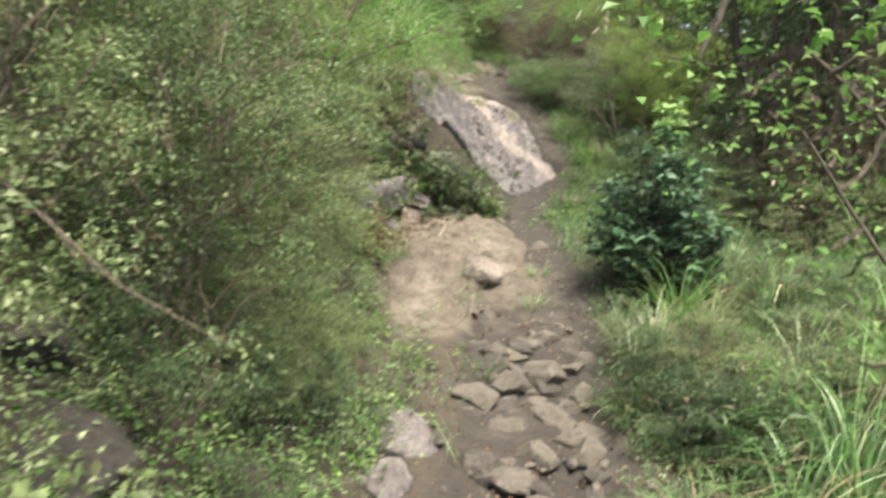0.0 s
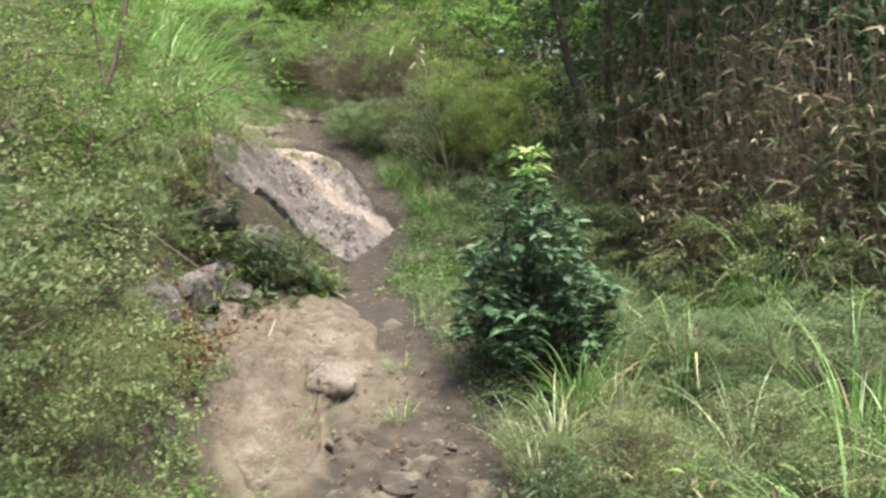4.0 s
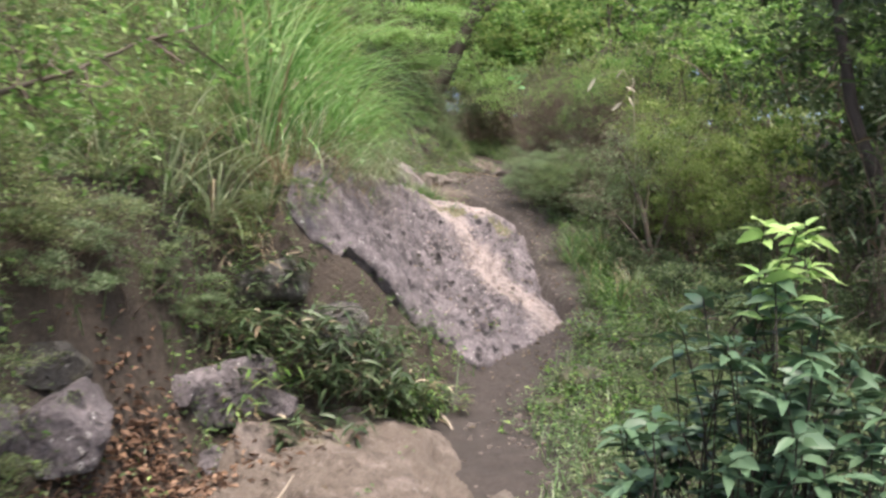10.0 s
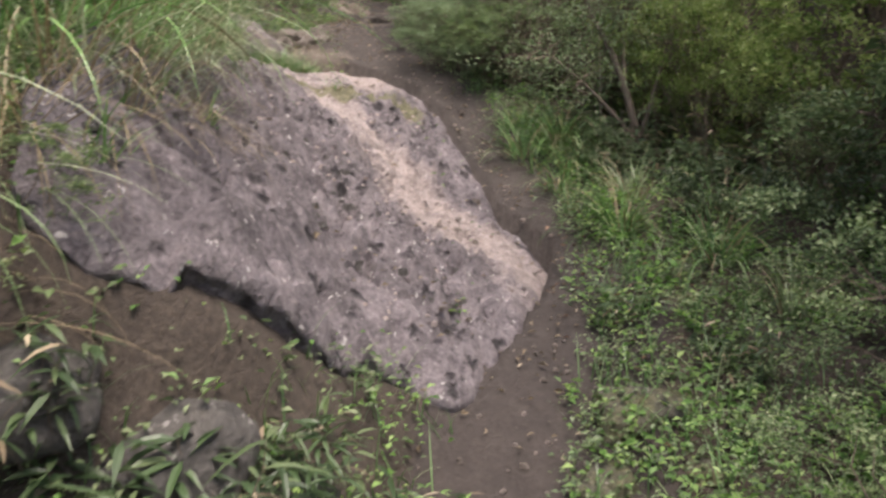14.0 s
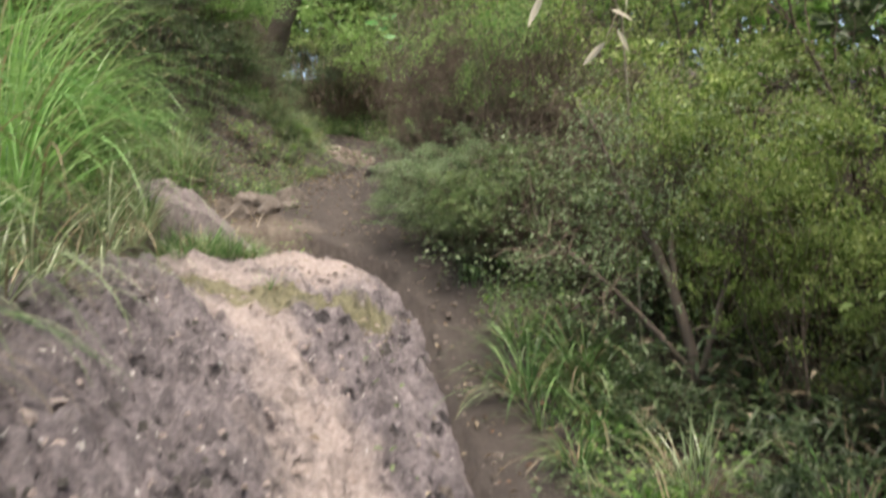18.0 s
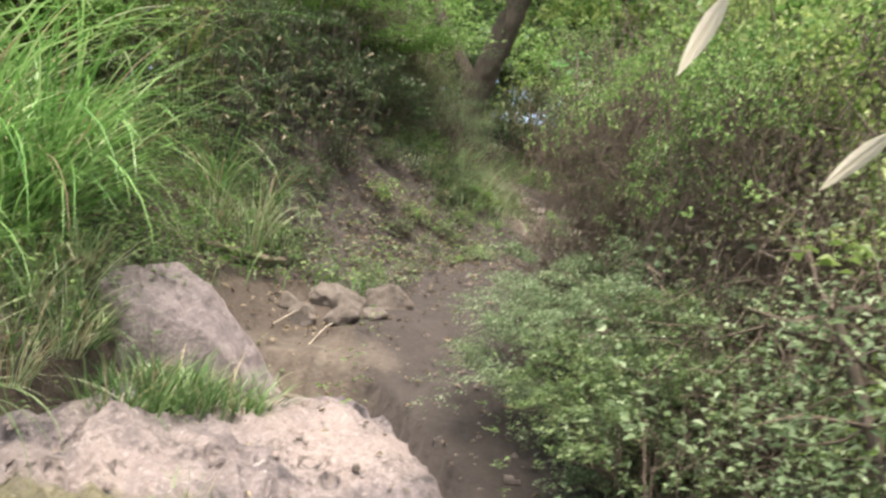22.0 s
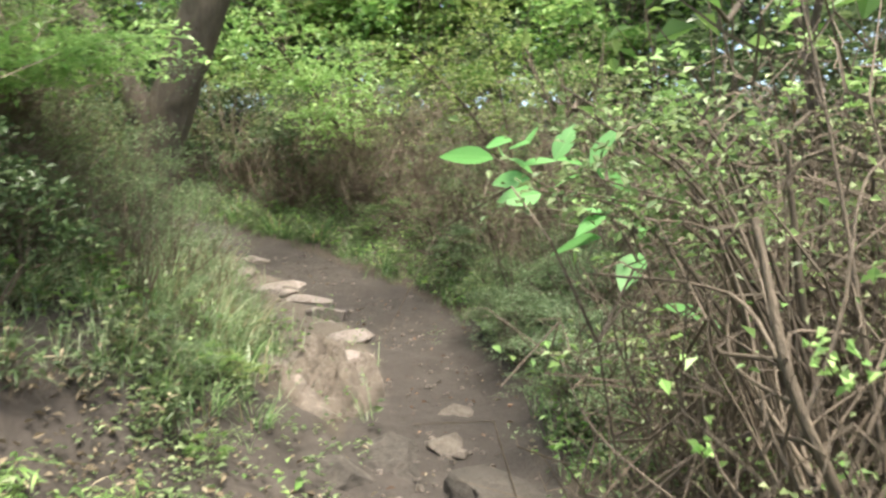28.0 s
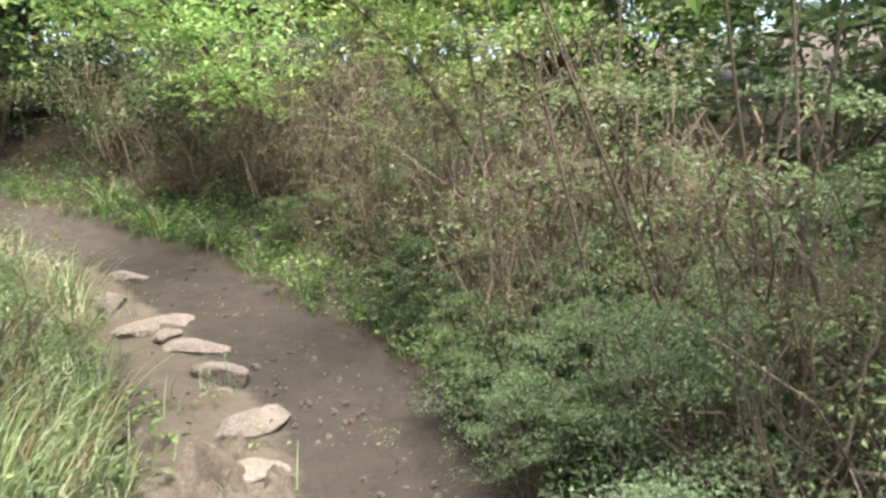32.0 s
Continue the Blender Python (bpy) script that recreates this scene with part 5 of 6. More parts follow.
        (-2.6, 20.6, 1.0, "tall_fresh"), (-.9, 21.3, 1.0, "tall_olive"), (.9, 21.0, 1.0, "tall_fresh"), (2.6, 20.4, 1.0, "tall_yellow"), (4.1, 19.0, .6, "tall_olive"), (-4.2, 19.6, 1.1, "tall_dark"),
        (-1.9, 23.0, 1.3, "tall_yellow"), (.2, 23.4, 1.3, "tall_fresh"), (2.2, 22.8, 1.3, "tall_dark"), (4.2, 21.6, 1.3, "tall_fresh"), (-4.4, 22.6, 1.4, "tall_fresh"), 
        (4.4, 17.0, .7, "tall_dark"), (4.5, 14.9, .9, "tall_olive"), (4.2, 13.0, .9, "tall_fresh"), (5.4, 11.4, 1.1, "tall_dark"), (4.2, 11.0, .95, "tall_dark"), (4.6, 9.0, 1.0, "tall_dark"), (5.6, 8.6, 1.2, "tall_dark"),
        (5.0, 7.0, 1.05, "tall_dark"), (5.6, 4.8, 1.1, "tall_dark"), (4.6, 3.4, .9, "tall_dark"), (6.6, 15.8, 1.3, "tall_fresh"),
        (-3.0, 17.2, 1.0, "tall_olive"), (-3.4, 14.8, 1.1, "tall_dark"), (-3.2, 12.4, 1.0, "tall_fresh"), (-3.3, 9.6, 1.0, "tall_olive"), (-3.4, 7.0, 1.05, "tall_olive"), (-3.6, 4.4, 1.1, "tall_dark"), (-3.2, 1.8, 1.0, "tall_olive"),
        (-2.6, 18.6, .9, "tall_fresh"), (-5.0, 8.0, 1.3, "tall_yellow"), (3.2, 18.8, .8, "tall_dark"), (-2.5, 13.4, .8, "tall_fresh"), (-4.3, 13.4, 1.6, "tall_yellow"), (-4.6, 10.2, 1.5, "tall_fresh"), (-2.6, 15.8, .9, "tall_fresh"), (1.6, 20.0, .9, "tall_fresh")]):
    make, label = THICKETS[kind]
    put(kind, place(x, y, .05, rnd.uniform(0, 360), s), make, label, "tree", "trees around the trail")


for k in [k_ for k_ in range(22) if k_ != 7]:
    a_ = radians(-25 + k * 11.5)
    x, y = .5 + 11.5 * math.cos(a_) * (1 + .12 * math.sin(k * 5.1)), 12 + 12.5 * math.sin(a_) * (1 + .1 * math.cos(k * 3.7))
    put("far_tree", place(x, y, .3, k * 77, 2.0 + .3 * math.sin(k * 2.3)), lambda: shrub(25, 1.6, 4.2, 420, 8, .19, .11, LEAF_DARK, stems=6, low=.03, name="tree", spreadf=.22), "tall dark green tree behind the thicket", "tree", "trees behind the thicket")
# the tall_dark pair darkens the backdrop behind the trunk, painting its shade
for x, y, s, kind in [(.4, 20.3, .85, "tall_yellow"), (2.0, 19.7, .8, "tall_yellow"), (-1.4, 20.6, .9, "tall_dark"), (-.2, 21.6, .9, "tall_dark"), (3.7, 21.6, .9, "tall_fresh"), (.3, 19.8, .4, "tall_fresh"), (3.4, 18.0, .75, "tall_fresh"), (-3.6, 13.6, 1.2, "tall_fresh"), (-4.9, 14.8, 1.5, "tall_fresh"), (-2.4, 14.3, .8, "tall_olive")]:
    put(kind, place(x, y, .05, rnd.uniform(0, 360), s), THICKETS[kind][0], THICKETS[kind][1], "tree", "trees around the trail")


SHRUBS["pale_spray"] = (lambda: shrub(35, .65, 1.4, 420, 12, .018, .010, LEAF_SAGE, stems=26, spreadf=.05), "shrub with level sprays of pale green leaves")


# ---- single plants and dead wood ----
def crooked_tree(name, lines, leaf_mat, n_clusters, per, L, W, spread_r, seed, bark, label, bare=.35, cat="tree", squash=.45):
    """A small tree from its own stem lines: each line is (points, radius at its start, radius at its end)."""
    rng = np.random.default_rng(seed)
    top = bpy.data.objects.new(name, None)
    scene.collection.objects.link(top)
    top.empty_display_size = .1
    base = Vector(lines[0][0][0])
    top.matrix_basis = Matrix.Translation(base)
    every, owner, made = [], [], []
    for k, (pts, r0, r1) in enumerate(lines):
        pts = np.array(pts, float) - np.array(base)
        n = 5 * (len(pts) - 1) + 1
        u = np.linspace(0, len(pts) - 1, n)
        q = np.stack([np.interp(u, np.arange(len(pts)), pts[:, a]) for a in range(3)], 1)
        for _ in range(3):
            q[1:-1] = (q[:-2] + 2 * q[1:-1] + q[2:]) / 4
        if r0 < .1:
            q[1:-1] += rng.normal(0, min(r0 * .12, .004), (n - 2, 3))
        sides = 26 if r0 > .1 else 9 if r0 > .02 else 5
        if r0 > .1:
            u = np.linspace(0, n - 1, n * 5)
            q = np.stack([np.interp(u, np.arange(n), q[:, a_]) for a_ in range(3)], 1)
            for _ in range(60):
                q[1:-1] = (q[:-2] + 2 * q[1:-1] + q[2:]) / 4
        v, f = tube(q, np.linspace(r0, r1, len(q)), sides)
        if r0 > .1:
            mid = np.repeat(q, sides, 0)
            out = v - mid
            ridge = np.array([noise.fractal(Vector((o[0] * 26, o[1] * 26, m_[2] * 7)), 1, 2, 3) for o, m_ in zip(out, mid)])
            v = mid + out * (1 + .13 * ridge)[:, None]
        made.append(mesh_object("trunk" if k == 0 else "branch", v, f, bark, top, smooth=True))
        every.append(q[int(len(q) * bare):])
        owner += [k] * len(every[-1])
    if n_clusters:
        every = np.concatenate(every)
        c = every[rng.integers(0, len(every), n_clusters)] + rng.normal(0, spread_r, (n_clusters, 3)) * [1, 1, squash]
        tw = {}
        for k in range(0, n_clusters, 3):
            j = np.argmin(((every - c[k]) ** 2).sum(1))
            tw.setdefault(owner[j], []).append(tube(bent(every[j], c[k], rng, .06, 4), [.004, .003, .002, .001], 3))
        for k, pieces in tw.items():
            tagged(mesh_object("twig_spray", *join(pieces), TWIG, made[k]), kind="stuff")
        who = np.repeat(np.arange(n_clusters), per)
        n = len(who)
        s = rng.uniform(.6, 1.25, n)
        v, f = leaves(c[who] + rng.normal(0, .045, (n, 3)) * [1, 1, .45], unit(rng.normal(0, 1, (n, 3)) * [1, 1, .45]), unit(rng.normal(0, .4, (n, 3)) + [0, 0, 1]), L * s, W * s)
        mesh_object("foliage", v, f, leaf_mat, top)
    return tagged(top, label, cat)


# fresh green leaf colour here includes the sunlight on the crown
crooked_tree("sapling", [([(-.95, 4.55, .8), (-.87, 4.56, 1.4), (-.79, 4.59, 1.69), (-.69, 4.62, 1.92), (-.6, 4.64, 2.2), (-.5, 4.66, 2.5), (-.4, 4.68, 2.9)], .026, .008),
                         ([(-.70, 4.62, 1.95), (-.5, 4.65, 2.1), (-.26, 4.7, 2.2), (-.1, 4.72, 2.28)], .010, .003), ([(-.74, 4.6, 1.86), (-.78, 4.6, 2.05), (-.8, 4.62, 2.3)], .010, .003),
                         ([(-.58, 4.64, 2.25), (-.6, 4.66, 2.5), (-.62, 4.7, 2.8)], .009, .003), ([(-.66, 4.62, 2.05), (-.85, 4.5, 2.2), (-1.0, 4.4, 2.3)], .008, .002)],
             LEAF_FRESH, 480, 11, .026, .013, .17, 3, BARK, "slender brown sapling with airy leaves, brightened as if sunlit", .3, "sapling", .35)
crooked_tree("dark_tree", [([(2.75, 7.15, 1.1), (2.72, 7.2, 1.7), (2.6, 7.25, 2.2), (2.42, 7.3, 2.7), (2.3, 7.3, 3.5), (2.1, 7.2, 4.8)], .05, .02), ([(2.78, 7.15, 1.2), (2.76, 7.2, 2.2), (2.97, 7.15, 2.85), (3.12, 7.1, 3.6), (3.3, 7.0, 5.2)], .045, .018),
                           ([(2.74, 7.16, 1.2), (2.82, 7.2, 2.1), (2.7, 7.22, 2.6), (2.75, 7.2, 3.3), (2.65, 7.0, 5.2)], .045, .018), ([(2.8, 7.1, 1.2), (3.1, 7.0, 2.2), (3.4, 6.9, 3.2), (3.6, 6.7, 4.8)], .04, .012),
                           ([(2.9, 6.9, 1.2), (3.0, 6.7, 2.0), (2.9, 6.6, 2.9), (3.0, 6.4, 4.6)], .035, .012), ([(3.2, 6.8, 1.2), (3.35, 6.6, 2.3), (3.3, 6.5, 3.4), (3.5, 6.2, 4.9)], .035, .012)],
             LEAF_DARK, 900, 11, .055, .03, .5, 5, BARK_DARK, "dark tree with several crooked stems in the thicket", .66)
crooked_tree("leaning_tree", [([(-.5, 15.4, 3.45), (-.36, 15.33, 4.1), (-.22, 15.24, 4.5), (-.05, 15.14, 4.85), (.12, 15.06, 5.25), (.4, 15.0, 5.9), (.6, 14.9, 6.8), (.7, 14.9, 7.8)], .13, .07), ([(.12, 15.06, 5.3), (.6, 15.3, 5.9), (1.2, 15.6, 6.3)], .06, .015),
                              ([(-.24, 15.26, 4.45), (-.42, 15.22, 4.85), (-.62, 15.2, 5.2), (-.95, 15.15, 5.75), (-1.2, 15.0, 6.6)], .075, .03), ([(.5, 14.95, 6.4), (.1, 14.4, 6.9), (-.3, 13.8, 7.1)], .05, .012)],
             LEAF_FRESH, 620, 11, .055, .03, .4, 8, BARK_TREE, "thick leaning tree with rough ridged brown bark", .55)
crooked_tree("fork_shrub", [([(1.86, 9.35, 1.95), (1.80, 9.42, 2.3), (1.74, 9.5, 2.5), (1.68, 9.6, 2.68), (1.6, 9.7, 2.95)], .022, .008), ([(1.84, 9.36, 2.0), (1.66, 9.45, 2.24), (1.55, 9.5, 2.36), (1.4, 9.6, 2.5)], .014, .005),
                            ([(1.8, 9.42, 2.3), (1.86, 9.6, 2.6), (1.9, 9.75, 3.0)], .014, .005), ([(1.86, 9.35, 2.0), (2.0, 9.3, 2.5), (2.1, 9.35, 2.9)], .013, .004)],
             LEAF_SAGE, 560, 12, .018, .0105, .17, 9, BARK_TREE, "grey-brown forked shrub with small olive leaves", .5, "shrub")
crooked_tree("sapling", [([(.74, .92, .05), (.72, .9, .7), (.66, .86, 1.3), (.61, .83, 1.6), (.5, .78, 1.95), (.36, .7, 2.15), (.28, .66, 2.0)], .013, .005), ([(.28, .66, 2.0), (.238, .64, 1.78), (.205, .64, 1.62)], .006, .003),
                         ([(0.632, 0.851, 1.434), (0.5, 0.831, 1.5), (0.401, 0.798, 1.579), (0.335, 0.798, 1.632)], 0.005, 0.0015), ([(0.665, 0.864, 1.236), (0.566, 0.897, 1.335), (0.467, 0.93, 1.467), (0.401, 0.944, 1.566)], 0.005, 0.0015), ([(0.599, 0.825, 1.599), (0.467, 0.798, 1.731), (0.335, 0.765, 1.797)], 0.004, 0.0015), ([(0.645, 0.864, 1.335), (0.533, 0.798, 1.368), (0.441, 0.765, 1.355)], 0.004, 0.0015), ([(0.599, 0.825, 1.632), (0.533, 0.798, 1.764), (0.48, 0.765, 1.863)], 0.004, 0.0015), ([(0.586, 0.798, 1.698), (0.441, 0.732, 1.817), (0.302, 0.699, 1.843)], 0.004, 0.0015)],
             LEAF_FRESH, 190, 8, .0145, .009, .065, 12, BARK, "thin sapling with drooping branch and fresh green leaves", .5, "sapling")
for k, (a, b) in enumerate([((2.29, 15.5, 3.5), (1.9, 15.65, 4.85)), ((2.58, 15.1, 3.6), (2.56, 15.06, 5.1)), ((2.5, 15.3, 3.6), (2.75, 15.2, 5.0)), ((2.1, 14.6, 3.5), (2.3, 14.4, 4.9)), ((1.95, 16.6, 3.8), (2.1, 16.6, 5.0)), ((2.0, 13.4, 3.3), (1.8, 13.5, 4.6)), ((1.75, 14.9, 3.4), (1.6, 15.0, 4.5)), ((1.5, 17.9, 4.0), (1.6, 17.8, 5.1)), ((2.4, 14.0, 3.4), (2.15, 13.9, 4.9)), ((1.95, 14.7, 3.4), (1.5, 14.75, 4.75)), ((2.2, 14.3, 3.4), (2.25, 14.2, 5.2)), ((2.3, 14.9, 3.5), (2.1, 14.8, 5.0)), ((2.0, 15.5, 3.5), (2.15, 15.5, 5.0))]):
    crooked_tree("bare_sapling", [([a, tuple(np.array(a) * .5 + np.array(b) * .5 + [.02, .02, 0]), b], .008, .004)], None, 0, 0, 0, 0, 0, 40 + k, TWIG, "bare thin brown sapling in the thicket", cat="sapling")["group"] = "thin saplings in the thicket"


bush("lit_a", .17, 14.12, .2, .12, "moss and low plants on the upper bank")
bush("fine_c", 1.62, 13.15, .65, .5, "shrubs with pale leaf sprays")
bush("pale_spray", 1.85, 13.4, .6, .7, "shrubs with pale leaf sprays")

# bright sprays over the upper trail
crooked_tree("spray_tree", [([(-1.25, 13.7, 3.6), (-1.15, 13.65, 4.2), (-.95, 13.6, 4.7), (-.85, 13.6, 5.2), (-.8, 13.6, 5.8)], .03, .01), ([(-1.1, 13.7, 4.3), (-.7, 13.8, 4.5), (-.35, 13.82, 4.52), (-.1, 13.9, 4.6)], .012, .003),
                            ([(-.95, 13.62, 4.6), (-.5, 13.55, 4.75), (-.01, 13.49, 4.78)], .012, .003), ([(-1.05, 13.62, 4.5), (-1.0, 13.2, 4.62), (-.96, 12.9, 4.64)], .012, .003), ([(-1.0, 13.6, 4.6), (-.9, 13.4, 4.7), (-.7, 13.2, 4.68), (-.45, 13.05, 4.75)], .01, .003),
                            ([(-.85, 13.6, 5.1), (-.4, 13.7, 5.2), (.15, 13.8, 5.2)], .01, .003)],
             LEAF_NEW, 1000, 12, .038, .017, .13, 71, BARK, "small tree with level sprays of bright green leaves", .3, "tree", .2)
crooked_tree("spray_tree", [([(1.0, 18.9, 4.1), (.85, 18.4, 4.7), (.5, 17.5, 5.1), (.2, 16.8, 5.4)], .03, .008), ([(.85, 18.4, 4.7), (.8, 17.5, 5.0), (.8, 16.9, 5.2)], .012, .003), ([(.5, 17.5, 5.1), (.0, 17.0, 5.25), (-.4, 16.8, 5.4)], .012, .003)],
             LEAF_NEW, 280, 12, .05, .026, .22, 72, BARK_TREE, "small tree with clustered bright green leaves", .4, "tree", .5)
crooked_tree("spray_tree", [([(1.85, 15.9, 3.5), (1.7, 15.9, 4.2), (1.4, 15.9, 4.7), (1.08, 15.86, 5.0)], .018, .005), ([(1.7, 15.9, 4.2), (1.6, 15.8, 4.8), (1.5, 15.7, 5.2)], .01, .003)],
             LEAF_YELLOW, 130, 11, .036, .02, .14, 73, TWIG, "young tree with yellow green leaves", .5, "tree", .4)

# tangled twiggy shrubs that brush past the walker
for x, y, s, sz in [(1.02, 11.6, .5, .82), (1.1, 11.38, .45, .7), (1.45, 12.2, .95, 1.0), (1.68, 12.62, .9, 1.0), (1.36, 12.6, .7, .8), (1.75, 11.95, 1.0, 1.0), (1.3, 11.75, .55, .8), (1.66, 10.35, .7, .7)]:
    put("twiggy", place(x, y, .03, rnd.uniform(0, 360), s, sz), lambda: shrub(31, .5, 1.5, 44, 9, .022, .013, LEAF_NEW, stems=56, whorl=True, bark=TWIG, thick=.26, bare=380, kink=.12), "tangled brown twiggy shrub with bright leaf tips", "shrub", "twiggy shrubs")
G = ground_z(1.2, 11.85)
fork = [([(1.2, 11.85, G), (1.14, 11.8, G + .4), (1.05, 11.77, G + .75), (.97, 11.76, 3.74), (.96, 11.8, 3.92)], .012, .004)]
r2 = random.Random(6)
for k in range(46):
    at_z = r2.uniform(.25, 1.0)
    s0 = (1.2 - .24 * at_z, 11.85 - .09 * at_z, G + (3.8 - G) * at_z)
    e0 = (r2.uniform(.88, 1.4), r2.uniform(11.75, 12.35), min(4.25, s0[2] + r2.uniform(-.05, .45)))
    m0, m1 = (tuple(p_ + (q_ - p_) * u_ + r2.uniform(-.06, .06) for p_, q_ in zip(s0, e0)) for u_ in (.35, .7))
    fork.append(([s0, m0, m1, e0], .0032, .0009))
for e0 in ((1.14, 11.8, 4.42), (1.25, 11.75, 4.5), (1.05, 11.9, 4.36), (1.3, 11.95, 4.45)):
    fork.append(([(1.1, 11.8, 3.6), tuple((p_ + q_) / 2 + .03 for p_, q_ in zip((1.1, 11.8, 3.6), e0)), e0], .0034, .001))
crooked_tree("twiggy_shrub", fork, LEAF_NEW, 26, 9, .021, .012, .025, 61, TWIG, "brown forked twiggy shrub with bright green leaf tips", .8, "shrub", .8)
G = ground_z(1.3, 12.15)
sprays = [([(1.3, 12.12, G), (1.22, 12.08, G + .5), (1.16, 12.05, G + .9), (1.14, 12.03, 4.0)], .01, .004)]
for k in range(16):
    e0 = (r2.uniform(.80, 1.02), r2.uniform(11.95, 12.2), r2.uniform(3.9, 4.12))
    sprays.append(([(1.17, 12.05, r2.uniform(3.4, 3.9)), tuple((p_ + q_) / 2 for p_, q_ in zip((1.15, 12.05, 3.9), e0)), e0], .004, .0012))
crooked_tree("spray_shrub", sprays, LEAF_SPRAY, 95, 10, .016, .0095, .032, 62, TWIG, "shrub with level sprays of pale green leaves", .5, "shrub", .35)
put("overhead", place(2.0, 13.5, .05, 40, 1.0), lambda: tree(33, 3.2, .035, .9, 130, 9, .10, .055, LEAF_FRESH, low=.42), "small tree with broad fresh green leaves", "tree")
for x, y, s, k in [(-.45, 14.85, .8, "pale_spray"), (-.2, 14.95, .6, "pale_spray"), (-.3, 14.7, .55, "pale_spray"), (-.05, 15.05, .4, "pale_spray"), (-.6, 14.6, .8, "pale_spray"), (-.45, 15.3, .6, "pale_spray"), (-.7, 14.8, .65, "pale_spray"), (-.15, 14.15, .4, "pale_spray"), (-.55, 13.95, .65, "brown_a"), (-.9, 15.3, .6, "fine_b")]:
    bush(k, x, y, s, s, "brush on the upper bank")
for x, y, k, s in [(-.25, 13.9, "sedge", .5), (-.1, 14.05, "sedge", .45), (.05, 14.0, "sedge", .4), (-.3, 14.2, "sedge", .5), (.0, 13.8, "short", 1.1), (.1, 13.85, "short", 1.0), (.2, 14.3, "short", 1.2), (.25, 14.0, "short", .9), (-.15, 13.7, "short", 1.1), (.15, 14.5, "short", 1.2), (-.4, 13.75, "sedge", .5), (-.38, 13.4, "short", 1.0)]:
    grass(k, x, y, s, "tufts on the upper bank")
for x, y, k, s in [(1.36, 9.12, "sedge", .55), (1.46, 9.3, "sedge", .6), (1.42, 9.55, "sedge", .6), (1.56, 9.4, "sedge", .65), (1.5, 9.7, "short", 1.4), (1.34, 9.4, "short", 1.3), (1.62, 9.62, "sedge", .6), (1.3, 9.9, "sedge", .5)]:
    grass(k, x, y, s, "grass beside the trail")
for x, y, k, s in [(-.1, 10.46, "short", 1.1), (.0, 10.6, "short", 1.0), (-.2, 10.52, "short", 1.2), (.06, 10.74, "short", .9), (-.3, 10.5, "sedge", .45), (-.24, 10.6, "short", 1.0), (-.16, 10.62, "sedge", .3), (-.1, 10.66, "short", 1.0), (-.03, 10.72, "sedge", .28), (.03, 10.78, "short", 1.0), (.1, 10.86, "short", .9), (-.06, 10.66, "sedge", .3), (-.2, 10.56, "sedge", .3), (-.12, 10.6, "short", 1.1), (.0, 10.7, "short", 1.0)]:
    grass(k, x, y, s * 1.3, "grass at the foot of the boulder", max(ground_z(x, y), slab_z(x, y)) - .01)
for x, y, s, k in [(.02, 13.75, .2, "fine_a"), (.12, 14.02, .18, "fresh_a"), (.14, 13.62, .13, "fresh_a"), (.05, 14.2, .24, "fine_b"), (-.5, 13.2, .22, "dark_a")]:
    bush(k, x, y, s, s, "low plants on the worn bank")
# dark leaves paint the under-canopy shade above the bank
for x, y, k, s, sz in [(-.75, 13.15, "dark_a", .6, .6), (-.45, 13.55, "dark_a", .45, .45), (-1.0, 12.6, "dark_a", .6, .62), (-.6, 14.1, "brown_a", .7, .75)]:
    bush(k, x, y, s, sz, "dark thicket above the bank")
for x, y, s in [(-.12, 13.78, .3), (-.5, 12.95, .25)]:
    put("low_bamboo_dark", place(x, y, .01, rnd.uniform(0, 360), s), lambda: bamboo_grass(17, 26, .55, .35, .19, LEAF_DARK, .15), "low leafy bamboo grass on the worn bank", "bamboo grass", "low plants on the worn bank")
for x, y, s in [(-.1, 13.8, .6), (-.15, 14.3, .7), (-.1, 14.7, 1.1), (-.3, 14.9, 1.2), (.05, 14.95, 1.0), (-.45, 15.2, 1.3), (-.1, 15.3, 1.1), (-.3, 15.5, 1.2), (.0, 15.7, 1.0), (-.55, 15.7, 1.3), (-.35, 16.2, 1.2), (-.1, 16.5, 1.1), (-.35, 16.9, 1.2), (-.7, 16.3, 1.3), (-.65, 14.9, 1.2), (-.2, 17.0, 1.0), (-.6, 17.5, 1.2)]:
    grass("pale", x, y, s, "pale grass on the upper bank")
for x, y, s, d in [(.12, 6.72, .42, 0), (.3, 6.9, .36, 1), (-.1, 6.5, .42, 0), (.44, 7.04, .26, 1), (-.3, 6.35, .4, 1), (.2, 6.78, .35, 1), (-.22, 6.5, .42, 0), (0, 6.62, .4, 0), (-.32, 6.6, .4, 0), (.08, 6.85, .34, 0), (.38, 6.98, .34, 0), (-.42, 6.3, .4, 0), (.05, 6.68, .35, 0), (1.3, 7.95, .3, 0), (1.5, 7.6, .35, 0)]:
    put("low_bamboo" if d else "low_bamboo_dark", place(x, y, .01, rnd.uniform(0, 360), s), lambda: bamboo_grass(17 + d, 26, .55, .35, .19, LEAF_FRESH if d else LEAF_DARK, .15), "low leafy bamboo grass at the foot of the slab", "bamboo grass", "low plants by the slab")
# mostly the dark-leaved kind, so leaf colour carries the shadow under the shrubs
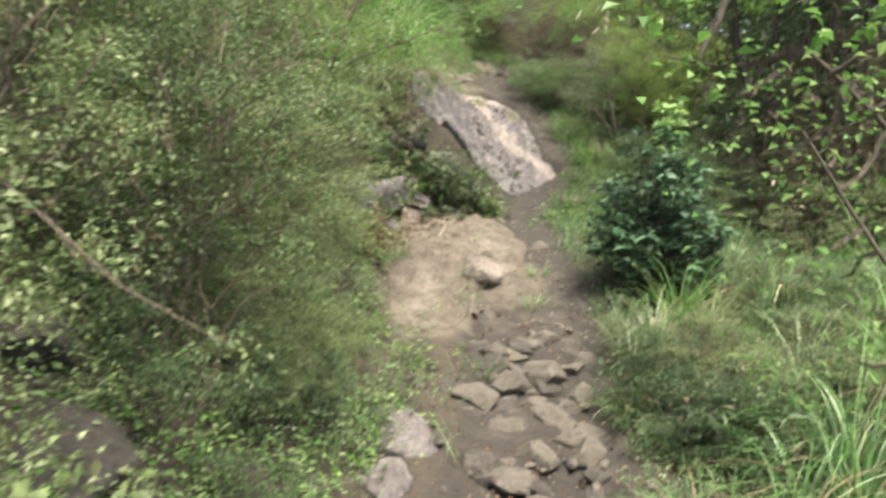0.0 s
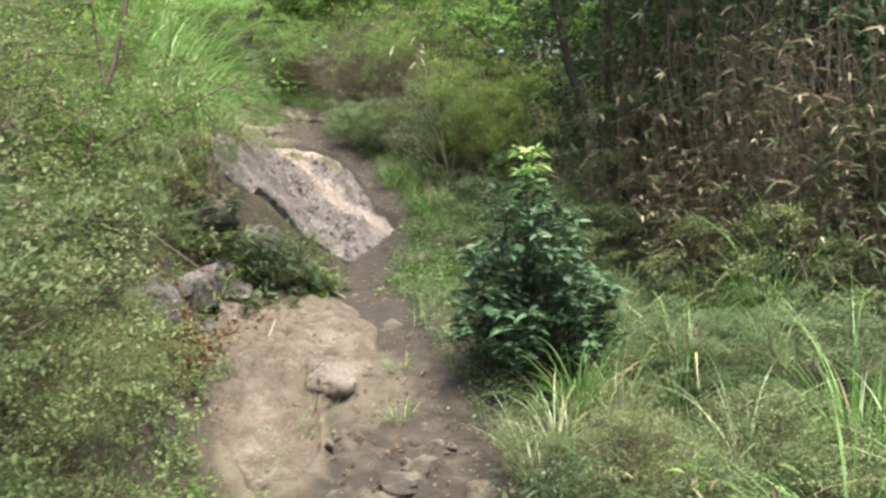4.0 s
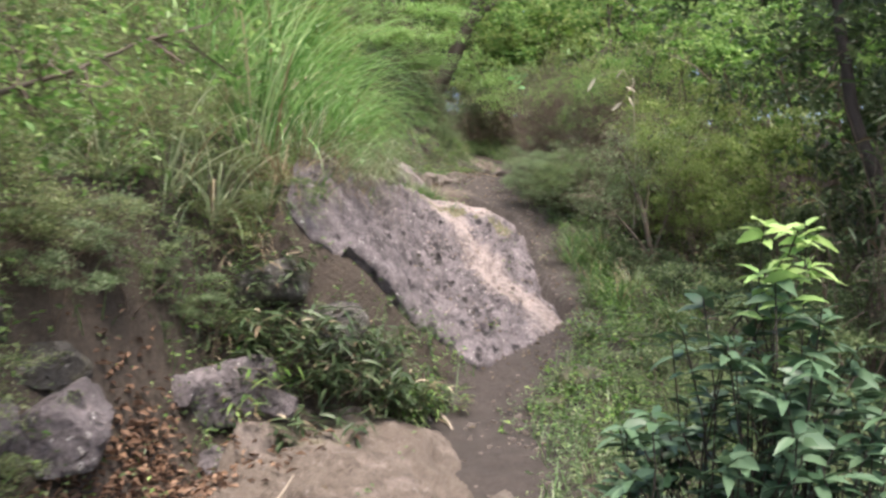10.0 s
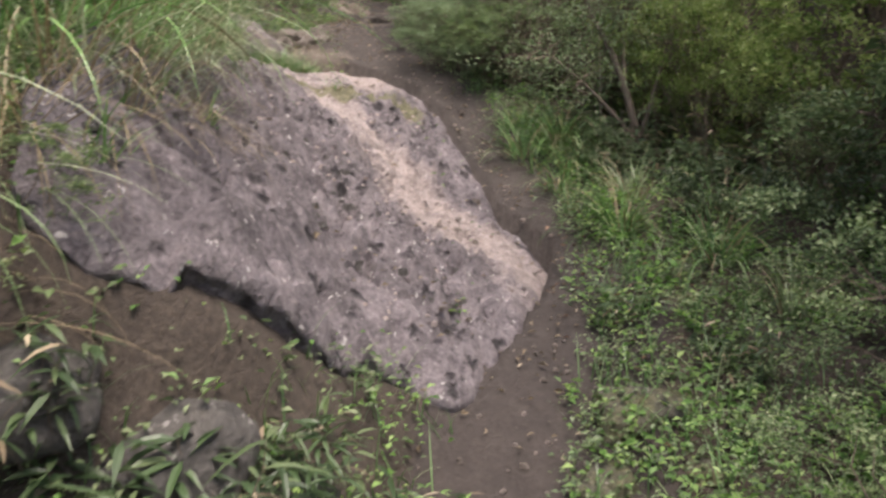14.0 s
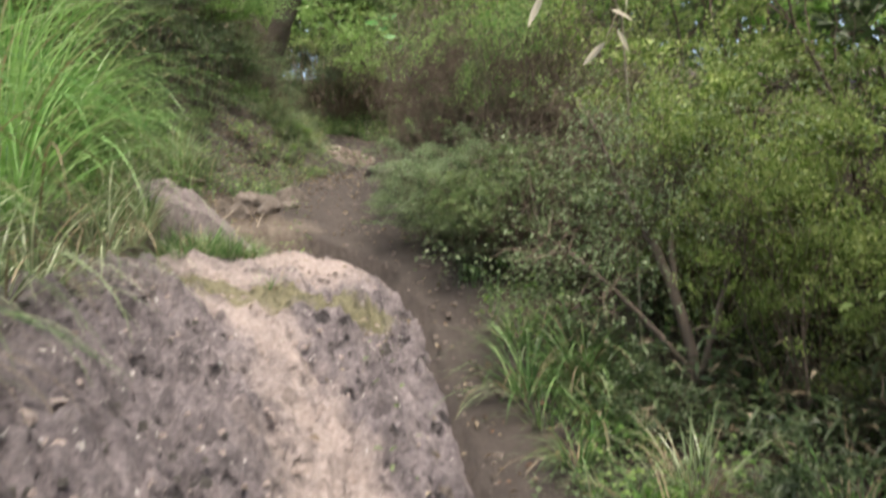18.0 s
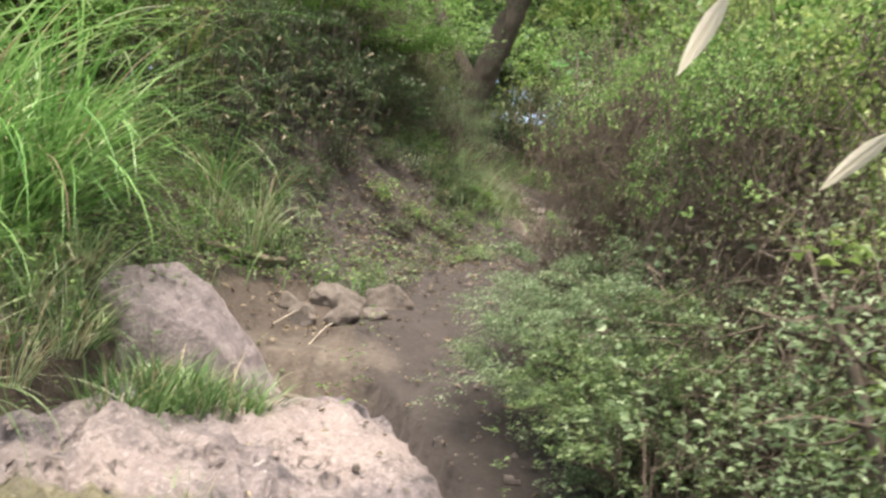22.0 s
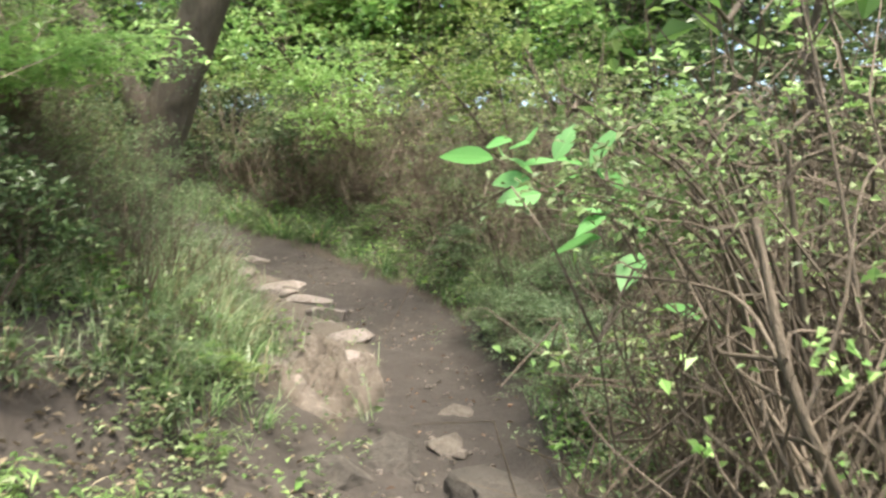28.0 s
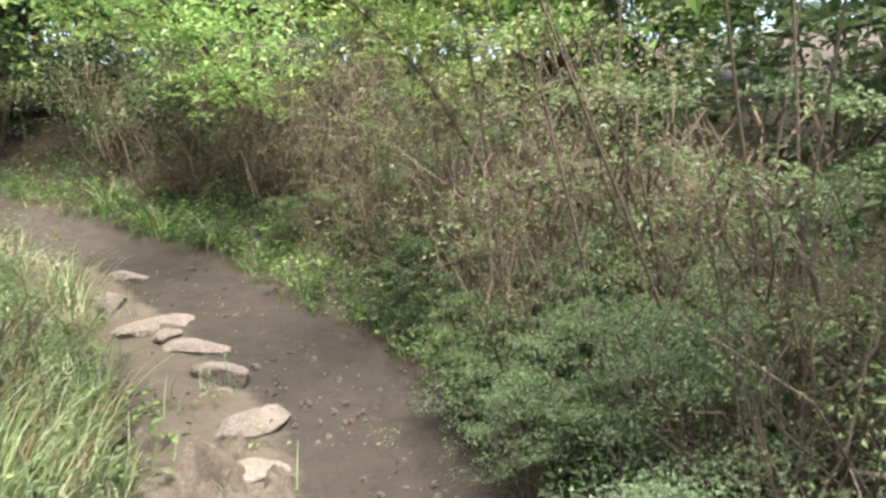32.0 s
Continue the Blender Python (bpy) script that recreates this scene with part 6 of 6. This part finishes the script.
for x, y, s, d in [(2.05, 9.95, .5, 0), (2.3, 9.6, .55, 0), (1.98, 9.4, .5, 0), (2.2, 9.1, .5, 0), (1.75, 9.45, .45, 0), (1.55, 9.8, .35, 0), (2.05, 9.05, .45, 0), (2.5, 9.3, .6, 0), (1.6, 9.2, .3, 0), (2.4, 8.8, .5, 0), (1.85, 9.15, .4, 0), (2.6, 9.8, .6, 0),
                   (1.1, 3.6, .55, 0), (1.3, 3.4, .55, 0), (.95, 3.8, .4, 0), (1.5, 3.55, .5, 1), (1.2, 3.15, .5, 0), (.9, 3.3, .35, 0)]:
    put("low_bamboo" if d else "low_bamboo_dark", place(x, y, .01, rnd.uniform(0, 360), s), None, "low leafy bamboo grass, darkened for shade under the shrubs", "bamboo grass", "low plants under the shrubs")
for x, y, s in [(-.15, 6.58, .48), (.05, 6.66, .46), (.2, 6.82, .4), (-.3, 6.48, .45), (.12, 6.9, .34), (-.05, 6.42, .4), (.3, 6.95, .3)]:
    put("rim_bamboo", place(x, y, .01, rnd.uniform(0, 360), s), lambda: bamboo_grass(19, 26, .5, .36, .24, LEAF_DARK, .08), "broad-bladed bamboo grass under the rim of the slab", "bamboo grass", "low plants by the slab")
for x, y, s, d in [(-.05, 13.18, .24, 1), (-.24, 12.98, .28, 1), (-.32, 13.32, .3, 0), (.0, 13.6, .24, 0), (-.45, 12.85, .3, 0), (-.1, 12.9, .2, 0), (-.15, 13.55, .28, 0), (-.5, 12.5, .3, 0), (.08, 13.3, .18, 0)]:
    put("low_bamboo" if d else "low_bamboo_dark", place(x, y, .01, rnd.uniform(0, 360), s), None, "small bamboo grass plant on the dark bank", "bamboo grass", "low plants on the upper bank")
put("dead_clump", place(3.35, 5.75, .02, 0, 1.0), lambda: bamboo_grass(27, 60, 1.1, .25, .13, LEAF_DRY, .9), "clump of dead tan bamboo grass", "bamboo grass")
for x, y, s in [(2.8, 5.9, 1.0), (3.1, 5.3, 1.1), (3.0, 6.6, 1.3), (3.4, 6.1, 1.4), (2.6, 6.8, 1.1), (3.4, 4.8, 1.2), (3.6, 5.5, 1.4), (3.3, 7.1, 1.4), (2.75, 5.3, .7)]:
    put("brown_bamboo", place(x, y, .02, rnd.uniform(0, 360), s), lambda: bamboo_grass(28, 90, 1.35, .38, .1, LEAF_DARK, .42), "thicket of brown bamboo culms with dry tan leaves", "bamboo grass", "bamboo grass thicket")
put("dead_clump", place(2.55, 5.75, .02, 70, .8), None, "clump of dead tan bamboo grass", "bamboo grass")


def stick(a, b, r, mat, label, seed):
    rng = np.random.default_rng(seed)
    v, f = tube(bent(a, b, rng, .02, 9), np.linspace(r, r * .6, 9) * rng.uniform(.85, 1.15, 9), 7)
    return tagged(mesh_object("stick", v, f, mat, smooth=True), label, "stick")


def on(x, y, lift=.012):
    return (x, y, surface_z(x, y) + lift)


stick(on(.40, 7.05), on(.50, 6.78), .012, WOOD_PALE, "short pale broken stick on the trail", 1)
stick(on(-.5, 11.45, .03), on(-.30, 11.85, .03), .024, BARK, "weathered brown log piece lying in litter", 2)
stick(on(-.10, 11.36), on(-.08, 11.62, .02), .0035, WOOD_PALE, "thin pale twig beside the stones", 3)
stick(on(.09, 11.27), on(.13, 11.53, .02), .0035, WOOD_PALE, "thin pale twig on the trail", 4)
stick(on(2.0, 9.02), on(2.04, 9.28, .02), .012, WOOD_PALE, "pale broken branch among low plants", 5)
stick(on(-.25, 5.25, .02), on(.02, 5.75, .05), .007, WOOD_PALE, "pale dry grass stalk across the outcrop", 6)
stick(on(1.0, 13.5, .02), on(.72, 13.35, .03), .012, BARK_DARK, "dark root across the trail", 8)


def single_leaf(name, mat, wide=.42, sag=.12, curl=.1):
    """One leaf of unit length along x, with a folded blade."""
    verts, faces = [], []
    for i, (u, w) in enumerate(((0, .03), (.12, .5), (.3, .95), (.5, 1.0), (.7, .78), (.86, .42), (1, .02))):
        z = -sag * u * u
        verts += [(u, -w * wide / 2, z + curl * w * wide), (u, 0, z), (u, w * wide / 2, z + curl * w * wide)]
        if i:
            k = 3 * i
            faces += [(k - 3, k - 2, k + 1, k), (k - 2, k - 1, k + 2, k + 1)]
    me = bpy.data.meshes.new(name)
    me.from_pydata(verts, [], faces)
    me.polygons.foreach_set("use_smooth", [True] * len(me.polygons))
    me.materials.append(mat)
    return me


def leaf_from(me, parent, a, b, roll, off):
    """Lays a leaf from its stalk a to its tip b under parent."""
    a, b = Vector(a) - off, Vector(b) - off
    ob = new("leaf", me)
    ob.parent = parent
    m = (b - a).to_track_quat("X", "Z").to_matrix().to_4x4()
    ob.matrix_basis = Matrix.Translation(a) @ m @ pose(0, 0, 0, roll) @ Matrix.Diagonal(((b - a).length,) * 3 + (1,))
    return ob


# broad leaves on a branch reaching over the upper trail
branch = new("broadleaf_branch", None)
BR = Vector((1.42, 12.75, ground_z(1.42, 12.75)))
branch.matrix_basis = Matrix.Translation(BR)
tagged(branch, "leafy branch with broad bright green pointed leaves", "branch")
for pts, r0, r1 in (([(1.42, 12.75, 2.95), (1.3, 12.68, 3.5), (1.15, 12.6, 3.9), (1.0, 12.57, 3.97), (.93, 12.55, 4.015), (.85, 12.54, 4.058)], .007, .0018), ([(1.15, 12.6, 3.9), (1.1, 12.56, 3.95), (1.05, 12.56, 4.03)], .004, .002), ([(1.22, 12.63, 3.72), (1.1, 12.55, 3.9), (1.06, 12.545, 3.95)], .004, .002)):
    q = np.array(pts) - np.array(BR)
    u = np.linspace(0, len(q) - 1, 13)
    v, f = tube(np.stack([np.interp(u, np.arange(len(q)), q[:, k]) for k in range(3)], 1), np.linspace(r0, r1, 13), 6)
    mesh_object("stem", v, f, TWIG, branch, smooth=True)
BROAD = single_leaf("leaf", LEAF_BIG, .46)
for a, b, r in [((.852, 12.544, 4.056), (.75, 12.553, 4.073), 40), ((.83, 12.503, 4.075), (.862, 12.445, 4.084), 45), ((.889, 12.414, 4.069), (.904, 12.552, 4.101), -35), ((.935, 12.424, 4.038), (.975, 12.424, 4.103), 60), ((.917, 12.536, 4.016), (.841, 12.501, 4.01), -60),
                ((.977, 12.683, 3.991), (.879, 12.636, 3.984), -60), ((.929, 12.554, 4.024), (.888, 12.536, 4.059), -50), ((.876, 12.579, 4.065), (.91, 12.687, 4.086), 50), ((.9, 12.53, 4.04), (.96, 12.5, 4.05), 30), ((1.03, 12.55, 4.036), (.985, 12.59, 4.06), 25),
                ((1.046, 12.563, 4.034), (1.1, 12.55, 4.115), 40), ((1.05, 12.559, 4.029), (1.125, 12.548, 3.985), -30), ((1.023, 12.553, 4.019), (.96, 12.552, 4.0), 10), ((1.057, 12.542, 3.972), (1.13, 12.529, 3.95), 20), ((1.075, 12.546, 3.946), (.995, 12.538, 3.905), -25), ((1.055, 12.547, 3.895), (.94, 12.521, 3.88), 30),
                ((1.071, 12.548, 3.942), (1.01, 12.563, 3.955), -20), ((1.12, 12.6, 3.93), (1.2, 12.7, 3.9), 15), ((1.15, 12.6, 3.86), (1.08, 12.52, 3.8), -15), ((1.2, 12.62, 3.75), (1.28, 12.52, 3.72), 10)]:
    leaf_from(BROAD, branch, a, b, r, BR)

# bleached bamboo leaves hanging over the right-hand shrubs
spray = new("dead_bamboo_spray", None)
SP = Vector((1.78, 9.75, ground_z(1.78, 9.75)))
spray.matrix_basis = Matrix.Translation(SP)
tagged(spray, "dead bamboo stalk with bleached hanging leaves", "bamboo grass")
for pts, r0, r1 in (([(1.78, 9.75, 2.0), (1.76, 9.7, 2.8), (1.70, 9.55, 3.3), (1.6, 9.42, 3.42), (1.39, 9.45, 3.37)], .006, .002), ([(1.70, 9.55, 3.3), (1.66, 9.45, 3.3), (1.61, 9.45, 3.2)], .003, .0015)):
    q = np.array(pts) - np.array(SP)
    u = np.linspace(0, len(q) - 1, 13)
    v, f = tube(np.stack([np.interp(u, np.arange(len(q)), q[:, k]) for k in range(3)], 1), np.linspace(r0, r1, 13), 5)
    mesh_object("stalk", v, f, WOOD_PALE, spray, smooth=True)
PALE = single_leaf("leaf", LEAF_PALE, .20, .2, .2)
for a, b, r in [((1.394, 9.457, 3.365), (1.335, 9.491, 3.255), 60), ((1.605, 9.45, 3.185), (1.525, 9.481, 3.11), 70), ((1.642, 9.429, 3.22), (1.692, 9.429, 3.14), 80), ((1.66, 9.388, 3.36), (1.683, 9.398, 3.28), 70), ((1.62, 9.419, 3.29), (1.70, 9.402, 3.255), 60), ((1.6, 9.42, 3.42), (1.52, 9.4, 3.34), 50)]:
    leaf_from(PALE, spray, a, b, r, SP)


# ---- low plants, litter ----
VERGE = [(-4, .36), (5, .38), (6.4, .26), (7.2, .1), (8.5, .1), (9, .2), (10.6, .22), (11.5, .3), (13, .36), (30, .36)]


def cover(x, y):
    """How thickly low plants grow here, 0 to 1."""
    d = x - lerp_table(CL, y, 1)
    w = .36 + .10 * n3(0, y, 3, 1.1, 2)
    if y < 4.4 and -.55 < d < 0:
        return .06
    if d > 0:
        w = lerp_table(VERGE, y, 1) + .06 * n3(0, y, 3, 2.1, 2)
    if abs(d) < w:
        return 0.0 if abs(d) < w - .1 else .12
    c = 1.0
    if -.5 < x < 1.25 and 6.3 < y < 11.3:
        o = outside(SLAB, x, y)
        if o < .02:
            return .4 if o > -.08 and (x < -.2 or y > 10.4) else 0.0
    if math.hypot((x - .16) / .5, (y - 5.8) / .85) < 1 or math.hypot((x + .02) / .34, (y - 4.65) / .62) < 1:
        return 0.0
    if math.hypot((x - .02) / .38, (y - 11.4) / .42) < 1:
        return 0.0
    if math.hypot((x + .5) / .35, (y - 5.65) / .4) < 1:
        c *= .1
    if x > 1.6 and 8.4 < y < 10.2:
        c *= .5
    if d < 0:
        c *= .14 + .86 * sm(.7, 1.1, math.hypot((x + .1) / .62, (y - 12.75) / .85))
        if y > 13.5:
            c *= .06 + .94 * sm(.6, .95, -d)
    return c


def herbs(seed, count, box, mat, L, height, name, label, per=7, power=1.0, cap=4.0):
    """Low leafy plants, each a small rosette on a short stalk."""
    rng = np.random.default_rng(seed)
    bs, ax, ln = [], [], []
    tries = 0
    while len(bs) < count * per and tries < count * 30:
        tries += 1
        y = rng.uniform(box[2], box[3])
        x = lerp_table(CL, y, 1) + rng.uniform(box[0], box[1])
        if rng.random() > cover(x, y) * (.35 + .9 * max(0, n3(x, y, seed, 1.7, 2) + .4)) ** power:
            continue
        z = ground_z(x, y)
        hh = height * rng.uniform(.25, 1.2)
        s = rng.uniform(.6, 1.25)
        for j in range(per):
            a = rng.uniform(0, 6.28)
            u = rng.uniform(.2, 1)
            bs.append((x + rng.normal(0, .03), y + rng.normal(0, .03), z + hh * u))
            ax.append((math.cos(a), math.sin(a), rng.uniform(-.2, .7)))
            ln.append(L * s * rng.uniform(.7, 1.2))
    bs, ax, ln = np.array(bs), np.array(ax), np.array(ln)
    v, f = leaves(bs, ax, unit(rng.normal(0, .35, (len(bs), 3)) + [0, 0, 1]), ln, ln * .55)
    tagged(mesh_object(name, v, f, mat), label, "undergrowth", kind="stuff")


def lawn(seed, count, box, mat, length, name, label):
    """Short grass between the low plants."""
    rng = np.random.default_rng(seed)
    b = []
    tries = 0
    while len(b) < count and tries < count * 12:
        tries += 1
        y = rng.uniform(box[2], box[3])
        x = lerp_table(CL, y, 1) + rng.uniform(box[0], box[1])
        if rng.random() > cover(x, y) * (.2 + max(0, n3(x, y, seed * 3, 1.2, 2) + .45)):
            continue
        for _ in range(5):
            qx, qy = x + rng.normal(0, .025), y + rng.normal(0, .025)
            b.append((qx, qy, ground_z(qx, qy) - .005))
    b = np.array(b)
    n = len(b)
    v, f = blades(b, rng.uniform(0, 6.28, n), length * rng.uniform(.4, 1.3, n), .004 * rng.uniform(.7, 1.3, n), rng.uniform(.1, .7, n), rng.uniform(.3, 1.5, n), 4)
    tagged(mesh_object(name, v, f, mat), label, "grass", kind="stuff")


herbs(1, 8500, (.0, 2.6, 2.0, 12.5), LEAF_OLIVE, .021, .13, "low_herb_cover", "low olive green herbs covering the slope")
herbs(2, 4500, (.0, 2.4, 2.0, 12.5), LEAF_SAGE, .023, .11, "low_herb_cover", "low fresh green herbs beside the trail")
herbs(14, 1500, (.0, 2.4, 6.5, 10.5), LEAF_FRESH, .034, .1, "low_herb_cover", "scattered bright green seedlings beside the trail")
herbs(3, 5600, (-2.2, -.3, 1.4, 12.0), LEAF_OLIVE, .027, .24, "low_herb_cover", "low olive green herbs covering the bank")
herbs(4, 2000, (-2.0, -.3, 1.4, 12.0), LEAF_FRESH, .028, .18, "low_herb_cover", "low fresh green herbs on the bank")
herbs(5, 2600, (.35, 2.2, 12.5, 20.0), LEAF_OLIVE, .034, .2, "low_herb_cover", "low olive green herbs under the thicket")
herbs(6, 2400, (-2.2, -.3, 12.0, 20.0), LEAF_OLIVE, .034, .18, "low_herb_cover", "low olive green herbs on the upper bank")
herbs(13, 420, (-.95, -.3, 12.1, 14.2), LEAF_OLIVE, .026, .06, "low_herb_cover", "scattered green seedlings on the bare bank")
herbs(7, 1500, (-2.6, 2.6, 12.5, 21.0), LEAF_FRESH, .038, .2, "low_herb_cover", "low fresh green herbs by the upper trail")
lawn(8, 7500, (.0, 2.4, 2.0, 12.0), GRASS_DEEP, .16, "short_grass", "short green grass among the herbs")
lawn(9, 6000, (-2.0, -.3, 2.0, 12.5), GRASS_DEEP, .15, "short_grass", "short green grass on the bank")
lawn(10, 5500, (-2.0, -.3, 13.5, 20.0), GRASS_PALE, .15, "short_grass", "pale half-dry grass left of the upper trail")
lawn(11, 5000, (.3, 1.6, 13.5, 20.0), GRASS_DEEP, .14, "short_grass", "short green grass along the upper trail")


def litter(seed, spots, mat, L, name, label):
    """Fallen leaves lying flat or curled on the ground."""
    rng = np.random.default_rng(seed)
    p, ax = [], []
    for cx, cy, rx, ry, n in spots:
        for _ in range(n):
            x, y = rng.normal(cx, rx), rng.normal(cy, ry)
            p.append((x, y, surface_z(x, y) + rng.uniform(.006, .03)))
            a = rng.uniform(0, 6.28)
            ax.append((math.cos(a), math.sin(a), rng.normal(0, .25)))
    p, ax = np.array(p), np.array(ax)
    ln = L * rng.uniform(.5, 1.3, len(p))
    v, f = leaves(p, ax, unit(rng.normal(0, .45, (len(p), 3)) + [0, 0, 1]), ln, ln * .45, fold=.35)
    tagged(mesh_object(name, v, f, mat), label, "fallen leaves", kind="stuff")


litter(1, [(-.45, 5.72, .08, .13, 800), (-.48, 5.42, .07, .17, 800), (-.47, 5.18, .06, .12, 400), (-.3, 5.95, .1, .1, 180), (-.1, 6.2, .12, .15, 30)], LEAF_LITTER, .04, "leaf_litter", "brown fallen leaves gathered against the bank")
litter(2, [(1.0, 4.3, .3, .5, 120), (.6, 4.6, .25, .6, 60), (.7, 7.7, .25, .35, 90), (1.1, 8.3, .12, .5, 60), (.9, 9.4, .3, .7, 60), (.6, 11.3, .3, .4, 90), (2.2, 8.8, .5, .8, 160), (.7, 10.3, .3, .5, 30)], LEAF_DRY, .032, "leaf_litter", "scattered dull brown leaves on the trail")
litter(4, [(.95, 14.6, .16, .6, 40), (.95, 16.0, .2, .6, 40), (.45, 3.4, .22, .5, 160), (.5, 4.4, .22, .4, 90), (.3, 2.6, .25, .4, 120), (1.25, 8.8, .12, .6, 60), (1.5, 8.6, .25, .5, 120)], LEAF_LITTER, .028, "leaf_litter", "small brown leaf bits on the trail")
litter(5, [(-.15, 12.7, .3, .4, 420), (.05, 13.3, .25, .3, 160), (-.4, 12.4, .25, .3, 200), (-.3, 13.3, .2, .3, 100)], LEAF_DRY, .036, "leaf_litter", "dull tan fallen leaves on the bare bank")
litter(3, [(0, 12.6, .4, .55, 260), (-.2, 11.5, .3, .3, 240), (.2, 13.2, .3, .4, 180), (-.3, 13.1, .3, .4, 160), (1.7, 9.2, .3, .5, 90), (2.0, 9.6, .4, .5, 140), (1.35, 15.5, .12, 1.0, 70), (.3, 15.6, .2, .9, 60), (2.4, 5.8, .6, .9, 200)], LEAF_DRY, .034, "leaf_litter", "dry tan leaves on the dark earth")


def chips():
    """Pale chips stuck on the slab."""
    rng = np.random.default_rng(15)
    for mat, count, size, label in ((STONE, 420, .0042, "pale stone chips on the slab"), (ROCK_DARK, 170, .006, "dark pebbles bedded in the slab")):
        p, ax = [], []
        while len(p) < count:
            x, y = rng.uniform(-.35, .95), rng.uniform(6.7, 10.9)
            if outside(SLAB, x, y) < -.12 and slab_kind(x, y)[0] < (1 if mat == STONE else .3):
                p.append((x, y, slab_z(x, y)))
        vs, fs = [], []
        cube = np.array([(-1, -1, -1), (1, -1, -1), (1, 1, -1), (-1, 1, -1), (-.7, -.7, 1), (.7, -.7, 1), (.7, .7, 1), (-.7, .7, 1)], float)
        quad = np.array([(0, 3, 2, 1), (4, 5, 6, 7), (0, 1, 5, 4), (1, 2, 6, 5), (2, 3, 7, 6), (3, 0, 4, 7)])
        for k, q in enumerate(p):
            r = size * rng.uniform(.5, 2.2)
            a = rng.uniform(0, 6.28)
            m = np.array([[math.cos(a), math.sin(a), 0], [-math.sin(a), math.cos(a), 0], [0, 0, 1]])
            vs.append((cube * rng.uniform(.6, 1.2, (8, 3)) * r * [1.5, 1, .9]) @ m + np.array(q) + [0, 0, rng.uniform(-.004, .008)])
            fs.append(quad + 8 * k)
        v = np.concatenate(vs)
        tagged(mesh_object("stone_chips", v, np.concatenate(fs), mat, kinds=np.tile([1.2 if mat == STONE else 0, 0, 0], (len(v), 1))), label, "stones", kind="stuff")


chips()
